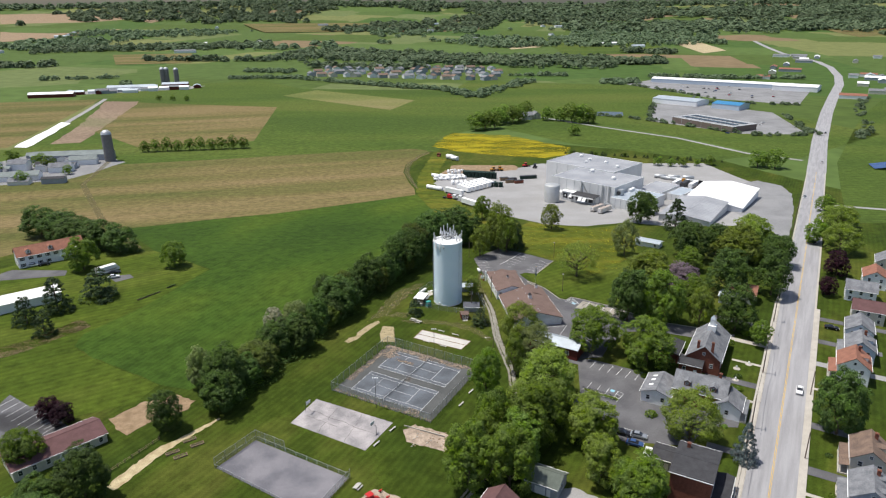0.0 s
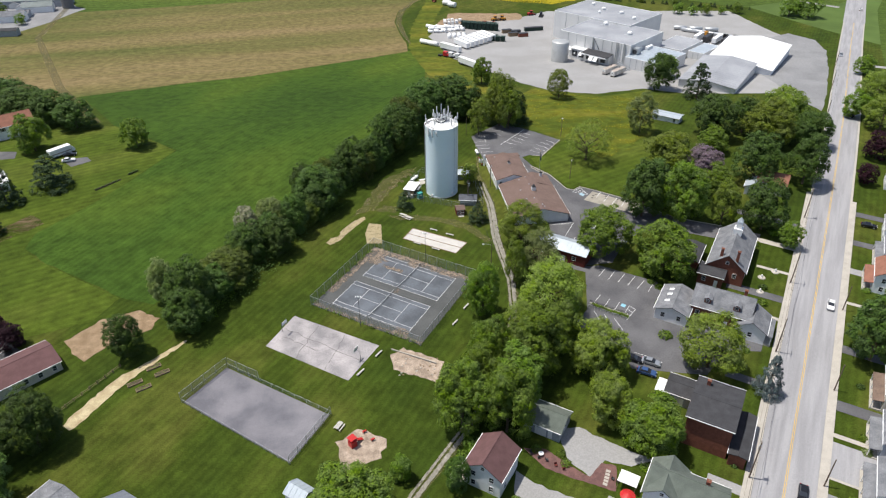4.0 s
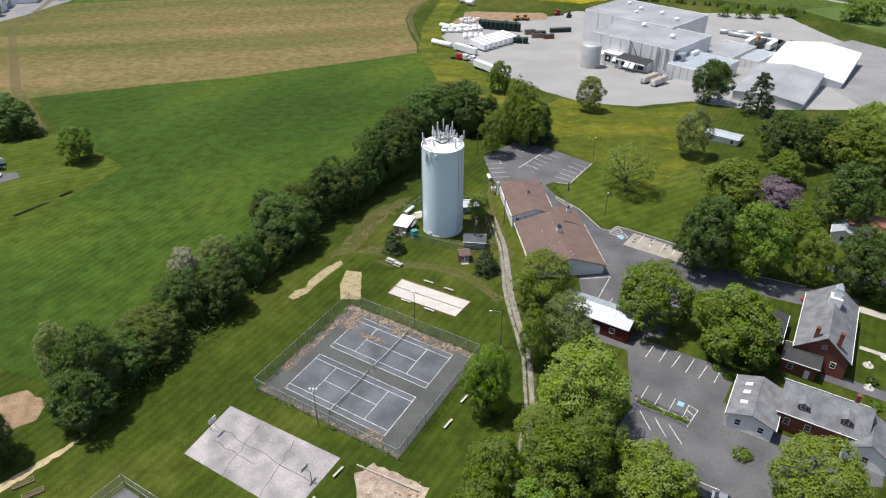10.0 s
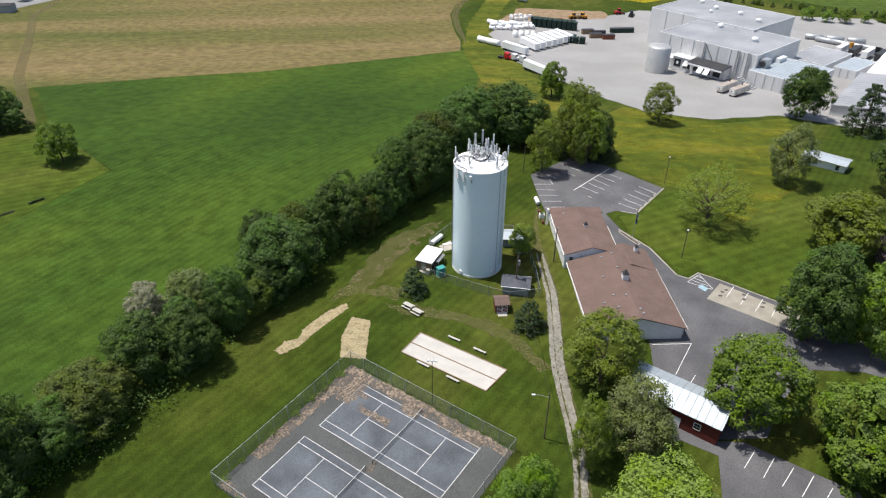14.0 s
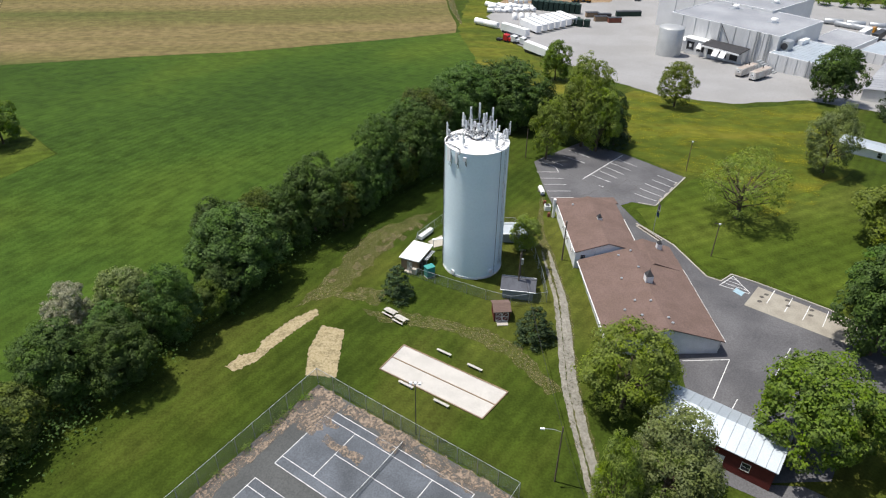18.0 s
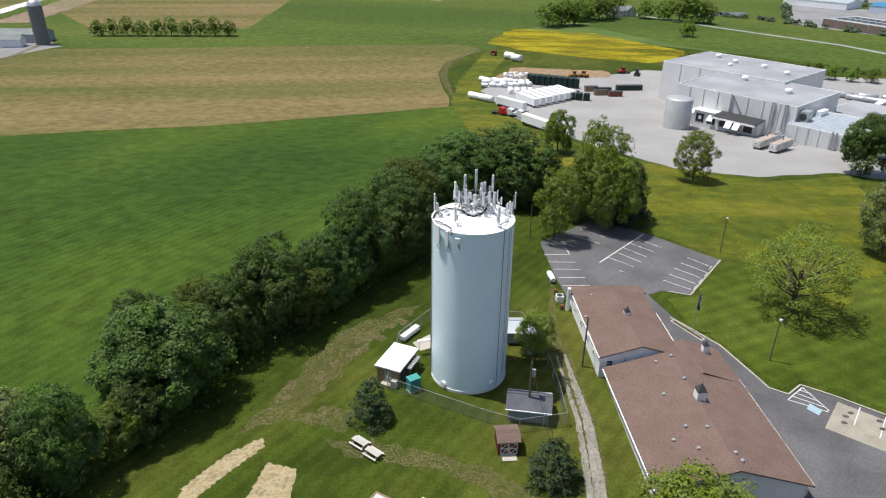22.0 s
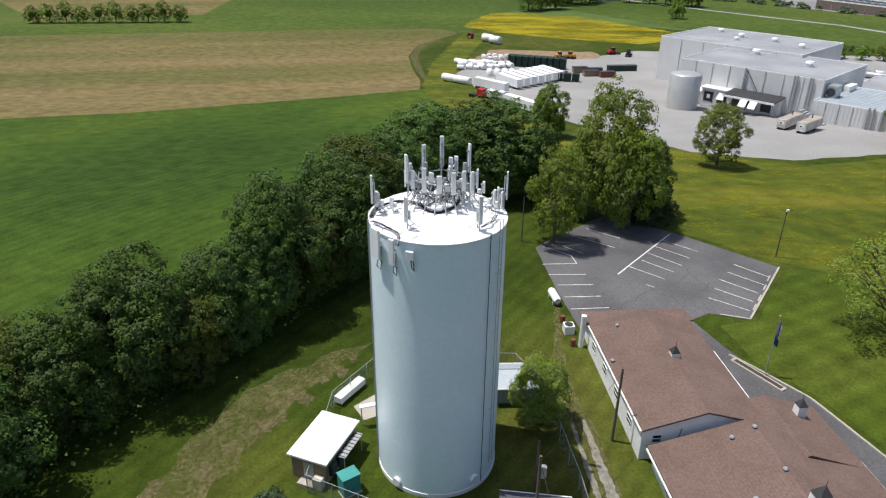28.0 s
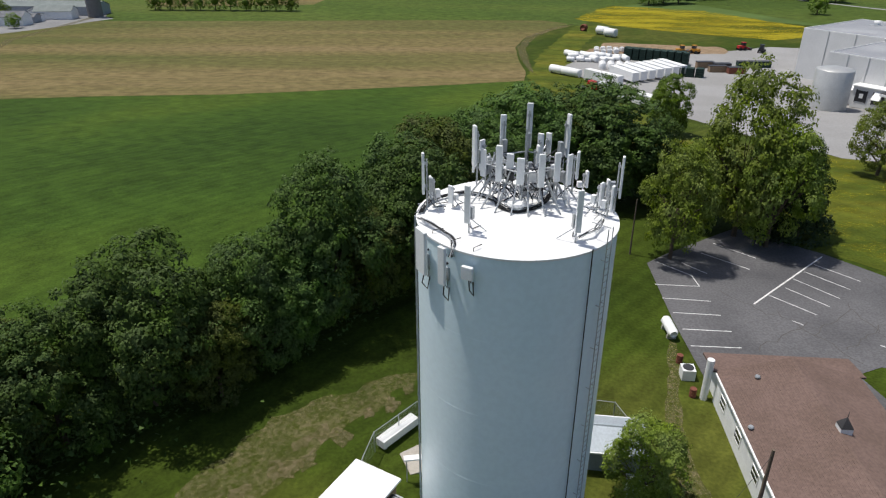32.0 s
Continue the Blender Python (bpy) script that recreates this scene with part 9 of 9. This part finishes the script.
silo(-229, 383, 4.0, 22, "tall dark concrete silo at the near farm")
for x, y, rz, w, d, h, wm, rm, lab in ((-262, 391, 6, 62, 14, 5, GREYSIDE, FARMROOF, "long grey barn with a blue-grey roof"), (-245, 372, 14, 20, 9, 4.5, WHITESIDE, FARMROOF, "small white barn with grey roof"), (-268, 318, 10, 30, 10, 4, WHITESIDE, FARMROOF, "white farm shed with a pale roof"),
                                        (-250, 345, 10, 16, 9, 4.5, WHITESIDE, GREYROOF, "white barn beside the farm yard"), (-285, 352, 5, 14, 10, 6, WHITESIDE, GREYROOF, "white building at the near farm"), (-500, 842, 10, 60, 14, 5, BARNRED, WHITEPAINT, "long red barn with a white roof"), (-420, 930, 12, 70, 16, 5, WHITESIDE, METALROOF, "long white barn far off"),
                                        (-360, 955, 10, 40, 14, 6, BARNRED, METALROOF, "red barn with a pale roof"), (-445, 880, 20, 18, 10, 5, GREYSIDE, GREYROOF, "grey farm building far off"), (-390, 925, 14, 22, 12, 5, WHITESIDE, METALROOF, "white farm building far off")):
    metal_building(x, y, rz, w, d, h, 2.5, wm, rm, lab, 6.0, "farm_barn", "barn")
for x, y in ((-398, 1010), (-392, 1012), (-372, 1000)):
    silo(x, y, 4, 24, "grey silo at the far farm")
sheet("white_plastic_sheeting", wobble([(-344, 449), (-329, 448), (-357, 590), (-371, 600)], 1.2, 12, 2), WHITEPAINT, 0.3, "long white plastic sheeting on the field", category="sheeting")
sheet("farm_lane", band([(-364, 594), (-386, 700), (-412, 812)], 6), GRAVEL, 0.2, "pale farm lane", category="lane")
sheet("farm_yard", wobble([(-307, 425), (-253, 420), (-215, 375), (-232, 318), (-290, 290), (-340, 330)], 3, 12, 3), YARD, 0.08, "grey yard of the near farm", category="yard")
sheet("farm_yard", wobble([(-520, 845), (-400, 905), (-330, 930), (-320, 970), (-420, 960), (-530, 870)], 3, 15, 3), GRAVEL, 0.1, "pale yard of the far farm", category="yard")
rnd = random.Random(8)
for k in range(22):
    x, y = rnd.uniform(-320, -235), rnd.uniform(300, 405)
    metal_building(x, y, rnd.choice((8, 98)), rnd.uniform(6, 16), rnd.uniform(5, 9), rnd.uniform(2.5, 4.5), rnd.uniform(0.8, 2.0), rnd.choice((WHITESIDE, GREYSIDE, GREYSIDE, INDWALL)), rnd.choice((GREYROOF, GREYROOF, DARKROOF, FARMROOF)), "small shed in the near farm yard", 6.0, "farm_shed", "shed")
for k in range(14):
    x = -505 + k * 14
    metal_building(x, 858 + k * 6 + rnd.uniform(-12, 12), rnd.choice((15, 105)), rnd.uniform(9, 22), rnd.uniform(7, 11), rnd.uniform(3, 5), 2.0, rnd.choice((WHITESIDE, GREYSIDE, BARNRED)), rnd.choice((GREYROOF, METALROOF, WHITEPAINT)), "farm building at the far farm", 8.0, "farm_shed", "shed")
for k in range(10):
    tree(-214 + k * 9.2, 419 + k * 1.2, 5.0, 9.5 + (k % 3), "far", "in the field hedge row", "field hedge")
for x, y, r in ((84, 505, 10), (94, 512, 10), (104, 516, 9), (112, 540, 9), (128, 548, 10), (136, 560, 10), (119, 556, 10), (150, 600, 9), (168, 565, 8), (200, 545, 11), (192, 552, 11), (208, 540, 9), (176, 470, 6), (110, 560, 8), (182, 560, 8), (-330, 790, 4), (-310, 786, 4), (-290, 782, 4), (282, 318, 7), (293, 313, 8), (288, 322, 6), (209, 331, 4), (218, 327, 3.5), (227, 325, 4), (239, 327, 3), (250, 329, 4), (-262, 352, 6), (-275, 362, 6), (-296, 340, 5), (-240, 334, 4), (-305, 380, 6), (-258, 305, 5)):
    tree(x, y, r, r * 1.8, "far", "far off beside fields", "far trees")
house(146, 575, 20, 14, 10, 5, 3, CREAM, GREYROOF, "farmhouse with a grey roof among trees", 2)
house(158, 580, 100, 10, 8, 5, 3, CREAM, GREYROOF, "farmhouse wing with a grey roof", 2)

# housing estate
rnd = random.Random(11)
for k in range(64):
    i, j = k % 16, k // 16
    x = -165 + i * 22 + rnd.uniform(-5, 5) + j * 6
    y = 1120 - i * 7 + j * 62 + rnd.uniform(-8, 8)
    w, d = rnd.uniform(15, 20), rnd.uniform(11, 14)
    t = empty("estate_house", x, y, rnd.choice((20, 65, 110)), None, "pale suburban house with a grey roof, far off", "house", "housing estate")
    part("wall", gable_body(w, d, 5.2, 3.0), rnd.choice((WHITESIDE, CREAM, GREYSIDE)), t)
    part("roof", gable_roof(w, d, 5.2, 3.0), rnd.choice((GREYROOF, TANROOF, GREYROOF)), t)
    for s in (-1, 1):
        for q in (-0.25, 0.25):
            part("window", box(q * w - 0.6, q * w + 0.6, s * (d / 2 + 0.02) - 0.03, s * (d / 2 + 0.02) + 0.03, 3.2, 4.6), GLASSDARK, t)
# shops and workshops beside the road
sheet("shop_yard", [(366, 922), (450, 1010), (620, 830), (505, 660), (430, 730)], YARD, 0.08, "pale asphalt yard of far shops", category="yard")
sheet("shop_yard", [(277, 552), (330, 690), (380, 690), (440, 600), (400, 455), (340, 465)], YARD, 0.08, "grey asphalt yard of the blue-fronted shops", category="yard")
metal_building(500, 905, -37, 190, 26, 6, 2.0, BLUESIDE, WHITEPAINT, "very long shop building with a white roof", 12.0, "shop_building", "shop")
metal_building(590, 820, -37, 60, 40, 7, 2.0, WHITESIDE, WHITEPAINT, "pale shop building with a bright white roof", 8.0, "shop_building", "shop")
metal_building(365, 690, -48, 60, 34, 6, 2.0, WHITESIDE, METALROOF, "pale shop building beside the blue one", 8.0, "shop_building", "shop")
BLUEROOF = surf("blue_metal_roof", (0.05, 0.22, 0.42), 0.5, 0.1, 0.2, 10)
metal_building(408, 640, -48, 34, 30, 6, 2.0, BLUESIDE, BLUEROOF, "shop building with a bright blue roof", 8.0, "shop_building", "shop")
t = block(331, 512, -63, 76, 36, 6, TAUPE, INDROOF, "long taupe shop with a flat roof", "shop_block", bays=6, category="shop")
for i in range(12):
    for j in range(2):
        part("solar_panel", box(-33 + i * 5.6, -29 + i * 5.6, -10 + j * 14, -2 + j * 14, 6.1, 6.5), GLASSDARK, t)
for k in range(40):
    rr = random.Random(k)
    x, y = (335 + rr.uniform(-30, 60), 470 + rr.uniform(-10, 60)) if k < 16 else (440 + rr.uniform(-40, 80), 800 + rr.uniform(-80, 80))
    car(x, y, rr.choice((30, 120)), rr.choice((WHITECAR, SILVERCAR, BLACKPAINT, BLUECAR, REDPAINT)), "parked car in a far shop car park", far=True)
sheet("far_lane", band([(156, 602), (212, 520), (270, 446), (300, 372), (330, 340)], 4.5), GRAVEL, 0.09, "narrow pale lane across the pasture", category="lane")
sheet("solar_field_lane", band([on_road(330, 5), on_road(330, 160)], 5), GRAVEL, 0.09, "pale lane off the main road", category="lane")
for k in range(5):
    t = empty("solar_array", 372 + k * 12, 310 + k * 4, -20, None, "tilted dark blue solar array on the grass", "solar array", "solar arrays")
    part("panel", prism(bmesh.new(), [(-5, -9), (5, -9), (5, 9), (-5, 9)], [0.8, 2.6, 2.6, 0.8], [0.9, 2.7, 2.7, 0.9]), BLUECAR, t)
    part("post", tube((0, 0, -0.2), (0, 0, 1.7), 0.1, 0.1, 6), GALV, t)
sheet("pond", [(223, 618), (246, 626), (269, 621), (261, 590), (238, 594), (218, 586)], GLASSDARK, 0.1, "small dark pond", category="pond", kind="structure")
for k in range(34):
    rr = random.Random(k + 50)
    s, side = rr.uniform(330, 1500), rr.choice((-1, 1))
    x, y = on_road(min(s, 445), side * rr.uniform(30, 120)) if s < 445 else (500 + (s - 445) * 0.52 + side * rr.uniform(30, 140), 590 + (s - 445) * 0.85)
    if side < 0 and y < 960:
        continue
    metal_building(x, y, rr.choice((58, 148)), rr.uniform(14, 40), rr.uniform(9, 16), 4.5, 2.5, rr.choice((WHITESIDE, CREAM, GREYSIDE)), rr.choice((METALROOF, GREYROOF, WHITEPAINT, REDROOF)), "pale building beside the far road", 8.0, "roadside_building", "building")


def crown_cloud(name, trees, label, seed):
    """Far woodland: many uneven crowns joined in one mesh, haze put into their leaf colour; trees: x, y, radius."""
    rnd = np.random.default_rng(seed)
    c, nr, sz = [], [], []
    for x, y, r in trees:
        d = rnd.normal(size=(36, 3))
        d /= np.linalg.norm(d, axis=1)[:, None]
        d[:, 2] = np.abs(d[:, 2])
        k = rnd.uniform(0.7, 1.15)
        c.append(np.array([x, y, ground_at(x, y) + r * 0.35]) + d * r * rnd.uniform(0.75, 1.0, (36, 1)) * np.array([1, 1, k]))
        v = d * 0.7 + rnd.normal(size=d.shape) * 0.25 + np.array([0, 0, 0.5])
        nr.append(v / np.linalg.norm(v, axis=1)[:, None])
        sz.append(np.full(36, r * 0.5))
    me = quads_mesh(name, np.concatenate(c), np.concatenate(nr), np.concatenate(sz), LEAF_HAZED, rnd)
    return tagged(new(name, me), label, "woods", "", "stuff")


def woods(name, bands_, label, seed, size=9.0):
    """Belts of woodland along lines: x0, y0, x1, y1, depth, number of trees."""
    rnd = np.random.default_rng(seed)
    trees = []
    for x0, y0, x1, y1, depth, n in bands_:
        dx, dy = x1 - x0, y1 - y0
        ln = math.hypot(dx, dy)
        for _ in range(n):
            f, o = rnd.random(), rnd.normal() * depth * 0.5
            trees.append((x0 + dx * f - dy / ln * o, y0 + dy * f + dx / ln * o, size * rnd.uniform(0.5, 1.0)))
    return crown_cloud(name, trees, label, seed)


def scattered_woods(name, x0, x1, y0, y1, n, grain, share, label, seed, size):
    """Ragged patches of woodland over open country, where a slow noise is high."""
    rnd = np.random.default_rng(seed)
    trees = []
    while len(trees) < n:
        x, y = rnd.uniform(x0, x1), rnd.uniform(y0, y1)
        if noise.noise(Vector((x / grain, y / (grain * 1.3), seed * 3.7))) + 0.35 * noise.noise(Vector((x / grain * 4, y / grain * 4, seed))) > share and abs(x - (505 + (y - 590) * 0.52)) > 60:
            trees.append((x, y, size * rnd.uniform(0.5, 1.0)))
    return crown_cloud(name, trees, label, seed)


def ground_at(x, y):
    far = max(0.0, (y - 2400) / 2300)
    return g(y) + far * 26 * (noise.noise(Vector((x / 900, y / 700, 0.3))) - 0.1)


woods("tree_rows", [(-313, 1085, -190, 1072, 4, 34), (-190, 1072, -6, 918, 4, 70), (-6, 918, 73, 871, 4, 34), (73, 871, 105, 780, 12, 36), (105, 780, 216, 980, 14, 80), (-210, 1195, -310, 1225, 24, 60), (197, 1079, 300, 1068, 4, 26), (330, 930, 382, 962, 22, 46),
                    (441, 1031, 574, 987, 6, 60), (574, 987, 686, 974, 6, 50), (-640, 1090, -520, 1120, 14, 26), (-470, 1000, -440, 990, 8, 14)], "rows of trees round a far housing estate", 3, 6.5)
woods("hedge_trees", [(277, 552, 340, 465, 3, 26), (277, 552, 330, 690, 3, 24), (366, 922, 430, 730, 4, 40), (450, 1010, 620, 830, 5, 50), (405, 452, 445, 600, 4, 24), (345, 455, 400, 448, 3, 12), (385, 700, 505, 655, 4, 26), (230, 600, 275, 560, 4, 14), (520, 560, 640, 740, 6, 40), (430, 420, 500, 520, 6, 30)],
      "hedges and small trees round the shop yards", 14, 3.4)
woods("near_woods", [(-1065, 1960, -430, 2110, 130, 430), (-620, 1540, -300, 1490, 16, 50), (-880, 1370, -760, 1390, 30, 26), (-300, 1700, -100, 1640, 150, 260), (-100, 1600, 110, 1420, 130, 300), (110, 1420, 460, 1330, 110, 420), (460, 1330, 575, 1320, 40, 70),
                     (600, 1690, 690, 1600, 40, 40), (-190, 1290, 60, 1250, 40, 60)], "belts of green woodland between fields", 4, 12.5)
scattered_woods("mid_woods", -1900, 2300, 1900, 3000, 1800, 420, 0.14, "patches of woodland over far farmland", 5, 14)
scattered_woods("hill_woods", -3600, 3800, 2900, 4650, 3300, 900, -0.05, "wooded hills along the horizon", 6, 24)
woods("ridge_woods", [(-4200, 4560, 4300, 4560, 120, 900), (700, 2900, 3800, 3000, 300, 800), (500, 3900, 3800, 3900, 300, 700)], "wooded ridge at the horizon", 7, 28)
rnd = random.Random(31)
for k in range(26):
    x, y = rnd.uniform(-1500, 1500), rnd.uniform(1500, 3400)
    metal_building(x, y, rnd.choice((10, 100)), rnd.uniform(20, 60), rnd.uniform(12, 18), 6, 3, WHITESIDE, rnd.choice((WHITEPAINT, METALROOF, GREYROOF)), "white farm building in the far distance", 15.0, "distant_barn", "barn")

# low retaining rail between the two levels of the lower car park
t = empty("car_park_rail", 68.5, -3.5, math.degrees(math.atan2(-5.9, 8.8)), None, "low dark rail on a kerb between parking levels", "rail")
part("kerb_wall", box(0, 10.6, -0.15, 0.15, -0.2, 0.35), CONCRETE, t, "concrete kerb wall")
for k in range(6):
    part("post", box(k * 2.1 - 0.05 + 0.05, k * 2.1 + 0.1, -0.05, 0.05, 0.3, 1.1), DARKMETAL, t)
for z in (0.7, 1.05):
    part("bar", box(0, 10.6, -0.03, 0.03, z - 0.03, z + 0.03), DARKMETAL, t)
undergrowth("verge_shrubs", [(69, -4.4), (77, -9.8)], 0.7, 0.7, 500, LEAF_MID, "low green shrubs along the car park rail", 19)
